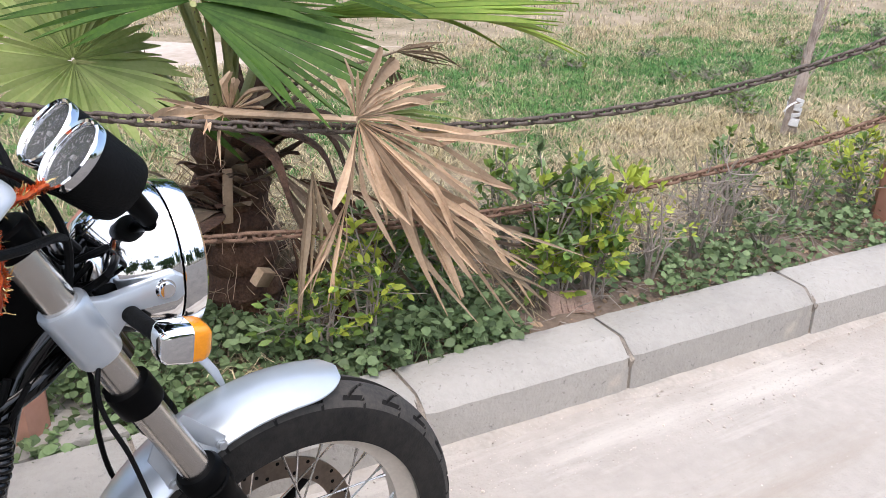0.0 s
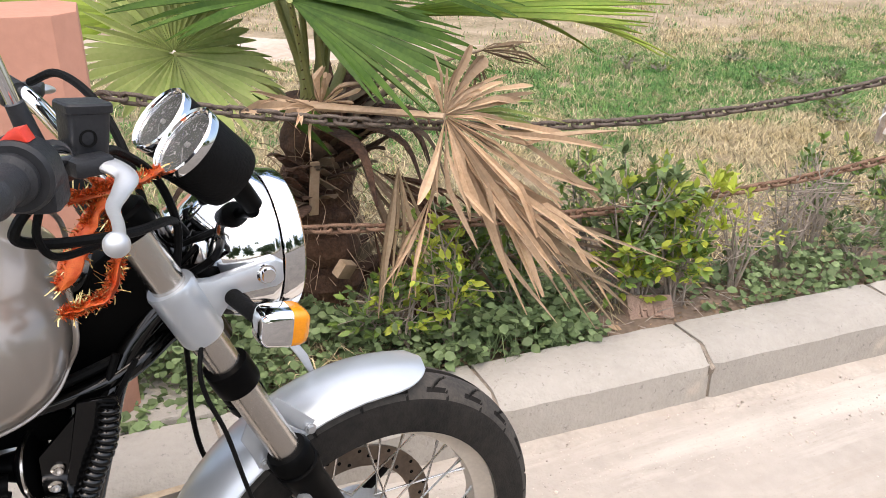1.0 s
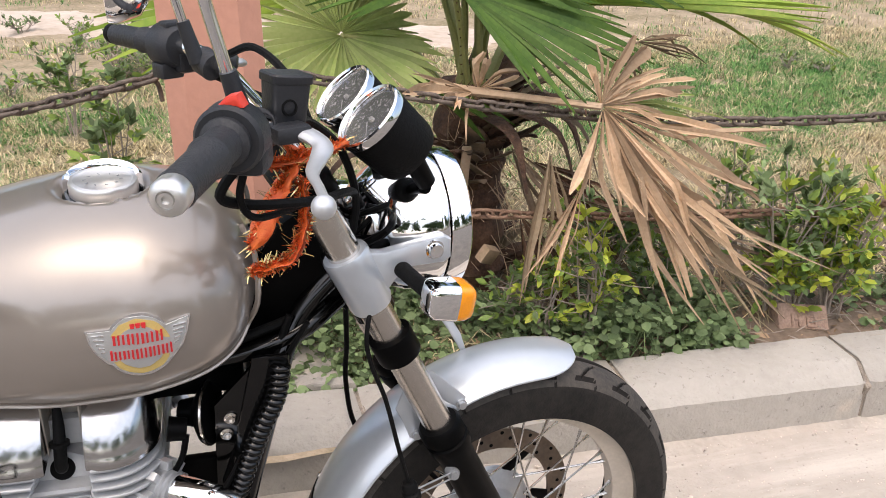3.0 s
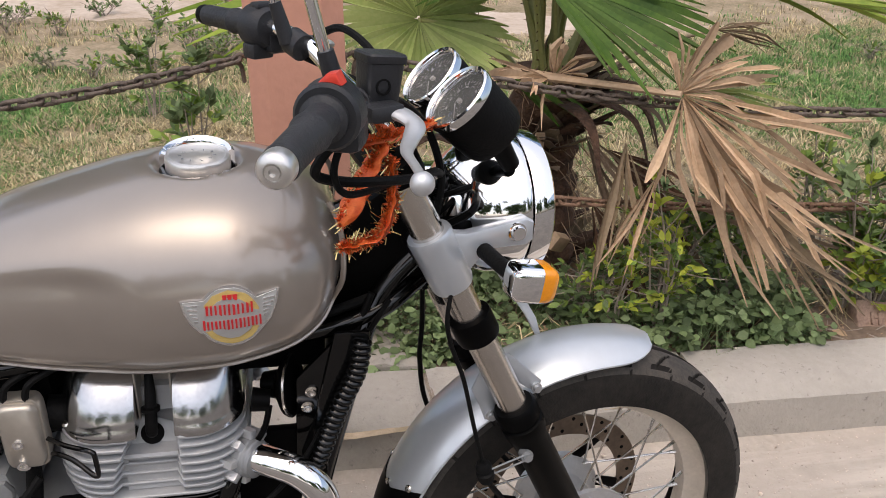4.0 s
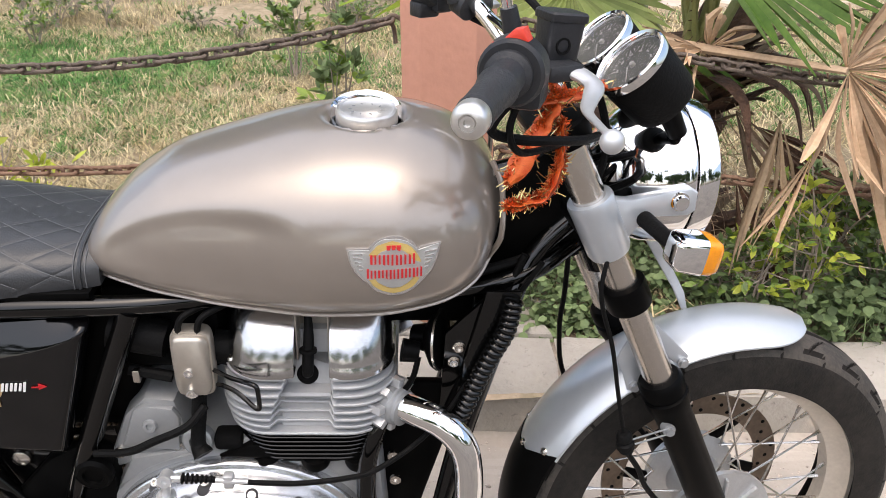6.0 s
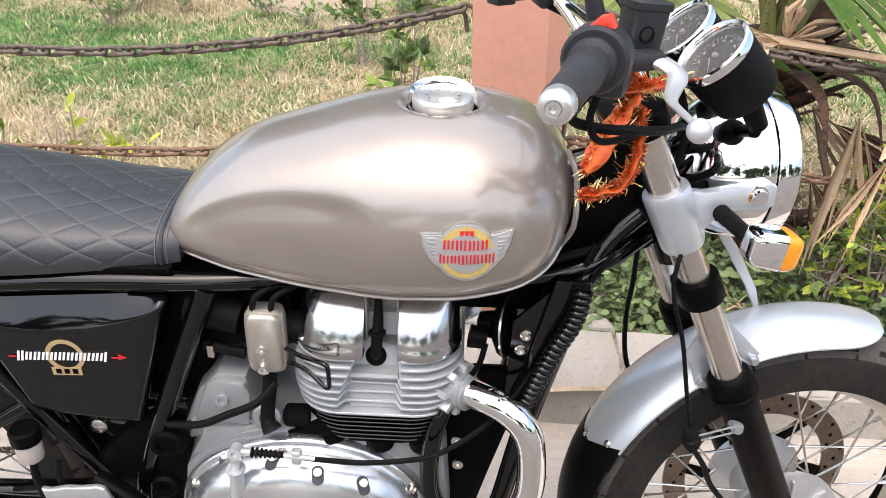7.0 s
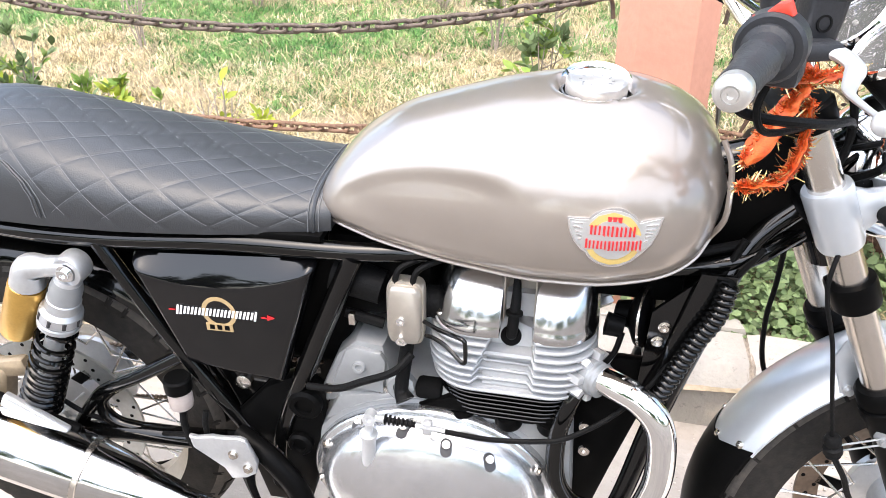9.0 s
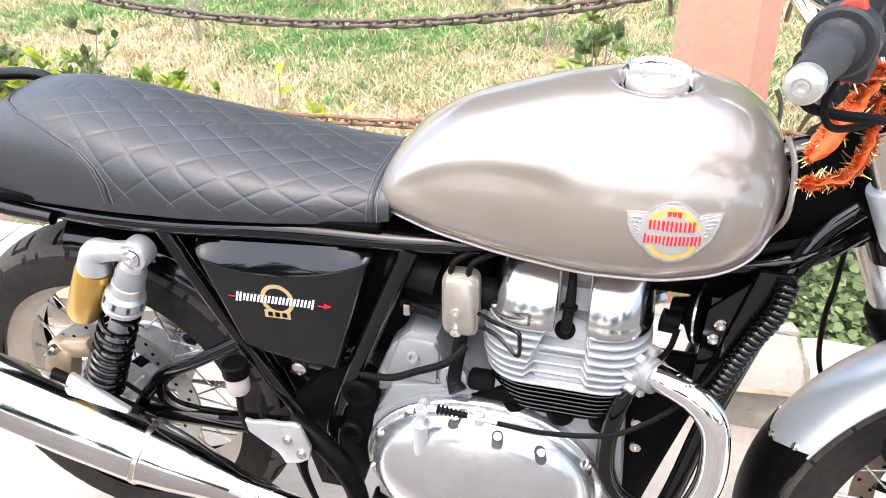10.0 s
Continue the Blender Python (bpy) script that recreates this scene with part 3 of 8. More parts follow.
# dry grey twigs fallen among the litter
n = 1500
x = rng.uniform(1.7, 4.9, n)
y = bed_back(x) + rng.uniform(0.0, 0.75, n)
az, ln = rng.uniform(0, 2 * np.pi, n), rng.uniform(0.03, 0.13, n)
a = np.stack([x, y, ground_at(x, y) + 0.006], 1)
b = a + np.stack([np.cos(az) * ln, np.sin(az) * ln, rng.uniform(0.0, 0.5, n) * ln], 1)
side = np.stack([-np.sin(az), np.cos(az), np.zeros(n)], 1) * rng.uniform(0.0008, 0.0020, n)[:, None]
top = (a + b) / 2 + np.array([0, 0, 0.004])
v = np.stack([a - side, a + side, b + side * 0.5, b - side * 0.5, top], 1).reshape(-1, 3)
o = (np.arange(n) * 5)[:, None, None]
bulk("dry_twigs", v, (o + np.array([[0, 1, 4], [1, 2, 4], [2, 3, 4], [3, 0, 4]])[None]).reshape(-1, 3), np.zeros((0, 4), int), M_TWIG, "dry grey twigs fallen on the bed", "twigs")


# ---- shrubs ----
def shrub(x, y, h, spread_, stems, per, leaf, mats, seed, label, bare_low=0.25, twigs=0.0):
    """A young shrub: forking stems with leaves in whorls towards their ends."""
    r = random.Random(seed)
    z0 = garden_z(x, y)
    s = empty("shrub", pose(x, y, z0), label, "shrub", "young hedge shrubs")
    bm = bm_new()
    pts = {m: [[], [], [], []] for m in mats}
    for i in range(stems):
        a = r.uniform(0, 6.283)
        tip = Vector((math.cos(a) * spread_ * r.uniform(0.3, 1), math.sin(a) * spread_ * r.uniform(0.3, 1), h * r.uniform(0.65, 1.0)))
        mid = Vector((tip.x * 0.35 + r.gauss(0, 0.015), tip.y * 0.35 + r.gauss(0, 0.015), tip.z * 0.5))
        root = Vector((r.gauss(0, 0.012), r.gauss(0, 0.012), -0.01))
        line = smooth_path([root, mid, tip], 8)
        tube(bm, [root, mid, tip], [0.0045, 0.003, 0.0015], 5, 4)
        for b in range(5):
            t = r.uniform(0.35, 0.95)
            p = line[int(t * (len(line) - 1))]
            q = p + Vector((r.gauss(0, 0.06), r.gauss(0, 0.06), r.uniform(0.0, 0.08))) * (0.6 + h)
            tube(bm, [p, (p + q) / 2 + Vector((0, 0, -0.005)), q], [0.0022, 0.0016, 0.001], 4, 2)
            if r.random() > twigs:
                for k in range(per):
                    u = r.random()
                    bp = p.lerp(q, 0.35 + 0.65 * u)
                    m = mats[0] if len(mats) == 1 or r.random() < 0.62 else mats[1]
                    d = (q - p).normalized() + Vector((r.gauss(0, 0.7), r.gauss(0, 0.7), r.gauss(0.1, 0.5)))
                    pts[m][0].append(bp)
                    pts[m][1].append(d)
                    pts[m][2].append((r.gauss(0, 0.5), r.gauss(-0.2, 0.5), 1))
                    pts[m][3].append(leaf * r.uniform(0.55, 1.1))
        if r.random() > twigs:
            for k in range(per + 2):
                m = mats[-1]
                bp = tip - Vector((0, 0, 0.03 * r.random()))
                pts[m][0].append(bp)
                pts[m][1].append(Vector((r.gauss(0, 0.6), r.gauss(0, 0.6), 0.7)))
                pts[m][2].append((r.gauss(0, 0.6), r.gauss(0, 0.6), 1))
                pts[m][3].append(leaf * r.uniform(0.6, 1.1))
    part("stem", bm, M_TWIG, s)
    for m, (p, d, nn, l) in pts.items():
        if p:
            l = np.array(l)
            leaves("foliage", np.array([tuple(q) for q in p]), np.array([tuple(q) for q in d]), np.array(nn), l, l * 0.50, m, parent=s)
    return s


YB = "young hedge shrub with yellow-green glossy leaves on grey stems"
DB = "dark green leafy shrub sapling with thin stem"
BT = "nearly bare grey twiggy shrub with few leaves"
shrub(1.90, 0.74, 0.48, 0.085, 6, 7, 0.038, (M_HEDGE, M_YOUNG), 1, YB)
shrub(1.80, 0.80, 0.32, 0.08, 5, 6, 0.038, (M_HEDGE, M_YOUNG), 31, YB)
shrub(2.02, 0.92, 0.40, 0.13, 10, 9, 0.040, (M_HEDGE, M_COVER), 41, DB)
shrub(2.20, 0.90, 0.34, 0.12, 9, 8, 0.038, (M_COVER, M_HEDGE), 42, DB)
shrub(1.74, 0.90, 0.26, 0.10, 7, 7, 0.036, (M_COVER, M_HEDGE), 43, DB)
shrub(2.52, 0.81, 0.53, 0.15, 14, 9, 0.044, (M_HEDGE, M_COVER), 2, DB)
shrub(2.66, 0.76, 0.45, 0.17, 17, 9, 0.044, (M_HEDGE, M_YOUNG), 3, YB)
shrub(2.56, 0.78, 0.28, 0.15, 11, 8, 0.046, (M_YOUNG, M_HEDGE), 47, YB)
shrub(2.55, 1.05, 0.44, 0.10, 7, 6, 0.040, (M_COVER, M_HEDGE), 4, DB)
shrub(2.90, 0.76, 0.38, 0.12, 9, 4, 0.030, (M_YOUNG,), 5, BT, twigs=0.7)
shrub(3.12, 0.78, 0.42, 0.15, 13, 3, 0.028, (M_COVER,), 6, BT, twigs=0.9)
shrub(3.30, 0.84, 0.36, 0.14, 12, 3, 0.028, (M_COVER,), 48, BT, twigs=0.85)
shrub(3.50, 0.98, 0.38, 0.14, 9, 7, 0.036, (M_COVER, M_HEDGE), 7, DB)
shrub(3.72, 0.86, 0.30, 0.16, 9, 6, 0.034, (M_COVER, M_HEDGE), 8, DB)
shrub(3.98, 0.80, 0.30, 0.15, 9, 6, 0.034, (M_COVER, M_YOUNG), 9, DB)
shrub(4.15, 0.98, 0.34, 0.15, 8, 6, 0.034, (M_HEDGE, M_YOUNG), 10, YB)
shrub(3.40, 0.74, 0.20, 0.13, 9, 6, 0.032, (M_COVER,), 11, DB)
shrub(0.70, 1.50, 0.66, 0.06, 6, 11, 0.050, (M_HEDGE, M_COVER), 12, DB)
shrub(0.80, 1.45, 0.34, 0.07, 5, 6, 0.036, (M_HEDGE,), 13, DB)
shrub(0.35, 3.0, 0.45, 0.10, 6, 8, 0.05, (M_HEDGE, M_COVER), 14, DB)
shrub(-0.80, 1.08, 0.60, 0.06, 7, 15, 0.044, (M_HEDGE, M_COVER), 15, DB)
shrub(-1.02, 1.06, 0.48, 0.16, 13, 12, 0.044, (M_HEDGE, M_YOUNG), 16, DB)
shrub(-1.24, 1.10, 0.50, 0.16, 13, 12, 0.044, (M_HEDGE, M_COVER), 17, DB)
shrub(-0.60, 1.06, 0.46, 0.13, 11, 9, 0.044, (M_YOUNG, M_HEDGE), 18, YB)
shrub(-0.42, 1.05, 0.42, 0.10, 8, 7, 0.044, (M_YOUNG, M_HEDGE), 19, YB)
shrub(-0.18, 1.04, 0.50, 0.07, 6, 3, 0.040, (M_YOUNG,), 20, BT, twigs=0.8)
shrub(-0.08, 1.04, 0.42, 0.06, 5, 5, 0.048, (M_YOUNG,), 21, YB, twigs=0.3)
shrub(-1.44, 1.06, 0.50, 0.16, 13, 13, 0.044, (M_YOUNG, M_HEDGE), 44, YB)
shrub(-1.12, 1.00, 0.42, 0.15, 12, 12, 0.044, (M_YOUNG, M_COVER), 45, YB)
shrub(-0.72, 1.02, 0.40, 0.13, 10, 11, 0.044, (M_YOUNG, M_HEDGE), 46, YB)
shrub(-1.45, 2.80, 0.45, 0.12, 8, 3, 0.03, (M_COVER,), 22, BT, twigs=0.7)
for k in range(70):
    r = random.Random(100 + k)
    big = k < 44
    x = r.uniform(-3.4, 0.9) if big else r.uniform(4.4, 9.0)
    y = r.uniform(3.6, 5.9) if big else r.uniform(1.5, 3.6)
    if abs(x + 0.1) < 0.45 and abs(y - 4.4) < 0.3:
        x -= 0.9
    shrub(x, y, r.uniform(0.10, 0.26) if big else r.uniform(0.05, 0.12), 0.18 if big else 0.10, 7, 6 if big else 5, 0.034 if big else 0.030, (M_COVER, M_HEDGE) if k % 3 else (M_COVER, M_COVER), 200 + k, "dusty green weed in the garden grass", twigs=0.4)

# ---- dead stake and brick ----
st = empty("dead_sapling", pose(4.70, 1.71, 0.12), "dead split sapling trunk wrapped with white tape", "sapling")
M_DEADWOOD = material("pale_deadwood", (0.50, 0.42, 0.35), 0.9, color2=(0.24, 0.18, 0.14), scale=25, bump=0.8, bump_scale=60)
for line, rad in (([(0.012, 0, -0.03), (0.020, 0, 0.12), (0.035, 0, 0.27), (0.050, 0.005, 0.40), (0.075, 0.01, 0.53), (0.115, 0.02, 0.75)], [0.030, 0.026, 0.024, 0.019, 0.015, 0.012]), ([(-0.022, 0.005, -0.03), (-0.010, -0.005, 0.14), (0.008, -0.008, 0.27), (0.034, 0.0, 0.38), (0.052, 0.0, 0.44)], [0.022, 0.018, 0.016, 0.012, 0.004]), ([(0.03, -0.012, -0.03), (0.034, -0.016, 0.14), (0.054, -0.012, 0.26), (0.062, -0.008, 0.34)], [0.017, 0.015, 0.012, 0.004])):
    bm = bm_new()
    tube(bm, line, rad, 9, 5)
    for v in bm.verts:
        v.co += Vector((1, 1, 0)) * 0.005 * noise.noise((v.co.x * 60, v.co.y * 60, v.co.z * 9))
    part("trunk", bm, M_DEADWOOD, st)
for k, (x0, z0, dx, dz) in enumerate(((0.055, 0.44, -0.010, 0.16), (0.06, 0.46, 0.03, 0.20), (0.06, 0.30, 0.06, 0.30), (0.065, 0.27, 0.14, 0.22), (0.08, 0.50, 0.06, 0.22), (0.09, 0.55, -0.02, 0.18), (0.045, 0.38, -0.03, 0.12), (0.10, 0.60, 0.07, 0.14), (0.07, 0.42, 0.10, 0.30), (0.03, 0.36, -0.05, 0.10))):
    bm = bm_new()
    tube(bm, [(x0, 0, z0), (x0 + dx * 0.6, 0.01 * (k % 3 - 1), z0 + dz * 0.45), (x0 + dx, 0.02 * (k % 3 - 1), z0 + dz)], [0.005, 0.004, 0.0018], 5, 4)
    part("twig", bm, M_DEADWOOD, st)
M_TAPE = material("white_tape", (0.72, 0.70, 0.68), 0.6, vary=0.25, scale=30)
for z, tilt, hgt in ((0.050, 0.10, 0.042), (0.102, -0.22, 0.022), (0.128, 0.16, 0.020), (0.152, -0.30, 0.022), (0.172, 0.25, 0.018)):
    bm = bm_new()
    lathe(bm, (0.010 + 0.10 * (z - 0.05), -0.003, z), (0.12 + tilt, 0.05 * tilt, 1), [(0.036, 0), (0.0385, 0.002), (0.0385, hgt - 0.002), (0.036, hgt)], 16, closed=True)
    part("tape", bm, M_TAPE, st)
bm = bm_new()
tube(bm, [(-0.01, -0.03, 0.18), (-0.06, -0.03, 0.165), (-0.095, -0.03, 0.14)], [0.008, 0.006, 0.003], 6, 4, True, 0.2)
part("tape_end", bm, M_TAPE, st)
bk = empty("brick", pose(2.555, 0.715, 0.150, -44, 5, -12), "old red-brown brick with a stamped face, half sunk in the soil", "brick")
bm = bm_new()
box(bm, (0, 0.03, -0.012), (0.150, 0.062, 0.120), 0.007, seg=2)
for v in bm.verts:
    v.co += Vector((1, 1, 1)) * 0.004 * noise.noise(v.co * 40)
part("body", bm, M_BRICK, bk)
for u, v_, w, h_ in ((-0.034, 0.0, 0.007, 0.036), (-0.024, 0.004, 0.014, 0.007), (-0.014, 0.0, 0.007, 0.036), (0.010, 0.0, 0.007, 0.036), (0.022, 0.014, 0.02, 0.007), (0.022, 0.0, 0.02, 0.007), (0.022, -0.014, 0.02, 0.007), (0.034, 0.0, 0.007, 0.036)):
    bm = bm_new()
    box(bm, (u, -0.002, v_ - 0.004), (w, 0.007, h_), 0.002)
    part("stamp_bar", bm, M_BRICK, bk)

# ---- fan palm ----
palm = empty("fan_palm", pose(1.70, 1.22, 0.11), "young fan palm with green fronds and brown dead leaf bases", "palm tree")
P0 = Vector((1.70, 1.22, 0.11))


def fan(name, hub, axis, normal, radius, spread_deg, n, joined, droop, mat, seed, fold=0.55, ragged=0.1, stem=None, stem_r=0.014, stem_mat=None, width=1.0, curl=0.0, label="", jit=0.0, taper=0.75):
    """A palm frond: pleated segments fanned about an axis in the plane across the normal, joined up to a share of their length."""
    r = random.Random(seed)
    hub, a, nn = Vector(hub) - P0, Vector(axis).normalized(), Vector(normal).normalized()
    nn = (nn - a * nn.dot(a)).normalized()
    s = a.cross(nn)
    step = radians(spread_deg) / n
    verts, faces = [], []
    for i in range(n):
        phi = (i + 0.5 - n / 2) * step + r.gauss(0, jit * step)
        edge = abs(i + 0.5 - n / 2) / (n / 2)
        ln = radius * (1 - 0.28 * edge ** 2) * r.uniform(1 - ragged, 1 + ragged * 0.4)
        d = a * math.cos(phi) + s * math.sin(phi) + nn * r.gauss(0, 0.10 * min(1.0, jit))
        side = -a * math.sin(phi) + s * math.cos(phi)
        bend = droop * r.uniform(0.5, 1.5)
        tw = r.gauss(0, 0.15) + curl * r.gauss(0, 0.5)
        jn = joined * r.uniform(0.75, 1.1)
        sway = r.gauss(0, 0.035 + 0.12 * curl)
        tk = r.uniform(0.35, 0.75)
        broad = r.uniform(0.55, 1.45) if jit else 1.0
        kink = (side * r.gauss(0, 0.30) + nn * r.gauss(0.08, 0.35) + Vector((0, 0, -1)) * r.uniform(0, 0.25)) * min(1.0, jit * 1.4)
        b = len(verts)
        ts = (0.02, 0.2, 0.4, 0.55, 0.68, 0.8, 0.9, 1.0)
        for t in ts:
            full = ln * t * math.tan(step / 2) * 1.04
            cap_w = ln * jn * math.tan(step / 2) * 1.04
            w = full if t < jn else cap_w * max(0.04, 1 - (t - jn) / (1.0 - jn + 1e-3)) ** taper
            w *= width * broad
            p = hub + d * ln * t + Vector((0, 0, -1)) * bend * ln * max(0, t - 0.25) ** 2 + side * ln * sway * max(0, t - jn) + kink * ln * max(0, t - tk)
            ca, sa = math.cos(tw * t), math.sin(tw * t)
            sd, nd = side * ca + nn * sa, nn * ca - side * sa
            dip = fold * w + 0.0008
            verts += [p - sd * w + nd * dip, p - nd * dip * 0.3, p + sd * w + nd * dip]
        for q in range(len(ts) - 1):
            c = b + q * 3
            faces += [(c, c + 1, c + 4, c + 3), (c + 1, c + 2, c + 5, c + 4)]
    ob = from_arrays(name, [tuple(v) for v in verts], faces, mat, palm)
    if label:
        tagged(ob, label)
    if stem:
        bm = bm_new()
        tube(bm, [Vector(q) - P0 for q in stem] + [hub], [stem_r * 1.5, stem_r, stem_r * 0.8], 8, 6, True, 0.6)
        o = part("petiole", bm, stem_mat or M_PETIOLE, ob)
        if stem_r > 0.011:
            bm = bm_new()
            line = smooth_path([Vector(q) - P0 for q in stem] + [hub], 14)
            for k, p in enumerate(line[1:-1]):
                dd = (line[k + 2] - line[k]).normalized()
                sd = dd.cross(nn).normalized()
                sg = 1 if k % 2 else -1
                rod(bm, p + sd * stem_r * sg * 0.7, p + sd * (stem_r + 0.010) * sg + dd * 0.006, 0.0022, 0.0005, 4)
            tagged(part("thorn", bm, M_TRUNK, ob), kind="stuff")
    return ob


GR = "broad green pleated palm frond"
TO = [(1.70, 1.20, 0.66), (1.66, 1.16, 0.86)]
fan("frond", (1.61, 1.08, 1.034), (0.82, -0.45, -0.34), (0.16, -0.52, 0.82), 0.52, 84, 17, 0.72, 0.05, M_FROND, 1, stem=TO, stem_r=0.017, label=GR, taper=0.6)
fan("frond", (1.61, 1.09, 1.040), (-0.98, -0.10, 0.10), (0.04, -0.42, 0.90), 0.46, 62, 12, 0.62, 0.10, M_FROND, 15, label=GR, taper=0.6)
fan("frond", (1.61, 1.09, 1.045), (0.30, 0.80, 0.45), (0.0, -0.50, 0.85), 0.46, 190, 24, 0.62, 0.15, M_FROND, 17, label=GR, taper=0.6)
fan("frond", (2.00, 1.40, 0.935), (0.98, -0.08, 0.05), (-0.05, -0.16, 0.98), 0.98, 46, 14, 0.80, 0.05, M_FROND_MID, 2, stem=[(1.76, 1.26, 0.70), (1.88, 1.34, 0.84)], label="yellow-green palm frond seen edge-on, with dry tips", taper=0.8)
fan("frond", (2.02, 1.38, 0.925), (0.98, -0.14, 0.03), (-0.05, -0.18, 0.98), 0.92, 14, 4, 0.80, 0.32, M_FROND_MID, 22, label="yellow-green palm frond with a drooping tip", taper=0.8)
fan("frond", (1.93, 1.32, 1.05), (0.85, -0.25, 0.22), (-0.3, -0.3, 0.9), 0.58, 105, 18, 0.65, 0.10, M_FROND, 12, stem=[(1.74, 1.24, 0.70), (1.86, 1.30, 0.92)], label=GR, taper=0.6)
fan("frond", (1.330, 1.12, 0.912), (0.22, -0.81, -0.48), (0.20, -0.50, 0.84), 0.30, 236, 32, 0.78, 0.04, M_FROND_LIGHT, 3, stem=[(1.66, 1.20, 0.68), (1.50, 1.17, 0.86)], label="pale green spread palm frond", taper=0.6)
fan("frond", (1.330, 1.13, 0.916), (-0.05, 0.55, 0.80), (0.14, -0.80, 0.55), 0.26, 190, 24, 0.78, 0.02, M_FROND_LIGHT, 23, label="pale green spread palm frond", taper=0.6)
fan("frond", (1.28, 1.30, 0.98), (-0.95, 0.05, -0.02), (0.0, -0.50, 0.85), 0.62, 60, 12, 0.65, 0.12, M_FROND_MID, 4, stem=[(1.66, 1.26, 0.70), (1.46, 1.30, 0.93)], label="pale green spread palm frond", taper=0.6)
fan("frond", (1.60, 1.50, 1.20), (-0.1, 0.6, 0.6), (0, -0.6, 0.7), 0.50, 200, 28, 0.65, 0.2, M_FROND, 5, stem=[(1.70, 1.24, 0.72), (1.66, 1.38, 1.0)], label=GR, taper=0.6)
fan("frond", (1.50, 1.12, 0.80), (0.75, -0.55, -0.25), (0.1, -0.6, 0.7), 0.30, 30, 4, 0.6, 0.2, M_FROND, 24, label="narrow green palm frond hanging low", taper=0.6)
# bare green stalks above the trunk
for k, (ex, ey, ez) in enumerate(((1.64, 1.16, 1.22), (1.74, 1.18, 1.20), (1.80, 1.25, 1.16), (1.58, 1.24, 1.14), (1.70, 1.12, 1.12))):
    bm = bm_new()
    tube(bm, [Vector((1.70 + 0.02 * (k - 2), 1.20, 0.66)) - P0, Vector(((1.70 + ex) / 2, (1.2 + ey) / 2, 0.92)) - P0, Vector((ex, ey, ez)) - P0], [0.026, 0.016, 0.012], 8, 6, True, 0.6)
    part("petiole", bm, M_PETIOLE, palm)
DEADL = "dry tan dead palm frond hanging over the chain"
GREYL = "grey-brown dead palm frond near the ground"
H = (1.878, 0.735, 0.803)
fan("dead_frond", H, (0.91, -0.14, -0.38), (0.02, -0.80, 0.55), 0.42, 27, 10, 0.90, 0.05, M_DEAD, 6, fold=0.7, ragged=0.25, stem=[(1.55, 1.00, 0.80), (1.68, 0.90, 0.80)], stem_r=0.017, stem_mat=M_DEAD, curl=0.5, label=DEADL, jit=1.0, taper=0.35, width=1.15)
fan("dead_frond", H, (0.52, -0.30, -0.80), (0.05, -0.92, 0.39), 0.46, 30, 9, 0.88, 0.02, M_DEAD, 16, fold=0.7, ragged=0.35, curl=0.5, label=DEADL, jit=1.0, taper=0.35, width=1.1)
fan("dead_frond", (1.890, 0.735, 0.78), (0.42, -0.24, -0.89), (-0.05, -0.97, 0.24), 0.56, 24, 6, 0.52, 0.02, M_DEAD, 7, fold=0.5, ragged=0.2, curl=0.5, label=DEADL, jit=0.8, taper=0.8, width=1.3)
fan("dead_frond", (1.90, 0.745, 0.76), (0.66, -0.24, -0.72), (0.1, -0.85, 0.5), 0.62, 16, 5, 0.6, 0.02, M_DEAD, 26, fold=0.5, ragged=0.2, curl=0.5, label=DEADL, jit=0.8, taper=0.8, width=1.3)
fan("dead_frond", (1.875, 0.725, 0.803), (-0.08, -0.28, -0.95), (-0.24, -0.92, 0.3), 0.27, 46, 8, 0.75, 0.0, M_DEAD, 27, fold=0.5, ragged=0.25, curl=0.4, label=DEADL, jit=0.6, taper=0.5)
fan("dead_frond", (1.876, 0.740, 0.805), (0.30, 0.10, 0.90), (0.17, -0.96, 0.21), 0.17, 105, 12, 0.88, 0.0, M_DEAD, 8, fold=0.6, ragged=0.45, curl=0.4, label=DEADL, jit=0.6, taper=0.3, width=1.1)
fan("dead_frond", (1.876, 0.742, 0.803), (0.92, 0.10, 0.18), (0.1, -0.75, 0.6), 0.28, 42, 8, 0.85, 0.05, M_DEAD, 28, fold=0.6, ragged=0.3, curl=0.4, label=DEADL, jit=0.6, taper=0.4)
fan("dead_frond", (1.86, 0.77, 0.80), (0.95, 0.1, -0.06), (0.1, -0.7, 0.6), 0.33, 34, 7, 0.7, 0.08, M_FROND_LIGHT, 18, fold=0.6, ragged=0.3, curl=0.4, label="half-dried palm frond, still greenish", jit=0.6)
fan("dead_frond", (1.850, 0.75, 0.60), (-0.46, -0.34, -0.80), (0.0, -0.93, 0.35), 0.28, 30, 7, 0.6, 0.03, M_DEAD, 9, fold=0.6, ragged=0.3, curl=0.6, label=DEADL, jit=0.8)
fan("dead_frond", (1.80, 0.84, 0.66), (-0.05, -0.25, -0.9), (0.0, -1, 0.1), 0.34, 40, 7, 0.5, 0.03, M_DEADPALE, 29, fold=0.6, ragged=0.3, curl=0.7, label=DEADL, jit=0.8)
fan("dead_frond", (1.96, 0.75, 0.65), (0.68, -0.25, -0.66), (0.21, -0.80, 0.55), 0.62, 22, 8, 0.6, 0.04, M_DEADPALE, 10, fold=0.6, ragged=0.2, curl=0.5, label=GREYL, jit=0.7, width=1.2)
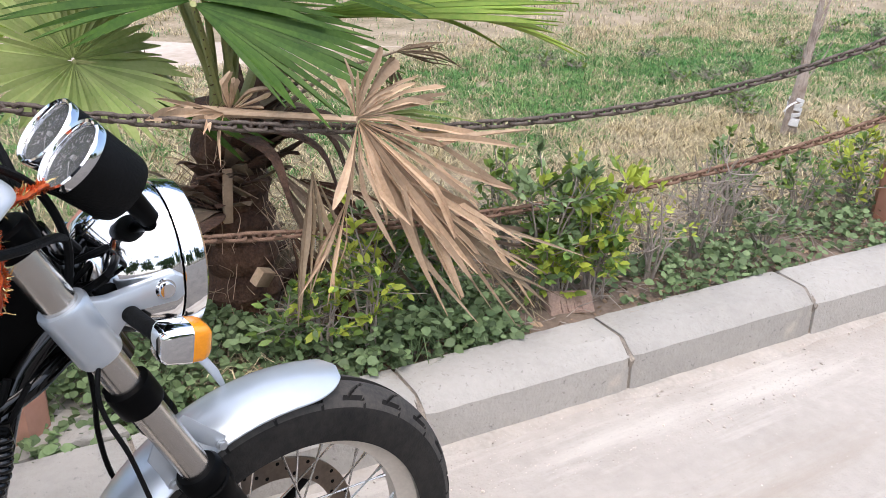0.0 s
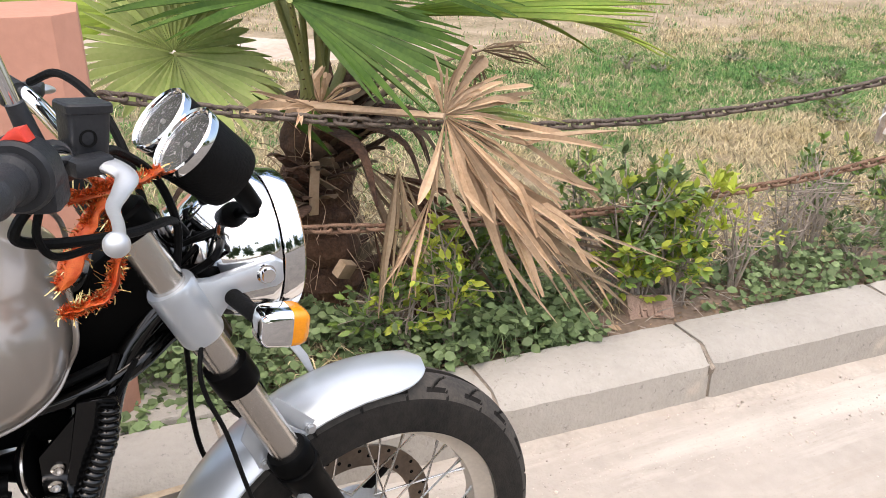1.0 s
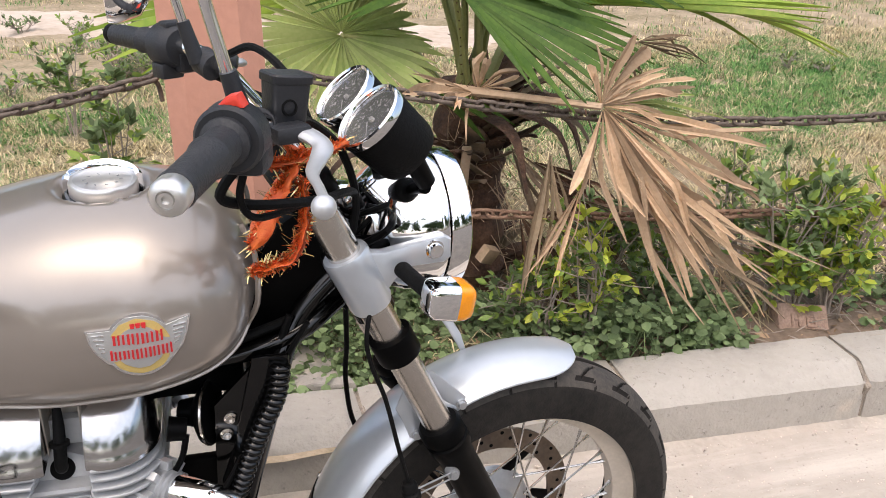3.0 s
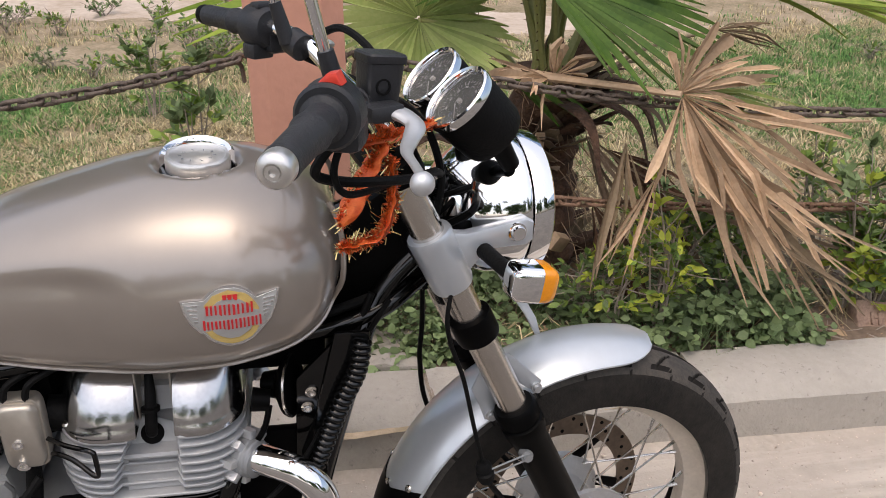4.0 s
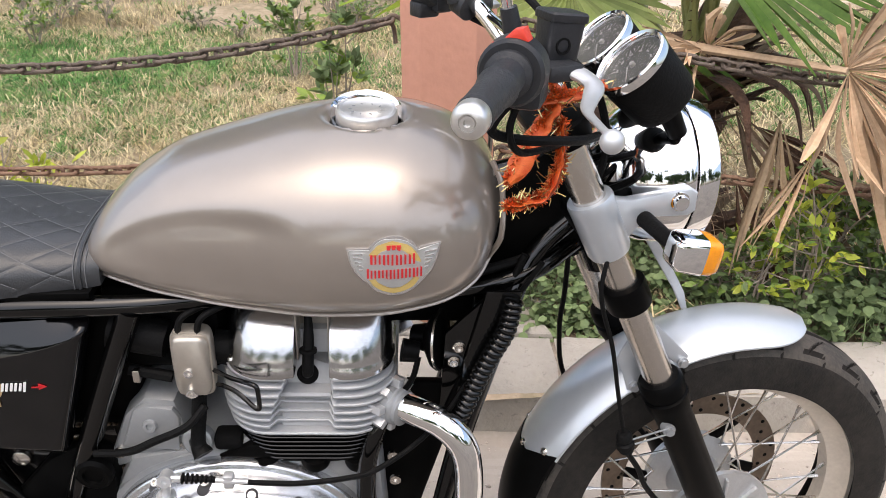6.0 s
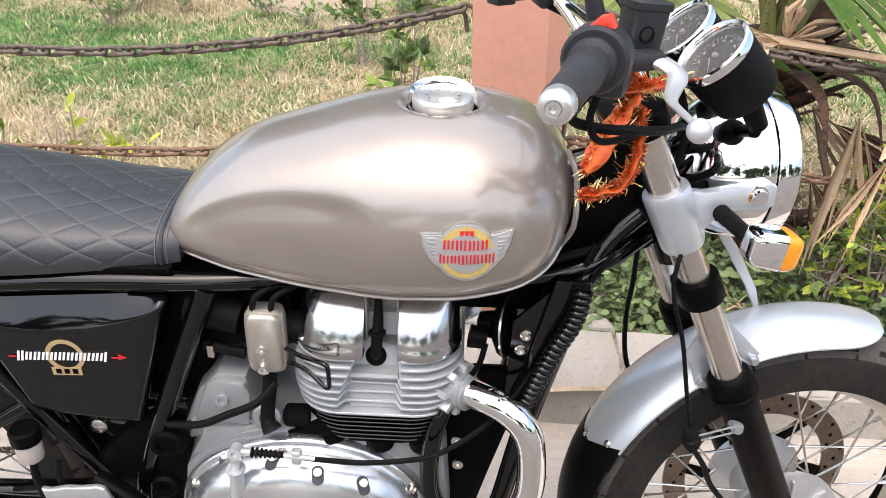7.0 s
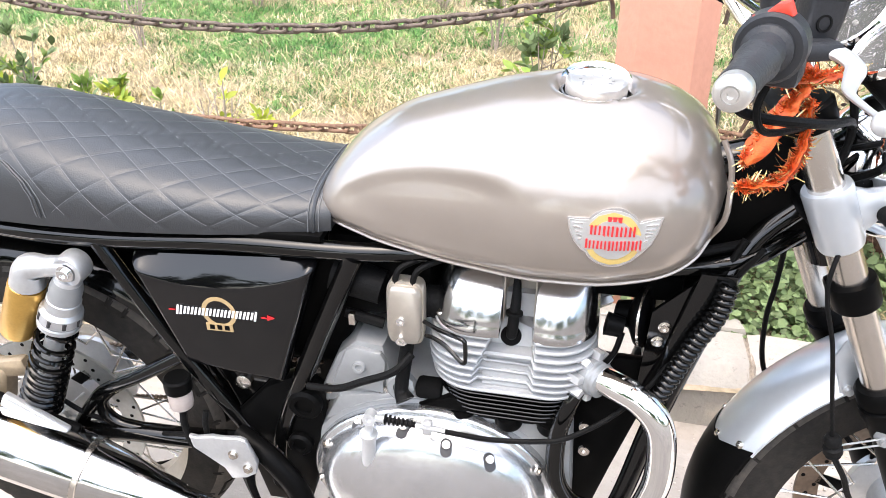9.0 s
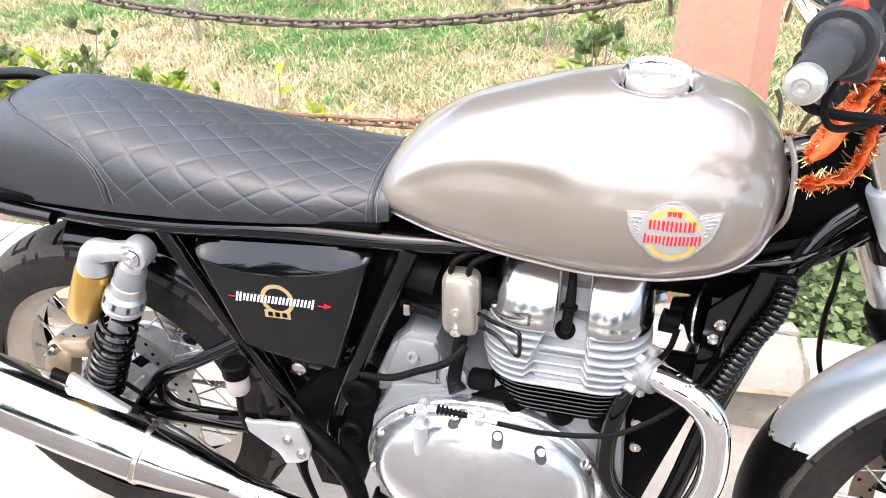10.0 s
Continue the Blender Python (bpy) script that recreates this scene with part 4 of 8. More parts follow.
fan("dead_frond", (1.92, 0.90, 0.50), (0.85, -0.15, -0.22), (0.3, -0.7, 0.6), 0.72, 14, 5, 0.6, 0.06, M_DEADGREY, 20, fold=0.6, ragged=0.25, curl=0.5, label=GREYL, jit=0.7)
fan("dead_frond", (1.62, 0.93, 0.80), (-0.60, -0.40, 0.15), (0.2, -0.6, 0.8), 0.20, 70, 9, 0.75, 0.25, M_DEAD, 11, fold=0.6, ragged=0.4, curl=0.9, stem=[(1.68, 1.10, 0.70), (1.66, 1.0, 0.78)], stem_mat=M_DEAD, label="broken tan dead palm frond", jit=0.8)
fan("dead_frond", (1.64, 0.95, 0.80), (0.10, -0.5, 0.55), (0.2, -0.6, 0.8), 0.13, 110, 10, 0.85, 0.0, M_DEAD, 21, fold=0.6, ragged=0.5, curl=0.9, label="broken tan dead palm frond", jit=0.8, taper=0.3)
fan("dead_frond", (2.46, 1.70, 0.735), (0.85, 0.0, -0.1), (0, -0.4, 0.9), 0.26, 60, 10, 0.6, 0.2, M_DEADGREY, 13, fold=0.6, ragged=0.3, curl=0.6, stem=[(1.78, 1.30, 0.62), (2.1, 1.5, 0.72)], stem_r=0.008, stem_mat=M_DEADGREY, label="small withered palm frond", jit=0.6)
fan("dead_frond", (2.44, 1.70, 0.73), (0.1, 0.0, -0.9), (0, -1, 0.1), 0.16, 50, 6, 0.5, 0.1, M_DEADGREY, 14, fold=0.6, ragged=0.3, curl=0.8, label="small withered palm frond", jit=0.6)
for k, (x, y, z, ax_, az_) in enumerate(((1.76, 1.02, 0.62, 0.5, -0.8), (1.84, 1.06, 0.56, 0.75, -0.6), (1.90, 1.02, 0.40, 0.8, -0.35), (1.78, 0.98, 0.44, 0.3, -0.9))):
    fan("dead_frond", (x, y, z), (ax_, -0.35, az_), (0.1, -0.9, 0.35), 0.34, 38, 7, 0.55, 0.08, (M_DEADGREY, M_TRUNK)[k % 2], 60 + k, fold=0.6, ragged=0.35, curl=0.8, label="withered brown palm frond against the trunk", jit=0.9, width=1.3)
bm = bm_new()
rings = []
for k in range(22):
    t = k / 21
    rr_ = 0.122 - 0.030 * t + 0.012 * math.sin(t * 40)
    rings.append([(rr_ * (1 + 0.14 * noise.noise((math.cos(a) * 2, math.sin(a) * 2, t * 6))) * math.cos(a), rr_ * (1 + 0.14 * noise.noise((math.cos(a) * 2, math.sin(a) * 2, t * 6))) * math.sin(a), -0.04 + 0.68 * t) for a in (2 * math.pi * q / 26 for q in range(26))])
skin(bm, rings)
bmesh.ops.recalc_face_normals(bm, faces=bm.faces)
trunk = part("trunk", bm, M_TRUNK, palm, "shaggy dark brown palm trunk")
# old leaf bases: overlapping scales, the ends curling away from the trunk
for k in range(170):
    r = random.Random(500 + k)
    a = k * 2.4 + r.gauss(0, 0.25)
    z = 0.06 + 0.60 * ((k * 0.381) % 1.0)
    d = Vector((math.cos(a), math.sin(a), 0))
    t = Vector((-math.sin(a), math.cos(a), 0)) * r.gauss(0, 0.25)
    long_ = k % 7 == 3 and z > 0.3
    ln = r.uniform(0.20, 0.30) if long_ else r.uniform(0.07, 0.15)
    p = d * (0.112 - 0.035 * z) + Vector((0, 0, z))
    up = r.uniform(0.35, 1.0)
    if long_:
        pts = [p, p + (d * 0.45 + t) * ln + Vector((0, 0, ln * 0.22)), p + (d * 0.85 + t) * ln + Vector((0, 0, ln * 0.10)), p + (d * 1.05 + t) * ln + Vector((0, 0, -ln * 0.35))]
    else:
        pts = [p, p + (d * 0.45 + t * 0.5) * ln + Vector((0, 0, ln * up * 0.45)), p + (d * 0.8 + t) * ln + Vector((0, 0, ln * up * 0.8)), p + (d * 1.05 + t) * ln + Vector((0, 0, ln * up * 0.85))]
    bm = bm_new()
    tube(bm, pts, [0.046, 0.030, 0.016, 0.004], 7, 4, True, 0.14)
    part("leaf_base", bm, (M_TRUNK, M_DEADGREY, M_TRUNK, M_TRUNK, M_DEADPALE)[k % 5], trunk)
bm = bm_new()
for k in range(240):
    r = random.Random(900 + k)
    a, z = r.uniform(0, 6.283), r.uniform(0.05, 0.66)
    p = Vector((0.11 * math.cos(a), 0.11 * math.sin(a), z))
    q = p + Vector((math.cos(a) * r.uniform(0.02, 0.12), math.sin(a) * r.uniform(0.02, 0.12), r.uniform(-0.16, 0.08)))
    tube(bm, [p, (p + q) / 2 + Vector((r.gauss(0, 0.015), r.gauss(0, 0.015), 0.01)), q], 0.0011, 3, 3)
tagged(part("fibre", bm, M_DEAD, trunk), "loose straw-coloured fibres", kind="stuff")
bm = bm_new()
box(bm, (-0.06, -0.17, 0.435), (0.026, 0.012, 0.155), 0.003, (4, 3, 0))
part("cut_stalk", bm, M_DEAD, trunk, "pale sawn-off leaf stalk")
bm = bm_new()
box(bm, (0.01, -0.19, 0.19), (0.055, 0.03, 0.05), 0.004, (20, 25, 30))
part("cut_stalk", bm, M_DEAD, trunk, "pale sawn-off leaf stalk")

# ---- grit and pebbles on the road ----
n = 5200
x = rng.uniform(-1.6, 5.0, n)
pick = rng.uniform(0, 1, n)
d = np.where(pick < 0.3, np.abs(rng.normal(0, 0.05, n)), np.where(pick < 0.72, 0.165 + 0.03 * np.sin(x * 3) + rng.normal(0, 0.035, n), rng.uniform(0, 1.1, n)))
y = 0.577 - 0.0505 * x - 0.012 - d
sz = rng.uniform(0.0008, 0.0028, n) * np.where(rng.uniform(0, 1, n) < 0.05, 2.4, 1.0)
z = np.array([ground_z(a, b) for a, b in zip(x, y)]) + sz * 0.25 + 0.004 * np.exp(-(d / 0.06) ** 2)
c = np.stack([x, y, z], 1)
oct_v = np.array([[1, 0, 0], [-1, 0, 0], [0, 1, 0], [0, -1, 0], [0, 0, 0.8], [0, 0, -0.8]])
v = c[:, None, :] + oct_v[None] * sz[:, None, None] * rng.uniform(0.6, 1.35, (n, 6, 1))
t = np.array([[0, 2, 4], [2, 1, 4], [1, 3, 4], [3, 0, 4], [2, 0, 5], [1, 2, 5], [3, 1, 5], [0, 3, 5]])
bulk("road_grit", v.reshape(-1, 3), (np.arange(n)[:, None, None] * 6 + t[None]).reshape(-1, 3), np.zeros((0, 4), int), M_PEBBLE, "loose grit and small pebbles on the road", "grit")

# ---- the motorcycle ----
BIKE = pose(0.0005, 0.0, 0.039, 1.15, 1.598, 0)
RAKE = radians(24)
STEER_P = Vector((1.504, 0, 0))
STEER = Matrix.Translation(STEER_P) @ Matrix.Rotation(radians(8.7), 4, Vector((-math.sin(RAKE), 0, math.cos(RAKE)))) @ Matrix.Translation(-STEER_P)
FORK_D = Vector((-0.1415, 0, 0.30)).normalized()


def fork_x(z):
    return 1.2395 - 0.4717 * (z - 0.62)


M_TANK = material("tank_paint", (0.315, 0.275, 0.240), 0.31, metal=0.55, vary=0.05, scale=3, coat=1.0)
M_TANK.node_tree.nodes["Principled BSDF"].inputs["Coat Roughness"].default_value = 0.02
M_TANK.node_tree.nodes["Principled BSDF"].inputs["Coat IOR"].default_value = 1.5
M_SILVER = material("silver_paint", (0.56, 0.595, 0.63), 0.34, metal=0.55, vary=0.05, scale=6, coat=0.6)
M_CHROME = material("chrome", (0.90, 0.90, 0.90), 0.06, metal=1.0, vary=0.03, scale=8)
M_MUFFLER = material("silencer_chrome", (0.60, 0.60, 0.60), 0.10, metal=1.0, vary=0.10, scale=9, bump=0.03, bump_scale=14)
M_BAREND = material("satin_bar_end", (0.72, 0.70, 0.67), 0.30, metal=0.85, vary=0.06, scale=60)
M_STEEL = material("brushed_steel", (0.66, 0.62, 0.57), 0.24, metal=1.0, vary=0.05, scale=25)
M_ALLOY = material("cast_alloy", (0.54, 0.55, 0.56), 0.36, metal=0.7, vary=0.10, scale=18, bump=0.08, bump_scale=300)
M_POLISH = material("polished_alloy", (0.56, 0.56, 0.565), 0.17, metal=1.0, vary=0.10, scale=30, bump=0.02, bump_scale=90)
M_BRUSHED = material("brushed_cover", (0.60, 0.61, 0.625), 0.23, metal=0.9, vary=0.12, scale=10, bump=0.05, bump_scale=12)
M_LEVER = material("satin_alloy", (0.58, 0.59, 0.60), 0.34, metal=0.55, vary=0.06, scale=20)
M_FIN = material("fin_paint", (0.43, 0.44, 0.45), 0.45, metal=0.35, vary=0.08, scale=20, bump=0.06, bump_scale=300)
M_CUP = material("smoky_cup", (0.42, 0.36, 0.33), 0.35, vary=0.1)
M_CALIPER = material("bronze_caliper", (0.40, 0.32, 0.22), 0.45, metal=0.6, vary=0.2)
M_THROTTLE = material("pewter_cover", (0.47, 0.43, 0.375), 0.38, metal=0.7, vary=0.10, scale=14)
M_POCKET = material("pocket_shade", (0.05, 0.05, 0.053), 0.5, metal=0.5, vary=0.2)
M_CASE = material("engine_grey", (0.31, 0.32, 0.325), 0.42, metal=0.4, vary=0.10, scale=8, bump=0.05, bump_scale=250)
M_BLACK = material("black_gloss", (0.002, 0.002, 0.002), 0.08, vary=0.2, scale=12, spec=0.45)
M_PANEL = material("panel_lacquer", (0.003, 0.003, 0.0035), 0.05, vary=0.2, scale=12, spec=0.5)
M_SATIN = material("black_satin", (0.003, 0.003, 0.003), 0.36, vary=0.3, scale=20, spec=0.05)
M_RUBBER = material("black_rubber", (0.006, 0.006, 0.006), 0.55, vary=0.3, scale=25, bump=0.15, bump_scale=300, spec=0.10)
M_TYRE = material("tyre_rubber", (0.014, 0.013, 0.012), 0.8, color2=(0.034, 0.030, 0.026), scale=9, bump=0.2, bump_scale=250, spec=0.15)
M_TREAD = material("dusty_tread", (0.050, 0.047, 0.044), 0.9, color2=(0.095, 0.084, 0.072), scale=14, bump=0.2, bump_scale=250, spec=0.15)
# darker than the dusty blocks: the shade in the grooves is put into the colour
M_GROOVE = material("groove_shade", (0.024, 0.022, 0.020), 0.9, spec=0.1)
M_GRIP = material("grip_rubber", (0.030, 0.031, 0.034), 0.50, vary=0.2, scale=25, bump=0.2, bump_scale=260, spec=0.35)
M_PLASTIC = material("black_plastic", (0.024, 0.025, 0.028), 0.42, vary=0.2, scale=30, bump=0.12, bump_scale=320, spec=0.35)
M_LEATHER = material("seat_vinyl", (0.030, 0.032, 0.035), 0.33, vary=0.12, scale=30, bump=0.10, bump_scale=450, spec=0.5)
M_THREAD = material("grey_thread", (0.12, 0.125, 0.13), 0.8, vary=0.2, scale=90)
M_RED = material("red_plastic", (0.70, 0.05, 0.025), 0.4, vary=0.08, scale=30)
M_REDENAMEL = material("red_enamel", (0.56, 0.022, 0.026), 0.3, vary=0.05, scale=60)
M_YELLOW = material("yellow_enamel", (0.54, 0.39, 0.13), 0.35, vary=0.12, scale=60)
M_BADGE = material("badge_silver", (0.50, 0.50, 0.49), 0.38, metal=0.6, vary=0.1, scale=60)
M_WHITE = material("white_print", (0.80, 0.80, 0.78), 0.5, vary=0.05, scale=60)
M_GOLD = material("gold_anodised", (0.62, 0.38, 0.10), 0.33, metal=0.8, vary=0.1, scale=30)
M_BROWNGOLD = material("bronze_print", (0.42, 0.30, 0.15), 0.5, vary=0.1, scale=60)
M_RIM = material("rim_alloy", (0.60, 0.545, 0.47), 0.42, metal=0.45, vary=0.14, scale=15)
M_STEELDISC = material("bright_disc", (0.50, 0.52, 0.52), 0.36, metal=0.9, vary=0.15, scale=15)
M_DISC = material("brake_disc", (0.20, 0.155, 0.12), 0.4, metal=0.8, vary=0.3, scale=15)
# near-black that stands for the shade inside holes and recesses
M_HOLE_SHADE = material("hole_shade", (0.005, 0.005, 0.005), 0.9, spec=0.1)
M_AMBER = material("amber_lens", (0.85, 0.30, 0.01), 0.12, vary=0.1, scale=50, bump=0.2, bump_scale=120, coat=0.5)
M_DIAL = material("dial_face", (0.035, 0.034, 0.034), 0.5, vary=0.4, scale=45)
M_DIALPRINT = material("dial_print", (0.38, 0.37, 0.36), 0.5, vary=0.3, scale=60)
M_GLASS = material("gauge_glass", (0.9, 0.9, 0.9), 0.03)
M_GLASS.node_tree.nodes["Principled BSDF"].inputs["Transmission Weight"].default_value = 1.0
M_GLASS.node_tree.nodes["Principled BSDF"].inputs["IOR"].default_value = 1.45
# thin pale diffuse veil, imitating the sky's glare on the glass
_t = M_GLASS.node_tree
_df, _mx, _nz, _mr = (_t.nodes.new("ShaderNode" + k) for k in ("BsdfDiffuse", "MixShader", "TexNoise", "MapRange"))
_df.inputs["Color"].default_value = (0.8, 0.78, 0.74, 1)
_nz.inputs["Scale"].default_value = 30
_mr.inputs[1].default_value, _mr.inputs[2].default_value, _mr.inputs[3].default_value, _mr.inputs[4].default_value = 0.35, 0.75, 0.01, 0.05
_t.links.new(_nz.outputs[0], _mr.inputs[0])
_t.links.new(_mr.outputs[0], _mx.inputs[0])
_t.links.new(_t.nodes["Principled BSDF"].outputs[0], _mx.inputs[1])
_t.links.new(_df.outputs[0], _mx.inputs[2])
_t.links.new(_mx.outputs[0], _t.nodes["Material Output"].inputs["Surface"])
M_TINSEL = material("orange_tinsel", (0.60, 0.06, 0.012), 0.4, color2=(0.78, 0.17, 0.03), scale=70, metal=0.3, island=0.6)
M_TINSELGOLD = material("gold_tinsel", (0.85, 0.66, 0.30), 0.25, metal=0.9, vary=0.2, scale=50, island=0.3)

bike = empty("motorcycle", BIKE, "grey and silver classic motorcycle with chrome engine, parked beside the kerb", "motorcycle")


def bpart(name, bm, mat, parent=None, label="", sharp=35.0, steer=False):
    return part(name, bm, mat, parent or bike, label, sharp, STEER if steer else None)


# fuel tank
TANK_TOP = np.array([(0.502, 0.79), (0.510, 0.822), (0.528, 0.850), (0.56, 0.881), (0.61, 0.912), (0.67, 0.932), (0.74, 0.953), (0.80, 0.966), (0.86, 0.971), (0.91, 0.969), (0.955, 0.957), (0.99, 0.938), (1.013, 0.915), (1.024, 0.88)])
TANK_BOT = np.array([(0.502, 0.786), (0.515, 0.783), (0.545, 0.776), (0.60, 0.761), (0.69, 0.748), (0.79, 0.741), (0.88, 0.746), (0.95, 0.762), (0.985, 0.779), (1.005, 0.80), (1.02, 0.84), (1.024, 0.875)])
TANK_W = np.array([(0.502, 0.055), (0.515, 0.085), (0.54, 0.107), (0.60, 0.128), (0.70, 0.150), (0.80, 0.166), (0.90, 0.170), (0.96, 0.160), (0.995, 0.138), (1.015, 0.105), (1.024, 0.065)])


def eased(q, n=240, sigma=5):
    """A smooth profile through the rows (place, value), as a function; its ends are kept fine."""
    x0, x1 = q[0, 0], q[-1, 0]
    u = np.arange(n + 1) / n
    xs = x0 + (x1 - x0) * (0.5 - 0.5 * np.cos(np.pi * u))
    k = np.exp(-0.5 * (np.arange(-4 * sigma, 4 * sigma + 1) / sigma) ** 2)
    v = np.interp(xs, q[:, 0], q[:, 1])
    v = np.concatenate([2 * v[0] - v[1:4 * sigma + 1][::-1], v, 2 * v[-1] - v[-4 * sigma - 1:-1][::-1]])
    v = np.convolve(v, k / k.sum(), "valid")
    return lambda x: float(np.interp(x, xs, v))


def ramp01(t):
    t = max(0.0, min(1.0, t))
    return t * t * t * (t * (6 * t - 15) + 10)


TOP_F, BOT_F, WIDE_F = eased(TANK_TOP), eased(TANK_BOT), eased(TANK_W)
CREST_F = eased(np.array([(0.48, 0.79), (0.54, 0.838), (0.60, 0.872), (0.66, 0.888), (0.72, 0.893), (0.77, 0.891), (0.83, 0.87), (0.88, 0.83)]))


def tank_point(x, a):
    """A point of the tank's skin at x, by the angle about its core."""
    zt, zb, w = TOP_F(x), BOT_F(x), WIDE_F(x)
    zc = zb + 0.36 * (zt - zb)
    c, s = math.cos(a), math.sin(a)
    if s > 0:
        y = w * math.copysign(abs(c) ** 0.80, c)
        z = zc + (zt - zc) * s ** 0.94
    else:
        y = w * math.copysign(abs(c) ** (0.80 - 0.35 * min(1.0, -s * 3)), c)
        z = zc - (zc - zb) * abs(s) ** 0.85
    k = ramp01((x - 0.50) / 0.09) * ramp01((0.815 - x) / 0.095) * ramp01((CREST_F(x) - z + 0.012) / 0.040)
    y -= math.copysign(min(abs(y), 0.010 * k * ramp01((z - zb) / 0.075)), y)
    if s > 0:
        q = 1 - min(1.0, max(0.0, (math.hypot(x - 0.857, y + 0.002) - 0.044) / 0.010))
        z -= 0.020 * q * q * (3 - 2 * q)
    return Vector((x, y, z))


def tank_near(x, z):
    """The right side of the tank at x and z."""
    best = min((tank_point(x, math.pi + 0.012 * k) for k in range(-130, 90)), key=lambda p: abs(p.z - z))
    return best


bm = bm_new()
tx = [0.502 + 0.522 * (0.5 - 0.5 * math.cos(math.pi * k / 130)) for k in range(131)]
skin(bm, [[tank_point(x, 2 * math.pi * k / 150) for k in range(150)] for x in tx])
bmesh.ops.recalc_face_normals(bm, faces=bm.faces)
tank = bpart("fuel_tank", bm, M_TANK, label="metallic grey-brown fuel tank with knee recesses", sharp=60)
for side in (-1, 1):
    bm = bm_new()
    lip = [tank_point(x, math.pi + 0.80) for x in tx[6:-12:5]]
    tube(bm, [(p.x, side * (abs(p.y) + 0.003), p.z) for p in lip] + [(1.0205, side * 0.112, 0.852), (1.0225, side * 0.100, 0.885), (1.019, side * 0.090, 0.915), (1.008, side * 0.080, 0.938)], 0.0042, 8, 3, True, 0.7)
    bpart("tank_seam", bm, M_TANK, tank)

# filler cap
cap_c = Vector((0.857, -0.002, 0.945))
bm = bm_new()
lathe(bm, cap_c, (0.02, -0.03, 1), [(0.0, -0.004), (0.046, -0.004), (0.046, 0.009), (0.043, 0.0115), (0.0, 0.0115)], 40)
bpart("cap_ring", bm, M_BLACK, tank, "black filler recess ring")
bm = bm_new()
lathe(bm, cap_c, (0.02, -0.03, 1), [(0.0, 0.006), (0.0375, 0.006), (0.0385, 0.008), (0.0385, 0.024), (0.037, 0.0265), (0.033, 0.0275), (0.031, 0.0262), (0.0, 0.0265)], 48)
cap = bpart("fuel_cap", bm, M_BAREND, tank, "bright etched hinged fuel cap")
bm = bm_new()
arch = []
for k in range(25):
    a = radians(12 + 170 * k / 24)
    lift = 0.004 + 0.007 * math.sin(radians(180 * k / 24)) ** 0.6
    c, s = math.cos(a), math.sin(a)
    arch.append([(0.857 + 0.0445 * c, -0.002 + 0.0445 * s, 0.957 - 0.008 * (1 - math.sin(radians(180 * k / 24)))), (0.857 + 0.0438 * c, -0.002 + 0.0438 * s, 0.9685 + lift), (0.857 + 0.0410 * c, -0.002 + 0.0410 * s, 0.9705 + lift), (0.857 + 0.0365 * c, -0.002 + 0.0365 * s, 0.9700 + lift * 0.6), (0.857 + 0.0365 * c, -0.002 + 0.0365 * s, 0.9675)])
skin(bm, arch)
bpart("hinge", bm, M_CHROME, cap, sharp=50)
bm = bm_new()
for k in range(10):
    a = 2 * math.pi * k / 10
    box(bm, (0.857 + 0.020 * math.cos(a), -0.004 + 0.018 * math.sin(a), 0.9718), (0.004, 0.0012, 0.0008), 0, (0, 0, 20 + 40 * (k % 5)))
bpart("cap_marking", bm, M_CASE, cap)

# tank badge: enamelled shield drawn as plain bars and shapes


def badge_piece(name, outline, lift, mat, parent, thick=0.0012, bevel=0.0):
    """A flat piece laid on the tank's flank; outline in metres about the badge's middle."""
    bm = bm_new()
    def at(u, w, h):
        p = tank_near(0.894 + u, 0.846 + w)
        q = tank_near(0.894 + u + 0.006, 0.846 + w)
        r = tank_near(0.894 + u, 0.846 + w + 0.006)
        n = (r - p).cross(q - p)
        n = n.normalized() if n.length > 1e-9 else Vector((0, -1, 0))
        if n.y > 0:
            n = -n
        return p + n * h
    lo = [bm.verts.new(at(u, w, lift - 0.004)) for u, w in outline]
    hi = [bm.verts.new(at(u, w, lift)) for u, w in outline]
    n = len(lo)
    c = (sum(u for u, w in outline) / n, sum(w for u, w in outline) / n)
    mid = bm.verts.new(at(*c, lift))
    for i in range(n):
        j = (i + 1) % n
        bm.faces.new((hi[i], hi[j], mid))
        bm.faces.new((lo[i], lo[j], hi[j], hi[i]))
    bmesh.ops.recalc_face_normals(bm, faces=bm.faces)
    return bpart(name, bm, mat, parent, sharp=20)


def arc(cx, cz, r, a0, a1, n=14):
    return [(cx + r * math.cos(radians(a0 + (a1 - a0) * k / n)), cz + r * math.sin(radians(a0 + (a1 - a0) * k / n))) for k in range(n + 1)]


shield = [(-0.053, 0.018), (-0.030, 0.019)] + arc(0, -0.002, 0.036, 143, 37, 12) + [(0.030, 0.021), (0.053, 0.026), (0.049, 0.008), (0.043, -0.006), (0.034, -0.018)] + arc(0, -0.004, 0.0345, -32, -148, 14) + [(-0.034, -0.019), (-0.044, -0.009), (-0.050, 0.004)]
badge = badge_piece("tank_badge", shield, 0.0030, M_CHROME, tank)
tagged(badge, "winged enamel tank badge in red, yellow and silver")
badge_piece("badge_field", [(u * 0.95, w * 0.92 - 0.0003) for u, w in shield], 0.0034, M_BADGE, badge)
badge_piece("badge_disc", arc(0, -0.003, 0.0315, 60, 410, 32), 0.0037, M_YELLOW, badge)
badge_piece("badge_disc", arc(0, -0.003, 0.0240, 0, 350, 28), 0.0040, M_BADGE, badge)
badge_piece("badge_band", [(-0.040, 0.014), (0.042, 0.018), (0.040, 0.002), (0.034, -0.014), (-0.032, -0.017), (-0.040, -0.002)], 0.0043, M_BADGE, badge)
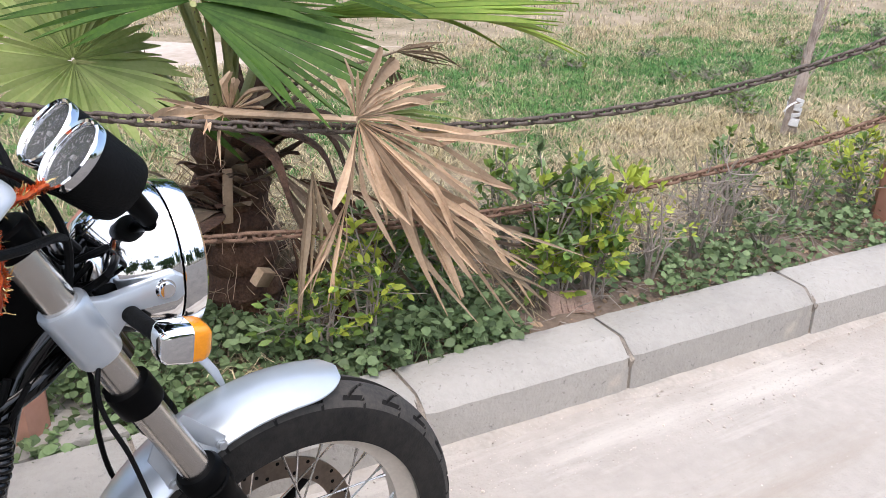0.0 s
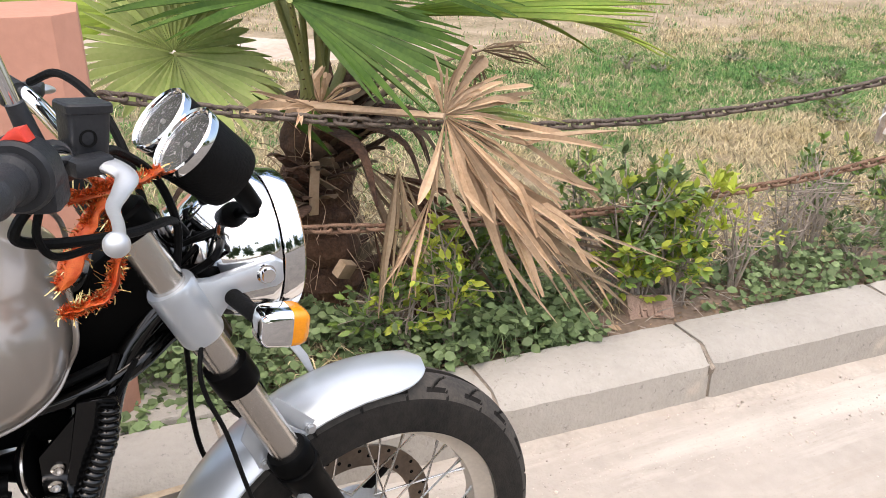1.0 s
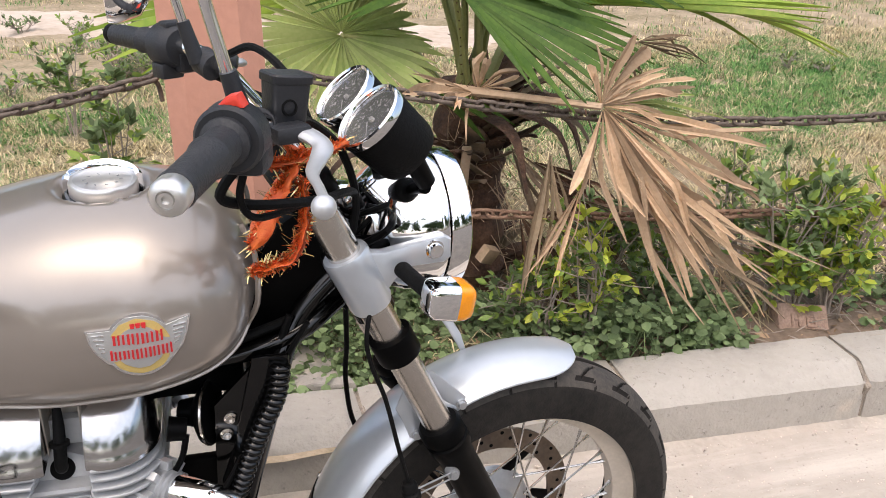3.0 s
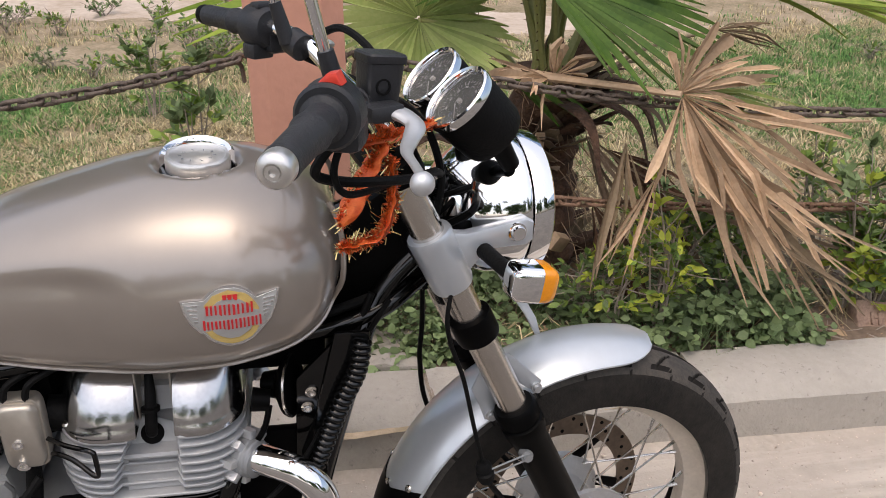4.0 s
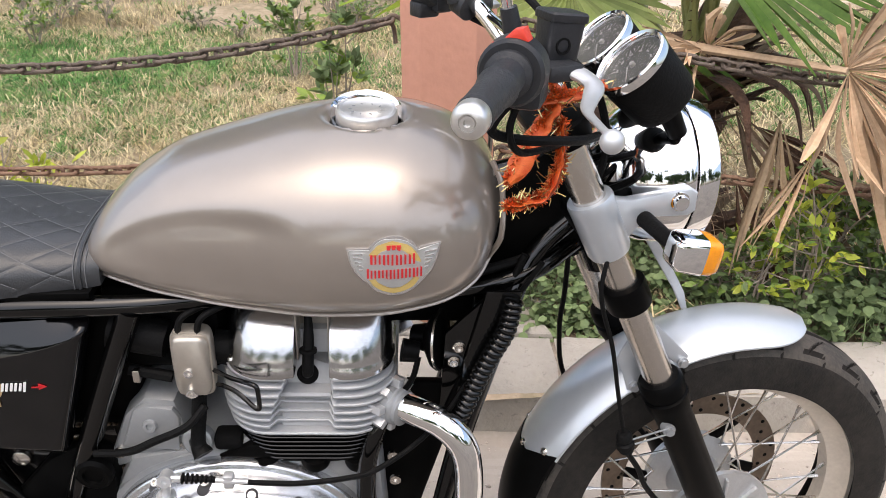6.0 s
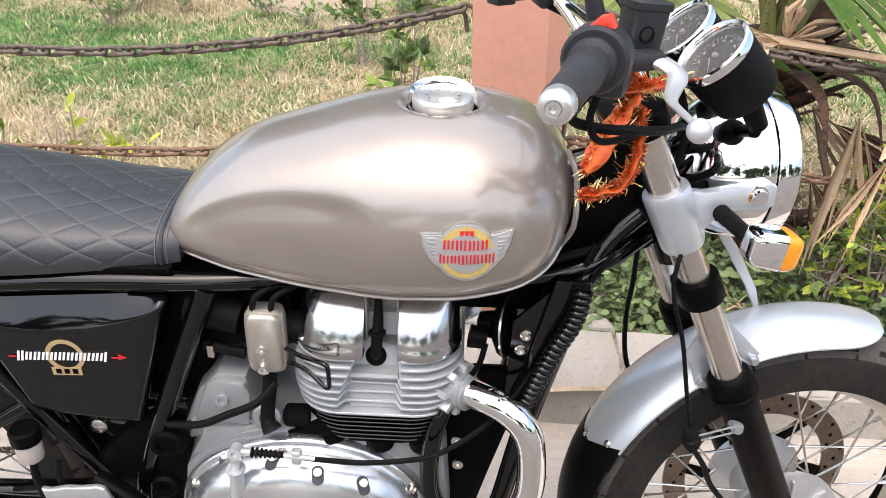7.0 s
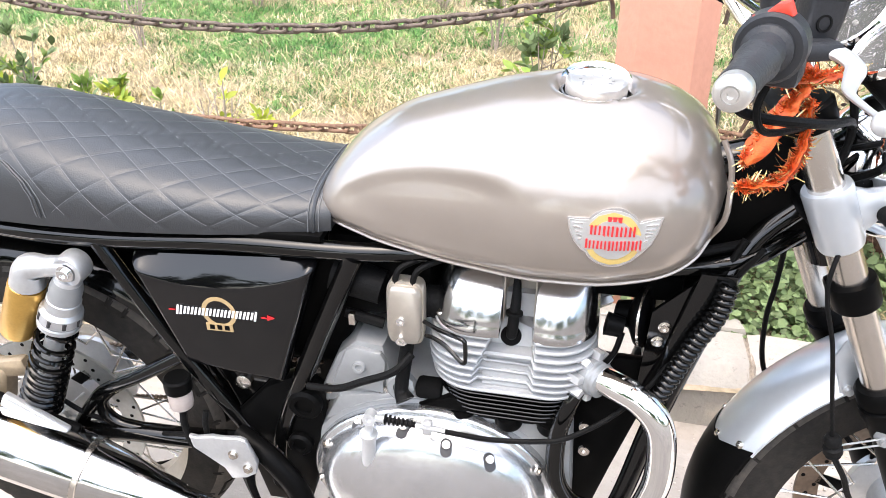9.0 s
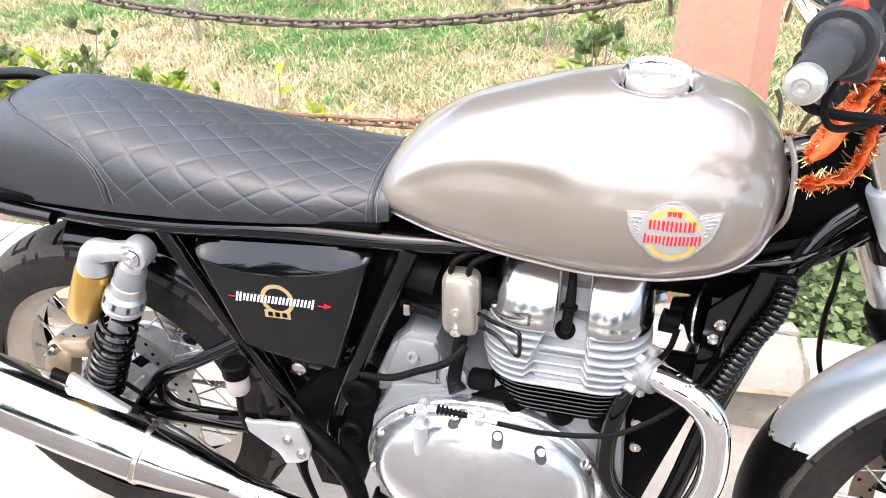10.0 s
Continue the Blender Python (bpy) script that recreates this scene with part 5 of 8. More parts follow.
# two rows of narrow red bars
for row, (z0, x0, x1, n) in enumerate(((0.0025, -0.026, 0.026, 11), (-0.0145, -0.030, 0.034, 15))):
    pitch = (x1 - x0) / n
    for k in range(n):
        x, w = x0 + k * pitch, pitch * (0.46 if k % 3 else 0.55)
        tilt, up = 0.05 * x, 0.0122 if k in (0, n - 1) else 0.0108
        badge_piece("badge_bar", [(x, z0 + tilt), (x + w, z0 + tilt), (x + w, z0 + up + tilt), (x, z0 + up + tilt)], 0.0048, M_REDENAMEL, badge)
for side in (-1, 1):
    for k in range(5):
        w = 0.0135 - 0.0045 * k + 0.002 * side
        badge_piece("badge_ridge", [(side * 0.0345, w), (side * (0.0475 - 0.0022 * k), w + 0.001), (side * (0.0475 - 0.0022 * k), w + 0.0026), (side * 0.0345, w + 0.0016)], 0.0047, M_CHROME, badge)
for u in (-0.0055, 0.0, 0.0055):
    badge_piece("badge_bar", [(u - 0.0018, 0.0185), (u + 0.0018, 0.0185), (u + 0.0024, 0.0245), (u - 0.0024, 0.0245)], 0.0048, M_REDENAMEL, badge)

# seat
SEAT_TOP = np.array([(-0.155, 0.780), (-0.145, 0.818), (-0.12, 0.851), (-0.07, 0.877), (-0.01, 0.885), (0.07, 0.876), (0.17, 0.857), (0.26, 0.843), (0.345, 0.832), (0.43, 0.824), (0.50, 0.823), (0.535, 0.826)])
SEAT_BOT = np.array([(-0.155, 0.745), (-0.05, 0.742), (0.13, 0.752), (0.30, 0.761), (0.44, 0.767), (0.50, 0.771), (0.535, 0.776)])
SEAT_W = np.array([(-0.155, 0.055), (-0.13, 0.085), (-0.08, 0.108), (0.0, 0.122), (0.12, 0.135), (0.25, 0.139), (0.36, 0.132), (0.46, 0.117), (0.535, 0.105)])


STOP_F, SBOT_F, SWIDE_F = eased(SEAT_TOP), eased(SEAT_BOT), eased(SEAT_W)


def seat_point(x, a, lift=0.0):
    """A point of the seat's skin. a runs from the right lower edge (0) over the top to the left one (1)."""
    zt, zb, w = STOP_F(x), SBOT_F(x), SWIDE_F(x)
    b = math.pi * (1 - a)
    c, s = math.cos(b), math.sin(b)
    return Vector((x, (w + lift) * math.copysign(abs(c) ** 0.62, c), zb + (zt - zb + lift) * abs(s) ** 0.72))


_arc = [0.0]
for _k in range(1, 201):
    _arc.append(_arc[-1] + (seat_point(0.25, _k / 200) - seat_point(0.25, (_k - 1) / 200)).length)


def across(a):
    """How far, over the skin, a place lies from the seat's middle line."""
    return float(np.interp(a, np.linspace(0, 1, 201), _arc)) - _arc[-1] / 2


# quilting lines: place at the middle, pitch and slope of the two families
QUILT = ((0.004, 0.068, -1.33), (0.022, 0.077, 1.5))
PIPE_V, PIPE_X = (0.0, 0.035, 0.073, 0.096, 0.115, 0.128, 0.144, 0.160, 0.185), (-0.088, -0.080, -0.065, -0.035, 0.030, 0.080, 0.110, 0.125, 0.131)


def pad_edge(a):
    """Where the plain rear pad ends, over the skin."""
    return float(np.interp(abs(across(a)), PIPE_V, PIPE_X))


def quilt(x, a):
    """How deep the quilting draws the skin in at a place of the seat."""
    v = across(a)
    d = min(abs(q - round(q)) * pitch for q, pitch in (((x - c - k * v) / pitch, pitch) for c, pitch, k in QUILT))
    if not pad_edge(a) + 0.004 < x < 0.505:
        return 0.0
    return -0.0007 * math.exp(-(d / 0.004) ** 2) - 0.0002 * math.exp(-(d / 0.014) ** 2)


bm = bm_new()
sx = [-0.155 + 0.69 * k / 230 for k in range(231)]
skin(bm, [[seat_point(x, k / 150, quilt(x, k / 150)) for k in range(151)] for x in sx])
bmesh.ops.recalc_face_normals(bm, faces=bm.faces)
seat = bpart("seat", bm, M_LEATHER, label="black quilted vinyl seat with diamond stitching", sharp=70)
for c, pitch, slope in QUILT:
    bm = bm_new()
    for k in range(-9, 16):
        line = []
        for i in range(181):
            a = i / 180
            x = c + k * pitch + slope * across(a)
            if pad_edge(a) + 0.004 < x < 0.503 and 0.03 < a < 0.97:
                line.append(seat_point(x, a, -0.0009))
            elif line:
                break
        if len(line) > 4:
            tube(bm, line, 0.00045 if slope < 0 else 0.0003, 4, 1)
    bpart("quilt_stitching", bm, M_THREAD, seat, "fine grey diamond stitching")
for off, r, mat, name in ((0.0, 0.0024, M_LEATHER, "piping"), (0.007, 0.0007, M_THREAD, "seam_stitching"), (-0.007, 0.0007, M_THREAD, "seam_stitching")):
    bm = bm_new()
    tube(bm, [seat_point(pad_edge(k / 60) + off, k / 60, 0.0004) for k in range(1, 60)], r, 6, 1)
    bpart(name, bm, mat, seat)
    bm = bm_new()
    tube(bm, [seat_point(0.512 + off, k / 30, 0.0006) for k in range(31)], r, 6, 1)
    bpart(name, bm, mat, seat)
bm = bm_new()
prism(bm, [(-0.16, 0.735), (0.13, 0.742), (0.44, 0.757), (0.525, 0.764), (0.525, 0.774), (0.44, 0.771), (0.13, 0.756), (-0.16, 0.75)], -0.12, 0.12, 0.003)
bpart("seat_base", bm, M_SATIN, seat)

# frame
def frame_tube(pts, r, name="frame_tube", mat=None, mirror=True, sub=6):
    for side in ((1, -1) if mirror else (1,)):
        bm = bm_new()
        tube(bm, [(x, side * y, z) for x, y, z in pts], r, 12, sub)
        bpart(name, bm, mat or M_BLACK)


frame_tube([(-0.10, -0.085, 0.722), (0.05, -0.108, 0.724), (0.20, -0.118, 0.732), (0.386, -0.118, 0.748), (0.60, -0.108, 0.752), (0.78, -0.07, 0.76)], 0.0135)
frame_tube([(0.196, -0.12, 0.728), (0.28, -0.122, 0.576), (0.385, -0.115, 0.398)], 0.0115)
frame_tube([(0.567, -0.112, 0.745), (0.49, -0.112, 0.555), (0.435, -0.112, 0.40), (0.43, -0.11, 0.30)], 0.0155)
frame_tube([(1.15, -0.02, 0.86), (1.07, -0.045, 0.785), (1.03, -0.085, 0.69), (0.985, -0.105, 0.53), (0.955, -0.115, 0.38), (0.92, -0.12, 0.27), (0.85, -0.12, 0.22), (0.55, -0.12, 0.21)], 0.0145)
frame_tube([(1.13, -0.025, 0.80), (1.05, -0.06, 0.765), (0.9, -0.06, 0.74), (0.6, -0.06, 0.74)], 0.0125)
frame_tube([(1.18, 0, 0.76), (1.135, 0, 0.86), (1.10, 0, 0.945)], 0.03, "steering_head", mirror=False)
frame_tube([(1.10, 0, 0.90), (0.9, 0, 0.84), (0.7, 0, 0.80)], 0.025, "backbone", mirror=False)
bm = bm_new()
prism(bm, [(0.955, 0.56), (0.985, 0.56), (1.045, 0.74), (1.02, 0.755), (0.96, 0.69)], -0.082, -0.074, 0.002)
bracket = bpart("engine_bracket", bm, M_BLACK)
for x, z in ((0.979, 0.670), (0.973, 0.646)):
    bm = bm_new()
    lathe(bm, (x, -0.0825, z), (0, -1, 0), [(0, 0), (0.0085, 0), (0.0085, 0.002), (0.0055, 0.003), (0.0055, 0.006), (0.0035, 0.006), (0.0035, 0.003), (0, 0.003)], 20)
    bpart("bolt", bm, M_STEEL, bracket)

# side panel
for side in (-1, 1):
    def panel_at(s, t):
        """Across (0 to 1) and up (0 to 1) the cover: rounded rims, and a brow along the top that leans inwards."""
        xl, xr = float(np.interp(t, (0, 0.06, 1), (0.312, 0.304, 0.243))), float(np.interp(t, (0, 0.97, 1), (0.4545, 0.5165, 0.513)))
        x = xl + (xr - xl) * s
        zb = float(np.interp(s, (0, 0.06, 0.4, 1), (0.546, 0.540, 0.533, 0.526)))
        zt = 0.713 + 0.0225 * s
        z = zb + (zt - zb) * t
        crease = zt - 0.012 - 0.034 * math.sin(math.pi * min(1.0, max(0.0, s * 1.04))) ** 0.7
        lean = max(0.0, (z - crease) / (zt - crease))
        rim = min(s * (xr - xl), (1 - s) * (xr - xl), t * (zt - zb), 0.012) / 0.012
        y = 0.1375 - 0.022 * lean ** 1.25 - 0.010 * (1 - rim) ** 2.4
        return Vector((x, side * y, z))
    NS, NT = 70, 60
    grid = [[panel_at(i / NS, j / NT) for i in range(NS + 1)] for j in range(NT + 1)]
    bm = bm_new()
    vs = [[bm.verts.new(p) for p in row] for row in grid]
    for j in range(NT):
        for i in range(NS):
            bm.faces.new((vs[j][i], vs[j][i + 1], vs[j + 1][i + 1], vs[j + 1][i]))
    loop = vs[0] + [r[-1] for r in vs[1:]] + vs[-1][-2::-1] + [r[0] for r in vs[-2:0:-1]]
    back = [bm.verts.new((v.co.x, side * 0.104, v.co.z)) for v in loop]
    for i in range(len(loop)):
        j = (i + 1) % len(loop)
        bm.faces.new((loop[i], loop[j], back[j], back[i]))
    bmesh.ops.recalc_face_normals(bm, faces=bm.faces)
    panel = bpart("side_panel", bm, M_PANEL, label="gloss black side panel with model emblem", sharp=50)
    if side < 0:
        y = -0.1378
        bm = bm_new()
        lathe(bm, (0.374, y, 0.6435), (0, -1, 0), [(0.0258, 0), (0.0258, 0.0006), (0.0195, 0.0006), (0.0195, 0)], 40, closed=True)
        bpart("emblem_ring", bm, M_BROWNGOLD, panel)
        bm = bm_new()
        box(bm, (0.3725, y - 0.001, 0.6185), (0.040, 0.0012, 0.0125), 0, (0, -2, 0))
        bpart("emblem_plate", bm, M_BROWNGOLD, panel)
        for k in range(3):
            bm = bm_new()
            box(bm, (0.3615 + 0.0112 * k, y - 0.0018, 0.6183 + 0.0004 * k), (0.0070, 0.001, 0.0075))
            bpart("emblem_bar", bm, M_SATIN, panel)
        x = 0.3105
        for k in range(22):
            big = k < 2 or k > 20
            w = 0.0058
            z0, lean, half = 0.6412 + 0.034 * (x - 0.3105), 0.0018, 0.0078 if big else 0.0062
            bm = bm_new()
            prism(bm, [(x - lean, z0 - half), (x - lean + w * 0.56, z0 - half), (x + lean + w * 0.56, z0 + half), (x + lean, z0 + half)], y - 0.0021, y - 0.0011)
            bpart("emblem_bar", bm, M_WHITE, panel)
            x += w if k % 2 else w * 0.92
        for x0, x1 in ((0.2985, 0.3085), (0.4365, 0.449)):
            bm = bm_new()
            box(bm, ((x0 + x1) / 2, y - 0.0012, 0.6400 + 0.034 * (x0 - 0.306)), (x1 - x0, 0.001, 0.0018), 0, (0, -2, 0))
            bpart("emblem_arrow", bm, M_REDENAMEL, panel)
        bm = bm_new()
        prism(bm, [(0.446, 0.6408), (0.446, 0.6500), (0.4565, 0.6457)], y - 0.0017, y - 0.0005)
        bpart("emblem_arrow", bm, M_REDENAMEL, panel)
    # plates under the panel
    bm = bm_new()
    prism(bm, [(0.33, 0.535), (0.45, 0.525), (0.435, 0.40), (0.37, 0.42)], side * 0.100, side * 0.090, 0.003)
    plate = bpart("lower_plate", bm, M_BLACK)
    bm = bm_new()
    lathe(bm, (0.378, side * 0.101, 0.492), (0, side, 0), [(0, 0), (0.0125, 0), (0.0125, 0.006), (0.009, 0.008), (0, 0.008)], 24)
    bpart("bolt", bm, M_STEEL, plate)
    bm = bm_new()
    prism(bm, [(0.36, 0.43), (0.42, 0.50), (0.47, 0.53), (0.51, 0.50), (0.50, 0.36), (0.47, 0.26), (0.40, 0.26), (0.38, 0.34)], side * 0.118, side * 0.085, 0.008)
    pv = bpart("pivot_plate", bm, M_SATIN)
    for px_, pz_, pr in ((0.482, 0.482, 0.026), (0.468, 0.40, 0.02), (0.437, 0.315, 0.022)):
        bm = bm_new()
        lathe(bm, (px_, side * 0.117, pz_), (0, side, 0), [(0, 0), (pr, 0), (pr, 0.010), (pr * 0.8, 0.014), (pr * 0.55, 0.014), (pr * 0.5, 0.009), (0, 0.009)], 28)
        bpart("pivot_cap", bm, M_SATIN, pv)

# ---- wheels ----
def tyre_mesh(r_out, r_bead, half, grooves, seg=720):
    """A tyre about the y axis, with tread grooves cut into its crown."""
    bm = bm_new()
    n = 100
    rings, cuts = [], []
    for i in range(seg):
        th = 2 * math.pi * i / seg
        ring = []
        deep = []
        cuts.append(deep)
        for k in range(n + 1):
            a = -1.0 + 2.0 * k / n
            phi = a * 1.9
            mid = r_bead + 0.42 * (r_out - r_bead)
            cph = math.cos(phi)
            y = half * math.copysign(abs(math.sin(phi)) ** 0.9, phi)
            rr = mid + ((r_out - mid) * cph ** 0.85 if cph > 0 else (mid - r_bead) * cph / abs(math.cos(1.9)))
            cut = grooves(th, a)
            rr -= cut
            deep.append(cut > 0)
            ring.append((rr * math.cos(th), y, rr * math.sin(th)))
        rings.append(ring)
    vs = [[bm.verts.new(p) for p in r] for r in rings]
    for i in range(seg):
        p, q = vs[i], vs[(i + 1) % seg]
        for k in range(n):
            f = bm.faces.new((p[k], p[k + 1], q[k + 1], q[k]))
            # faces down in a cut take the painted groove shade
            in_cut = cuts[i][k] + cuts[i][k + 1] + cuts[(i + 1) % seg][k] + cuts[(i + 1) % seg][k + 1]
            f.material_index = 2 if in_cut >= 2 else (1 if abs(2 * (k + 0.5) / n - 1) < 0.62 else 0)
    return bm


def groove_front(th, a):
    p = th * 24 / (2 * math.pi)
    b = abs(a) * 0.74
    f = (p + (0.5 if a > 0 else 0.0)) % 1.0
    if b < 0.035:
        return 0.005
    if 0.09 < b < 0.36 and abs(f - 0.22 - 0.5 * math.sin((b - 0.09) / 0.27 * 1.4)) < 0.034:
        return 0.006
    if 0.31 < b < 0.37 and 0.30 < f < 0.80:
        return 0.006
    if 0.37 < b < 0.46 and abs(f - 0.30) < 0.03:
        return 0.004
    return 0.0


def groove_rear(th, a):
    p = th * 20 / (2 * math.pi)
    b = abs(a) * 0.74
    f = (p + (0.5 if a > 0 else 0)) % 1.0
    if 0.07 < b < 0.30 and (abs(f - 0.32) < 0.035 or abs(f - 0.68) < 0.035):
        return 0.006
    if 0.26 < b < 0.30 and 0.32 < f < 0.68:
        return 0.006
    if 0.37 < b < 0.50 and (abs(f - 0.04) < 0.035 or abs(f - 0.36) < 0.035):
        return 0.005
    if 0.47 < b < 0.51 and 0.04 < f < 0.36:
        return 0.005
    return 0.0


def wheel(name, place, m, r_out, half, groove, disc_y, rim_half, hub_r, label, wall=None, disc_mat=None):
    """Hub, rim, spokes, brake disc and tyre about place; m turns it into the steered direction."""
    mm = m @ Matrix.Translation(place)
    bm = bm_new()
    lathe(bm, (0, -0.062, 0), (0, 1, 0), [(0, -0.01), (0.018, -0.01), (0.018, 0.0), (hub_r, 0.004), (hub_r, 0.012), (hub_r * 0.62, 0.022), (hub_r * 0.55, 0.10), (hub_r * 0.9, 0.112), (hub_r * 0.9, 0.122), (0.02, 0.124), (0.018, 0.135), (0, 0.135)], 40)
    hub = part(name, bm, M_ALLOY, bike, label, m=mm)
    for k in range(8):
        bm = bm_new()
        box(bm, (0.5 * hub_r * math.cos(k * math.pi / 4), -0.062, 0.5 * hub_r * math.sin(k * math.pi / 4)), (hub_r * 0.8, 0.008, 0.005), 0.002, (0, -45 * k, 0))
        part("hub_rib", bm, M_ALLOY, hub, m=mm)
    bm = tyre_mesh(r_out, 0.236, half, groove)
    tyre = part("tyre", bm, wall or M_TYRE, hub, "dusty black treaded tyre", 40, m=mm)
    tyre.data.materials.append(M_TREAD)
    tyre.data.materials.append(M_GROOVE)
    bm = bm_new()
    h = rim_half
    prof = [(0.246, -h), (0.246, -h + 0.004), (0.240, -h + 0.008), (0.2335, -h * 0.55), (0.219, -h * 0.3), (0.219, h * 0.3), (0.2335, h * 0.55), (0.240, h - 0.008), (0.246, h - 0.004), (0.246, h), (0.238, h + 0.001), (0.228, h * 0.62), (0.212, h * 0.36), (0.212, -h * 0.36), (0.228, -h * 0.62), (0.238, -h - 0.001)]
    lathe(bm, (0, 0, 0), (0, 1, 0), prof, 96, closed=True)
    bmesh.ops.recalc_face_normals(bm, faces=bm.faces)
    rim = part("rim", bm, M_RIM, hub, "pale anodised spoked rim", 50, m=mm)
    for k in range(36):
        side = -1 if k % 2 else 1
        a = 2 * math.pi * k / 36
        b = a + (1 if (k // 2) % 2 else -1) * 0.55
        y0 = side * 0.045
        p0 = Vector((hub_r * 0.80 * math.cos(b), y0, hub_r * 0.80 * math.sin(b)))
        p1 = Vector((0.2125 * math.cos(a), -side * 0.0 + side * 0.006, 0.2125 * math.sin(a)))
        bm = bm_new()
        rod(bm, p0, p1, 0.0019, seg=6)
        rod(bm, p1, p1.lerp(p0, 0.09), 0.0036, 0.0028, 6)
        part("spoke", bm, M_STEEL, hub, m=mm)
    # brake disc with its carrier
    bm = bm_new()
    lathe(bm, (0, disc_y - 0.0025, 0), (0, 1, 0), [(0.155, 0), (0.155, 0.005), (0.118, 0.005), (0.118, 0)], 72, closed=True)
    bmesh.ops.recalc_face_normals(bm, faces=bm.faces)
    disc = part("brake_disc", bm, disc_mat or M_DISC, hub, "drilled steel brake disc", m=mm)
    # drillings drawn as dark plugs in the disc, the shade inside being their colour
    for k in range(48):
        bm = bm_new()
        a = 2 * math.pi * k / 48
        r = (0.126, 0.137, 0.148)[k % 3]
        lathe(bm, (r * math.cos(a), disc_y - 0.0031, r * math.sin(a)), (0, 1, 0), [(0, 0), (0.0034, 0), (0.0034, 0.0062), (0, 0.0062)], 8)
        part("disc_hole_shade", bm, M_HOLE_SHADE, disc, m=mm)
    for k in range(6):
        a = 2 * math.pi * k / 6
        bm = bm_new()
        box(bm, (0.090 * math.cos(a), disc_y, 0.090 * math.sin(a)), (0.075, 0.005, 0.020), 0.002, (0, -math.degrees(a) + 20, 0))
        part("disc_arm", bm, M_SATIN, disc, m=mm)
    bm = bm_new()
    rod(bm, (0.2125 * math.cos(2.3), 0, 0.2125 * math.sin(2.3)), (0.185 * math.cos(2.3), -0.012, 0.185 * math.sin(2.3)), 0.004, seg=10)
    part("valve", bm, M_SATIN, hub, m=mm)
    return hub


wheel("front_wheel", (1.398, 0, 0.318), STEER, 0.3185, 0.052, groove_front, 0.052, 0.036, 0.085, "spoked front wheel with drilled disc and dusty tyre")
wheel("rear_wheel", (0.0, 0, 0.318), Matrix.Identity(4), 0.320, 0.066, groove_rear, -0.055, 0.048, 0.09, "spoked rear wheel with wide dusty tyre", M_TYRE, M_STEELDISC)

# ---- fork, yoke, fender ----
for side in (-1, 1):
    y = 0.1 * side
    bm = bm_new()
    rod(bm, (fork_x(0.60), y, 0.60), (fork_x(0.985), y, 0.985), 0.0205, seg=32)
    st = bpart("fork_tube", bm, M_STEEL, steer=True, label="bright steel fork tube")
    bm = bm_new()
    base = Vector((fork_x(0.30), y, 0.30))
    L_ = (Vector((fork_x(0.628), y, 0.628)) - base).length
    lathe(bm, base, FORK_D, [(0, -0.02), (0.02, -0.02), (0.027, 0.0), (0.0265, L_ - 0.06), (0.031, L_ - 0.045), (0.031, L_ - 0.032), (0.0275, L_ - 0.030), (0.0275, L_ - 0.026), (0.031, L_ - 0.024), (0.031, L_ - 0.006), (0.027, L_), (0.0206, L_)], 32)
    lower = bpart("fork_leg", bm, M_SATIN, steer=True, label="satin black fork leg")
    bm = bm_new()
    lathe(bm, Vector((fork_x(0.742), y, 0.742)), FORK_D, [(0.0205, 0), (0.028, 0.002), (0.029, 0.006), (0.029, 0.034), (0.028, 0.038), (0.0205, 0.04)], 28)
    box(bm, (fork_x(0.76) - 0.008, y * 0.86, 0.752), (0.035, 0.02, 0.05), 0.006, (0, -25, 0))
    bpart("cable_clip", bm, M_SATIN, st, steer=True)
    # lower yoke shroud, with the arm that bears the headlamp
    bm = bm_new()
    lathe(bm, Vector((fork_x(0.822), y, 0.822)), FORK_D, [(0.0205, 0), (0.0255, 0.0), (0.0275, 0.006), (0.0285, 0.07), (0.029, 0.076), (0.0275, 0.08), (0.0205, 0.08)], 32)
    yo = bpart("lower_yoke", bm, M_SILVER, steer=True, label="silver painted fork yoke")
    bm = bm_new()
    x0 = fork_x(0.86) + 0.010
    prism(bm, [(x0, 0.825), (x0 + 0.018, 0.832), (x0 + 0.046, 0.868), (x0 + 0.098, 0.868), (x0 + 0.108, 0.874), (x0 + 0.108, 0.898), (x0 + 0.098, 0.904), (x0 + 0.02, 0.893), (x0 - 0.012, 0.897)], y * 1.02 - 0.009, y * 1.02 + 0.009, 0.005)
    bpart("lamp_arm", bm, M_SILVER, yo, steer=True)
    bm = bm_new()
    lathe(bm, (1.221, side * 0.108, 0.888), (0, side, 0), [(0, -0.03), (0.013, -0.03), (0.013, 0.0), (0.012, 0.004), (0.0095, 0.0045), (0.0095, 0.009), (0.0085, 0.011), (0, 0.011)], 24)
    bpart("lamp_bolt", bm, M_CHROME, yo, steer=True)
    bm = bm_new()
    box(bm, (1.130, 0.05 * side, 0.86), (0.06, 0.1, 0.04), 0.01, (0, -24, 0))
    bpart("yoke_bridge", bm, M_SATIN, yo, steer=True)
    # upper yoke
    bm = bm_new()
    lathe(bm, Vector((fork_x(0.965), y, 0.965)), FORK_D, [(0, 0), (0.03, 0), (0.031, 0.004), (0.031, 0.026), (0.027, 0.03), (0.02, 0.031), (0, 0.031)], 28)
    box(bm, (fork_x(0.98) - 0.012, 0.05 * side, 0.98), (0.045, 0.1, 0.022), 0.006, (0, -24, 0))
    bpart("upper_yoke", bm, M_SATIN, steer=True)

# front fender
FEN_R = 0.341


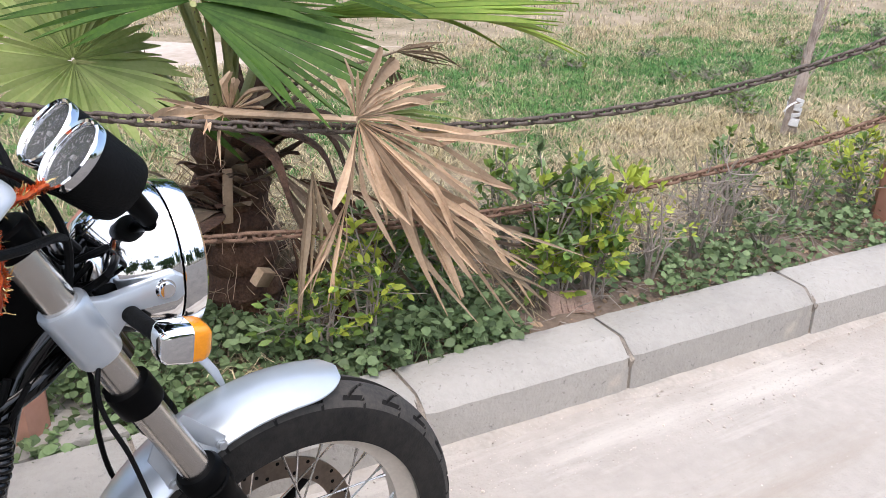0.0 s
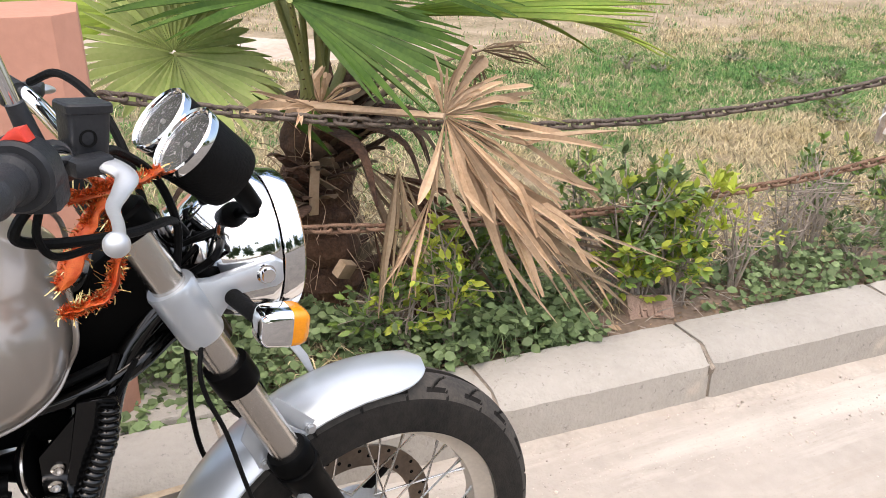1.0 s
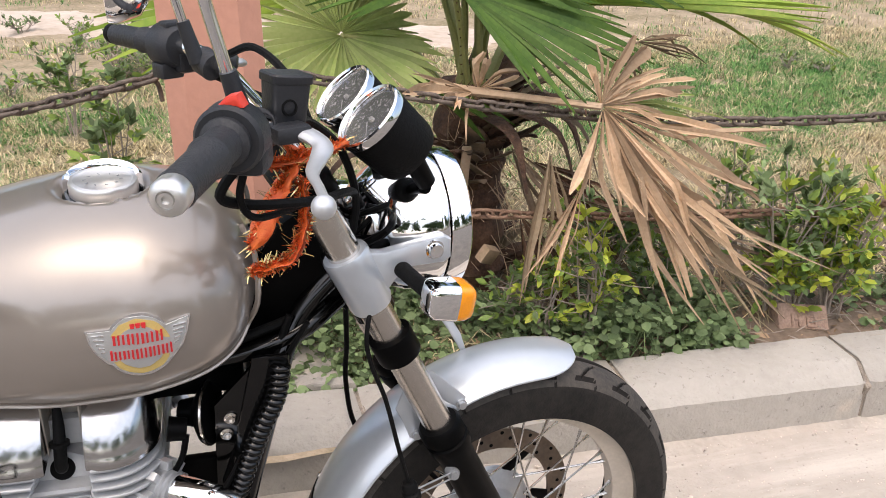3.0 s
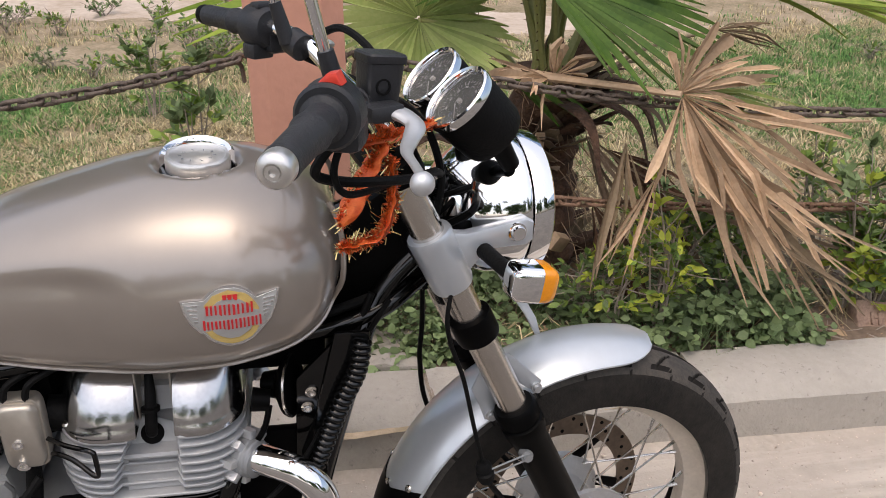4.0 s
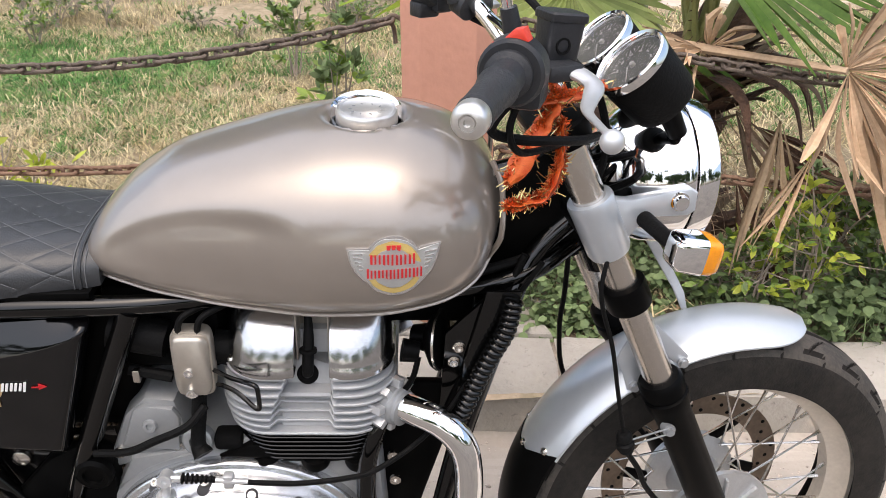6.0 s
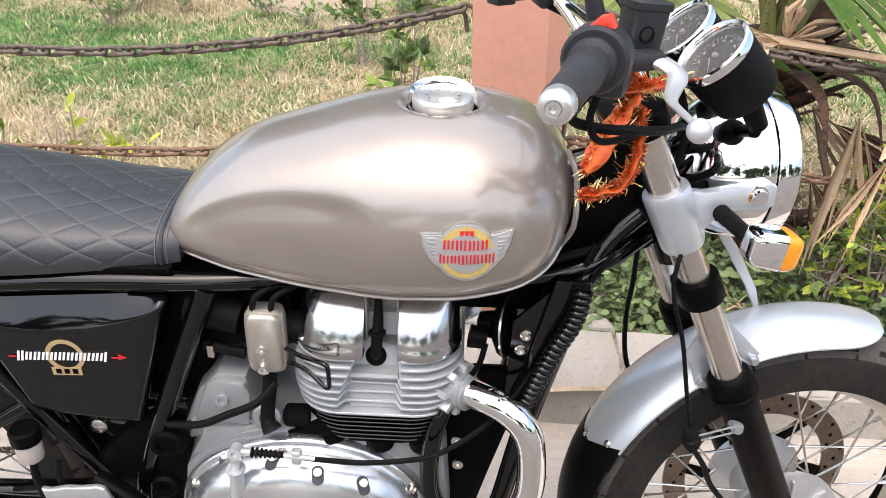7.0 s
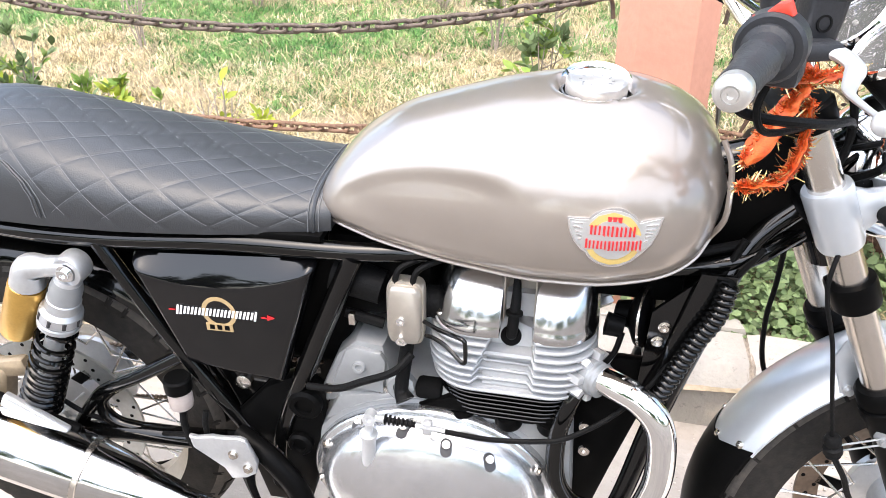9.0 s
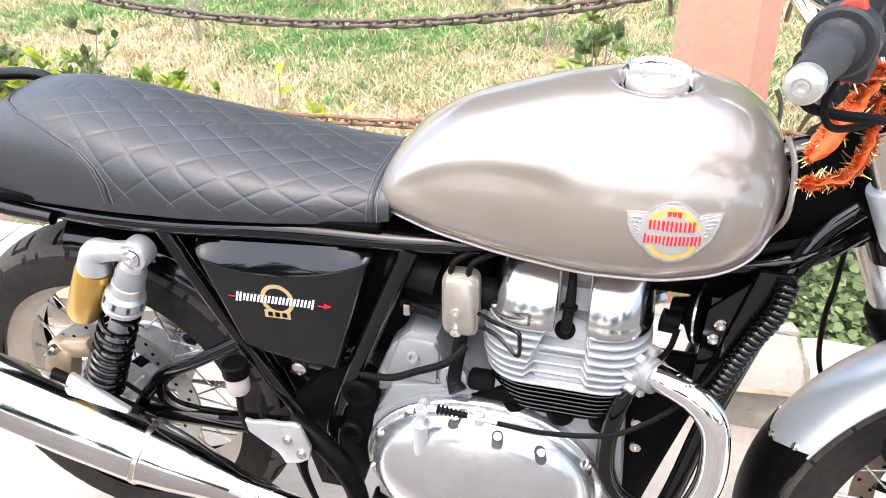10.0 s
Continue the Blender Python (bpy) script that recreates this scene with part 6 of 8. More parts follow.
def fender_end(a, k):
    """The angle drawn in towards the sides, so that the rear end is cut level."""
    return a - radians(6.5) * max(0.0, (a - radians(125)) / radians(35)) * abs(k) ** 1.4


bm = bm_new()
rings = []
a0, a1 = 72.5, 159.0
for i in range(65):
    a = radians(a0 + (a1 - a0) * i / 64)
    e = min(1.0, i / 12)
    w = 0.061 * max(0.0004, 1 - (1 - e) ** 2.6) ** 0.42
    rings.append((a, w))
outer, inner = [], []
for a, w in rings:
    lo, hi = [], []
    for j in range(17):
        k = -1 + 2 * j / 16
        r = FEN_R - 0.023 * abs(k * w / 0.061) ** 2.4
        b = fender_end(a, k)
        hi.append(Vector((1.398 + r * math.cos(b), w * k, 0.318 + r * math.sin(b))))
        lo.append(Vector((1.398 + (r - 0.003) * math.cos(b), w * k * 0.975, 0.318 + (r - 0.003) * math.sin(b))))
    outer.append(hi + lo[::-1])
skin(bm, outer)
bmesh.ops.recalc_face_normals(bm, faces=bm.faces)
fender = bpart("front_fender", bm, M_SILVER, steer=True, label="silver painted front mudguard with black flap", sharp=50)
for side in (-1, 1):
    bm = bm_new()
    edge = []
    for a, w in rings[0:12] + rings[12::4]:
        r, b = FEN_R - 0.002 - 0.023 * (w / 0.061) ** 2.4, fender_end(a, w / 0.061)
        edge.append(Vector((1.398 + r * math.cos(b), side * w, 0.318 + r * math.sin(b))))
    tube(bm, edge, 0.0022, 8, 1)
    bpart("rolled_edge", bm, M_SILVER, fender, steer=True)
side = -1
bm = bm_new()
prism(bm, [(1.186, 0.640), (1.198, 0.668), (1.238, 0.690), (1.292, 0.636), (1.285, 0.617), (1.262, 0.634), (1.238, 0.656), (1.229, 0.592), (1.208, 0.586), (1.199, 0.612)], side * 0.066, side * 0.070, 0.0016)
st = bpart("fender_bracket", bm, M_SILVER, fender, steer=True)
for x, z in ((1.2165, 0.593), (1.2835, 0.627)):
    bm = bm_new()
    lathe(bm, (x, side * 0.070, z), (0, side, 0), [(0, 0), (0.008, 0), (0.008, 0.003), (0.0055, 0.003), (0.0055, 0.008), (0, 0.008)], 16)
    bpart("bolt", bm, M_ALLOY, st, steer=True)
bm = bm_new()
flap = []
for i in range(15):
    ring = []
    for s, sh in ((1, 0.0), (-1, 0.004)):
        for j in range(9):
            k = s * (-1 + 2 * j / 8)
            r = FEN_R + 0.002 - sh - 0.023 * abs(k) ** 2.4
            a0_ = fender_end(radians(157.5), k)
            a = a0_ + (radians(188) - a0_) * i / 14
            ring.append((1.398 + r * math.cos(a), 0.061 * k, 0.318 + r * math.sin(a)))
    flap.append(ring)
skin(bm, flap)
bmesh.ops.recalc_face_normals(bm, faces=bm.faces)
bpart("fender_flap", bm, M_SATIN, fender, "black plastic flap", steer=True)
for k in (-0.72, 0.0, 0.72):
    a = fender_end(radians(156.5), k)
    r = FEN_R - 0.023 * abs(k) ** 2.4
    bm = bm_new()
    n = Vector((math.cos(a), k * 0.8, math.sin(a))).normalized()
    lathe(bm, (1.398 + r * math.cos(a), 0.061 * k, 0.318 + r * math.sin(a)), n, [(0, 0), (0.006, 0), (0.006, 0.001), (0.004, 0.003), (0, 0.0035)], 14)
    bpart("rivet", bm, M_STEEL, fender, steer=True)

# ---- headlamp, gauges, indicators ----
LAMP = Vector((1.238, 0, 0.886))
LD = Vector((1, 0, -0.03)).normalized()
bm = bm_new()
lathe(bm, LAMP, LD, [(0, -0.098), (0.03, -0.095), (0.058, -0.082), (0.080, -0.058), (0.091, -0.03), (0.0945, 0.0), (0.095, 0.009), (0.094, 0.011)], 56)
lamp = bpart("headlamp", bm, M_CHROME, steer=True, label="chrome round headlamp shell")
bm = bm_new()
lathe(bm, LAMP, LD, [(0.092, 0.012), (0.0955, 0.0135), (0.0965, 0.017), (0.0965, 0.030), (0.0945, 0.040), (0.089, 0.044), (0.084, 0.044), (0.084, 0.013)], 56, closed=True)
bmesh.ops.recalc_face_normals(bm, faces=bm.faces)
bpart("lamp_rim", bm, M_CHROME, lamp, steer=True)
bm = bm_new()
lathe(bm, LAMP, LD, [(0.085, 0.036), (0.07, 0.046), (0.04, 0.053), (0, 0.056)], 40)
bpart("lamp_lens", bm, M_GLASS, lamp, "clear domed headlamp glass", steer=True)
bm = bm_new()
lathe(bm, LAMP, LD, [(0.084, 0.032), (0.06, -0.005), (0.02, -0.02), (0, -0.02)], 40)
bpart("reflector", bm, M_CHROME, lamp, steer=True)

GAUGE_D = Vector((-0.717, -0.07, 0.697)).normalized()
for side in (-1, 1):
    top = Vector((1.149 + 0.003 * side, 0.060 * side - 0.026, 1.0525))
    bm = bm_new()
    lathe(bm, top, GAUGE_D, [(0, -0.077), (0.026, -0.076), (0.0385, -0.071), (0.0415, -0.063), (0.0440, -0.012), (0.043, -0.006), (0.0400, -0.006), (0.0395, -0.0125), (0, -0.0125)], 44)
    g = bpart("gauge", bm, M_RUBBER, steer=True, label="round black instrument with chrome bezel")
    bm = bm_new()
    lathe(bm, top, GAUGE_D, [(0.0430, -0.009), (0.0450, -0.008), (0.0456, -0.003), (0.0450, 0.002), (0.0430, 0.0038), (0.0402, 0.002), (0.0385, -0.003), (0.0385, -0.012)], 44, closed=True)
    bmesh.ops.recalc_face_normals(bm, faces=bm.faces)
    bpart("bezel", bm, M_CHROME, g, steer=True)
    bm = bm_new()
    lathe(bm, top, GAUGE_D, [(0, -0.0105), (0.0390, -0.0105), (0.0390, -0.009), (0, -0.009)], 40)
    bpart("dial", bm, M_DIAL, g, steer=True)
    s_, u_ = ring_frame(GAUGE_D)
    bm = bm_new()
    for k in range(25):
        a = radians(-130 + 260 * k / 24)
        d = math.cos(a) * u_ + math.sin(a) * s_
        r0 = 0.0255 if k % 3 == 0 else 0.028
        p = top + GAUGE_D * -0.0085
        rod(bm, p + d * r0, p + d * 0.0315, 0.0005, seg=4)
        if k % 3 == 0:
            rod(bm, p + d * 0.0225 - d.cross(GAUGE_D) * 0.002, p + d * 0.0225 + d.cross(GAUGE_D) * 0.002, 0.0011, seg=4)
    bpart("dial_marking", bm, M_DIALPRINT, g, steer=True)
    bm = bm_new()
    p = top + GAUGE_D * -0.006
    rod(bm, p - u_ * 0.006 + s_ * 0.003, p + (-0.75 * u_ - 0.6 * s_) * 0.028, 0.0008, 0.0004, seg=6)
    lathe(bm, p, GAUGE_D, [(0, -0.002), (0.0035, -0.002), (0.003, 0.002), (0, 0.0025)], 14)
    bpart("needle", bm, M_DIALPRINT, g, steer=True)
    bm = bm_new()
    lathe(bm, top, GAUGE_D, [(0, -0.0022), (0.0386, -0.0030), (0.0386, -0.0018), (0, -0.0008)], 36)
    gl = bpart("gauge_glass", bm, M_GLASS, g, steer=True)
    gl.visible_shadow = False
    bm = bm_new()
    rod(bm, top - GAUGE_D * 0.072, top - GAUGE_D * 0.112 + Vector((0.0, -0.012 * side, -0.015)), 0.014, 0.012, 14)
    bpart("gauge_mount", bm, M_SATIN, g, steer=True)
for side in (-1, 1):
    bm = bm_new()
    rod(bm, (1.178, 0.105 * side, 0.868), (1.190, 0.172 * side, 0.862), 0.0105, 0.0095, 18)
    ind = bpart("indicator", bm, M_RUBBER, steer=True, label="chrome turn indicator with amber lens")
    bm = bm_new()
    ring = [[(x, 0.190 * side + sy * 0.5 * w, 0.863 + sz * 0.5 * h) for sy, sz in [(math.copysign(abs(math.cos(b)) ** 0.42, math.cos(b)), math.copysign(abs(math.sin(b)) ** 0.42, math.sin(b))) for b in (2 * math.pi * q / 28 for q in range(28))]] for x, w, h in ((1.176, 0.020, 0.022), (1.179, 0.034, 0.034), (1.184, 0.042, 0.041), (1.209, 0.046, 0.045), (1.211, 0.046, 0.045))]
    skin(bm, ring)
    bmesh.ops.recalc_face_normals(bm, faces=bm.faces)
    bmesh.ops.rotate(bm, cent=(1.19, 0.19 * side, 0.863), matrix=Matrix.Rotation(radians(9), 3, "Y"), verts=bm.verts)
    bpart("indicator_shell", bm, M_CHROME, ind, steer=True)
    bm = bm_new()
    ring = [[(x, 0.190 * side + sy * 0.5 * w, 0.863 + sz * 0.5 * h) for sy, sz in [(math.copysign(abs(math.cos(b)) ** 0.42, math.cos(b)), math.copysign(abs(math.sin(b)) ** 0.42, math.sin(b))) for b in (2 * math.pi * q / 28 for q in range(28))]] for x, w, h in ((1.2112, 0.045, 0.044), (1.223, 0.044, 0.043), (1.230, 0.039, 0.038), (1.2345, 0.029, 0.028), (1.236, 0.015, 0.014))]
    skin(bm, ring)
    bmesh.ops.recalc_face_normals(bm, faces=bm.faces)
    bmesh.ops.rotate(bm, cent=(1.19, 0.19 * side, 0.863), matrix=Matrix.Rotation(radians(9), 3, "Y"), verts=bm.verts)
    bpart("indicator_lens", bm, M_AMBER, ind, "amber ribbed lens", steer=True)

# ---- handlebar and its fittings ----
bm = bm_new()
tube(bm, [(0.90, -0.385, 1.084), (0.955, -0.28, 1.086), (0.988, -0.215, 1.086), (1.025, -0.165, 1.068), (1.060, -0.11, 1.02), (1.066, -0.06, 1.01), (1.066, 0.06, 1.01), (1.060, 0.11, 1.02), (1.025, 0.165, 1.068), (0.988, 0.215, 1.086), (0.955, 0.28, 1.086), (0.90, 0.385, 1.084)], 0.0112, 18)
bars = bpart("handlebar", bm, M_CHROME, steer=True, label="chrome handlebar with black rubber grips")
bm = bm_new()
rod(bm, (1.035, -0.15, 1.062), (1.035, 0.15, 1.062), 0.006, seg=12)
bpart("cross_brace", bm, M_CHROME, bars, steer=True)
for side in (-1, 1):
    a, b = Vector((0.906, 0.378 * side, 1.084)), Vector((0.962, 0.262 * side, 1.086))
    bm = bm_new()
    d = (b - a).normalized()
    L_ = (b - a).length
    lathe(bm, a, d, [(0, -0.001), (0.0150, -0.001), (0.0158, 0.003), (0.0152, 0.008), (0.0162, L_ * 0.55), (0.0185, L_ * 0.60), (0.0185, L_ * 0.63), (0.0165, L_ * 0.66), (0.017, L_ * 0.9), (0.022, L_ * 0.93), (0.022, L_), (0, L_)], 32)
    bpart("grip", bm, M_GRIP, bars, "black rubber grip", steer=True)
    bm = bm_new()
    lathe(bm, a, -d, [(0, -0.002), (0.0138, -0.002), (0.0147, 0.002), (0.0147, 0.012), (0.0139, 0.0160), (0.0115, 0.0185), (0.0072, 0.0195), (0.0070, 0.0175), (0.0060, 0.0175), (0.0056, 0.0195), (0.0032, 0.0195), (0.0030, 0.0165), (0, 0.0165)], 36)
    bpart("bar_end", bm, M_BAREND if side < 0 else M_RUBBER, bars, "round satin bar end with screw", steer=True)
    # switch housing
    c = Vector((0.972, 0.243 * side, 1.086))
    bm = bm_new()
    lathe(bm, c - d * 0.024, d, [(0, 0), (0.028, 0), (0.031, 0.004), (0.0315, 0.028), (0.029, 0.034), (0.024, 0.045), (0, 0.046)], 30)
    box(bm, c + Vector((0.012, 0.0, -0.018)), (0.036, 0.042, 0.036), 0.009, (0, 0, 25 * side))
    if side > 0:
        box(bm, c + Vector((-0.010, 0.0, -0.032)), (0.034, 0.03, 0.022), 0.004, (0, 0, 25))
        box(bm, c + Vector((0.0, 0.0, 0.028)), (0.03, 0.022, 0.012), 0.004, (0, 0, 25))
    sw = bpart("switch_housing", bm, M_PLASTIC, bars, steer=True)
    if side < 0:
        bm = bm_new()
        prism(bm, [(-0.013, 0.0), (-0.013, 0.006), (-0.003, 0.009), (0.004, 0.016), (0.012, 0.016), (0.014, 0.0)], -0.009, 0.009, 0.002)
        bmesh.ops.transform(bm, matrix=pose(0.966, -0.250, 1.110, 0, -14, -28) @ Matrix.Diagonal((1.25, 1.0, 0.75, 1)), verts=bm.verts)
        bpart("kill_switch", bm, M_RED, sw, "red engine switch", steer=True)
    # master cylinder or clutch perch with lever
    bm = bm_new()
    rod(bm, (1.002, 0.185 * side, 1.076), (1.014, 0.165 * side, 1.068), 0.019, seg=20)
    box(bm, (1.03, 0.19 * side, 1.070), (0.04, 0.036, 0.018), 0.006, (0, 0, -15 * side))
    bpart("lever_perch", bm, M_PLASTIC, bars, steer=True)
    bm = bm_new()
    tube(bm, [(1.030, 0.185 * side, 1.068), (1.047, 0.200 * side, 1.0685), (1.056, 0.222 * side, 1.0625), (1.045, 0.247 * side, 1.057), (1.031, 0.280 * side, 1.055), (1.025, 0.325 * side, 1.0575), (1.018, 0.365 * side, 1.0625), (1.011, 0.393 * side, 1.067)], [0.0120, 0.0130, 0.0110, 0.0082, 0.0064, 0.0054, 0.0050, 0.0048], 14, 6, True, 0.5)
    lever = bpart("lever", bm, M_LEVER, bars, "silver lever with ball end", steer=True)
    bm = bm_new()
    bmesh.ops.create_uvsphere(bm, u_segments=24, v_segments=14, radius=0.0098, matrix=Matrix.Translation((1.009, 0.400 * side, 1.0675)))
    bpart("lever_ball", bm, M_LEVER, lever, steer=True)
    # mirror
    bm = bm_new()
    rod(bm, (0.994, 0.172 * side, 1.075), (0.980, 0.174 * side, 1.128), 0.0112, 0.0085, 18)
    mir = bpart("mirror", bm, M_PLASTIC, steer=True, label="round chrome mirror on a curved stem")
    bm = bm_new()
    tube(bm, [(0.981, 0.173 * side, 1.122), (0.963, 0.172 * side, 1.20), (0.955, 0.178 * side, 1.26), (0.935, 0.20 * side, 1.29), (0.912, 0.25 * side, 1.278)], 0.0062, 12)
    bpart("mirror_stem", bm, M_CHROME, mir, steer=True)
    bm = bm_new()
    mc = Vector((0.890, 0.295 * side, 1.240))
    lathe(bm, mc, (-0.97, -0.12 * side, 0.1), [(0, -0.03), (0.02, -0.028), (0.042, -0.016), (0.050, 0.0), (0.050, 0.006), (0.046, 0.007), (0.046, 0.003), (0, 0.003)], 36)
    bpart("mirror_head", bm, M_CHROME, mir, steer=True)
# brake fluid reservoir
RES = pose(1.034, -0.168, 1.096, 0, 6, 14)
bm = bm_new()
rings = [[RES @ Vector((0.5 * w * math.copysign(abs(math.cos(b)) ** 0.4, math.cos(b)), 0.5 * d * math.copysign(abs(math.sin(b)) ** 0.4, math.sin(b)), h)) for b in (2 * math.pi * q / 28 for q in range(28))] for w, d, h in ((0.034, 0.030, -0.024), (0.037, 0.033, -0.020), (0.041, 0.037, 0.017), (0.041, 0.037, 0.018))]
skin(bm, rings)
res = bpart("brake_reservoir", bm, M_PLASTIC, bars, steer=True, label="square black brake fluid reservoir")
bm = bm_new()
rings = [[RES @ Vector((0.5 * w * math.copysign(abs(math.cos(b)) ** 0.3, math.cos(b)), 0.5 * d * math.copysign(abs(math.sin(b)) ** 0.3, math.sin(b)), h)) for b in (2 * math.pi * q / 28 for q in range(28))] for w, d, h in ((0.043, 0.039, 0.0185), (0.044, 0.040, 0.0195), (0.044, 0.040, 0.0255), (0.041, 0.037, 0.0275))]
skin(bm, rings)
bpart("reservoir_lid", bm, M_PLASTIC, res, steer=True)
bm = bm_new()
lathe(bm, RES @ Vector((-0.004, -0.0165, -0.004)), RES.to_3x3() @ Vector((0, -1, 0.08)), [(0.0062, 0), (0.0082, 0), (0.0082, 0.0022), (0.0062, 0.0022)], 22, closed=True)
bpart("sight_glass", bm, M_RUBBER, res, steer=True)

# ---- engine ----
bm = bm_new()
prism(bm, [(0.50, 0.26), (0.49, 0.42), (0.53, 0.50), (0.62, 0.52), (0.66, 0.54), (0.845, 0.54), (0.875, 0.50), (0.885, 0.36), (0.88, 0.24), (0.80, 0.20), (0.60, 0.20)], -0.115, 0.115, 0.012)
engine = bpart("engine", bm, M_CASE, label="air-cooled twin engine with polished covers")
bm = bm_new()
prism(bm, [(0.49, 0.47), (0.53, 0.57), (0.56, 0.60), (0.60, 0.595), (0.615, 0.53), (0.60, 0.50)], -0.105, 0.105, 0.008)
bpart("gearbox_top", bm, M_CASE, engine)
bm = bm_new()
prism(bm, [(0.522, 0.520), (0.600, 0.512), (0.606, 0.572), (0.598, 0.586), (0.560, 0.592), (0.545, 0.584)], -0.113, -0.10, 0.006)
bpart("case_lid", bm, M_CASE, engine)
for x, z, r, y in ((0.629, 0.538, 0.020, -0.122), (0.566, 0.556, 0.010, -0.112)):
    bm = bm_new()
    lathe(bm, (x, y + 0.012, z), (0, -1, 0.25), [(0, 0), (r, 0), (r, 0.016), (r * 0.85, 0.019), (r * 0.5, 0.019), (r * 0.45, 0.015), (0, 0.015)], 24)
    bpart("case_boss", bm, M_CASE, engine)
# solid black box in place of the shaded hollow between the bosses
bm = bm_new()
box(bm, (0.668, -0.106, 0.532), (0.040, 0.030, 0.026), 0.008)
bpart("case_recess_shade", bm, M_HOLE_SHADE, engine)
bm = bm_new()
prism(bm, [(0.655, 0.512), (0.86, 0.505), (0.84, 0.535), (0.80, 0.528), (0.775, 0.536), (0.75, 0.528), (0.70, 0.535)], -0.125, -0.10, 0.004)
bpart("barrel_base", bm, M_SATIN, engine)
bm = bm_new()
tube(bm, [(0.885, -0.105, 0.590), (0.868, -0.122, 0.555), (0.856, -0.130, 0.50), (0.858, -0.136, 0.43), (0.878, -0.136, 0.385), (0.915, -0.13, 0.36)], 0.0135, 14)
bpart("engine_guard_tube", bm, M_BLACK, engine, "black bent tube beside the crankcase")
for k, (x, z) in enumerate(((0.515, 0.505), (0.575, 0.565), (0.60, 0.515), (0.892, 0.500), (0.895, 0.455))):
    bm = bm_new()
    lathe(bm, (x, -0.105, z), (0, -1, 0), [(0, 0), (0.008, 0), (0.008, 0.005), (0.0035, 0.005), (0.0035, 0.002), (0, 0.002)], 14)
    bpart("bolt", bm, M_STEEL, engine)


def fin_outline(grow, notch, xl=0.744, xr=0.808):
    """The plan of a fin: a rounded block, drawn in between the two rocker covers by the notch."""
    x0, x1, y0 = 0.670 - grow, 0.892 + grow, -0.140 - grow
    r = 0.060
    left = [(x0 + r * (1 - math.cos(a)), y0 + r * (1 - math.sin(a))) for a in (radians(90 * k / 9) for k in range(10))]
    right = [(x1 - r * (1 - math.sin(a)), y0 + r * (1 - math.cos(a))) for a in (radians(90 * k / 9) for k in range(10))]
    mid = [(xl - 0.007, y0), (xl + 0.002, y0 + notch), (xr - 0.002, y0 + notch), (xr + 0.007, y0)] if notch else []
    half = left + mid + right
    return half + [(x, -y) for x, y in half[::-1]]


# barrel: black fins; head: pale fins with a bay for the plugs
bm = bm_new()
prism(bm, fin_outline(-0.022, 0), 0.50, 0.567, 0, "xyz")
bpart("cylinder_barrel", bm, M_SATIN, engine)
for k in range(6):
    bm = bm_new()
    z = 0.512 + 0.0088 * k
    prism(bm, fin_outline(-0.012 + 0.0016 * k, 0), z, z + 0.0030, 0.0009, "xyz", 1)
    bpart("barrel_fin", bm, M_BLACK, engine)
for x in (0.715, 0.785, 0.845):
    bm = bm_new()
    lathe(bm, (x, -0.112, 0.496), (0, -0.2, 1), [(0, 0), (0.020, 0), (0.021, 0.006), (0.018, 0.014), (0, 0.016)], 22)
    bpart("barrel_nut", bm, M_SATIN, engine)
bm = bm_new()
prism(bm, fin_outline(-0.020, 0.030, 0.752, 0.806), 0.566, 0.668, 0, "xyz")
head = bpart("cylinder_head", bm, M_FIN, engine, "finned alloy cylinder head")
FINS = ((0.5655, 0.0, 0.0, 0.744), (0.5785, 0.002, 0.014, 0.738), (0.5915, 0.004, 0.020, 0.740), (0.6045, 0.005, 0.024, 0.743), (0.6175, 0.005, 0.028, 0.747), (0.6305, 0.004, 0.040, 0.753), (0.6430, 0.002, 0.044, 0.758), (0.6550, 0.0, 0.048, 0.763))
for z, g, notch, xl in FINS:
    bm = bm_new()
    prism(bm, fin_outline(g, notch, xl, 0.809), z, z + 0.0050, 0.0019, "xyz", 2)
    bpart("head_fin", bm, M_FIN, head, sharp=50)
# the smooth bay round the spark plugs, with its stepped ledge
bm = bm_new()
prism(bm, [(-0.06, 0.572), (-0.127, 0.572), (-0.116, 0.612), (-0.117, 0.617), (-0.126, 0.619), (-0.128, 0.623), (-0.126, 0.627), (-0.109, 0.630), (-0.102, 0.650), (-0.092, 0.668), (-0.086, 0.70), (-0.06, 0.70)], 0.745, 0.812, 0.0016, "yzx")
bpart("plug_bay", bm, M_FIN, head, sharp=40)
for inner, outer in ((0.7665, 0.674), (0.8115, 0.892)):
    sg = 1 if outer > inner else -1
    wide = abs(outer - inner)
    for side in (-1, 1):
        # plan of one cover: flat towards the middle, rounded outwards
        plan = [(0.0, 0.134), (0.012, 0.138)] + [(wide - 0.058 + 0.058 * math.sin(a), 0.138 - 0.062 + 0.062 * math.cos(a)) for a in (radians(90 * k / 14) for k in range(15))] + [(wide, 0.030), (wide - 0.006, 0.022), (0.004, 0.022), (0.0, 0.026)]
        rings = []
        for j in range(22):
            t = j / 21
            lip = 0.0022 if t < 0.10 else 0.0
            sh = max(0.02, 1 - max(0.0, (t - 0.08) / 0.92) ** 1.65) ** 0.62
            rings.append([(inner + sg * (u * (0.80 + 0.20 * sh) + lip * (u > 0.01)), side * (0.022 + (w - 0.022) * (0.20 + 0.80 * sh) + lip), 0.659 + 0.094 * t) for u, w in plan])
        bm = bm_new()
        skin(bm, rings)
        bmesh.ops.recalc_face_normals(bm, faces=bm.faces)
        bpart("rocker_cover", bm, M_POLISH, head, "polished domed rocker cover", 38)
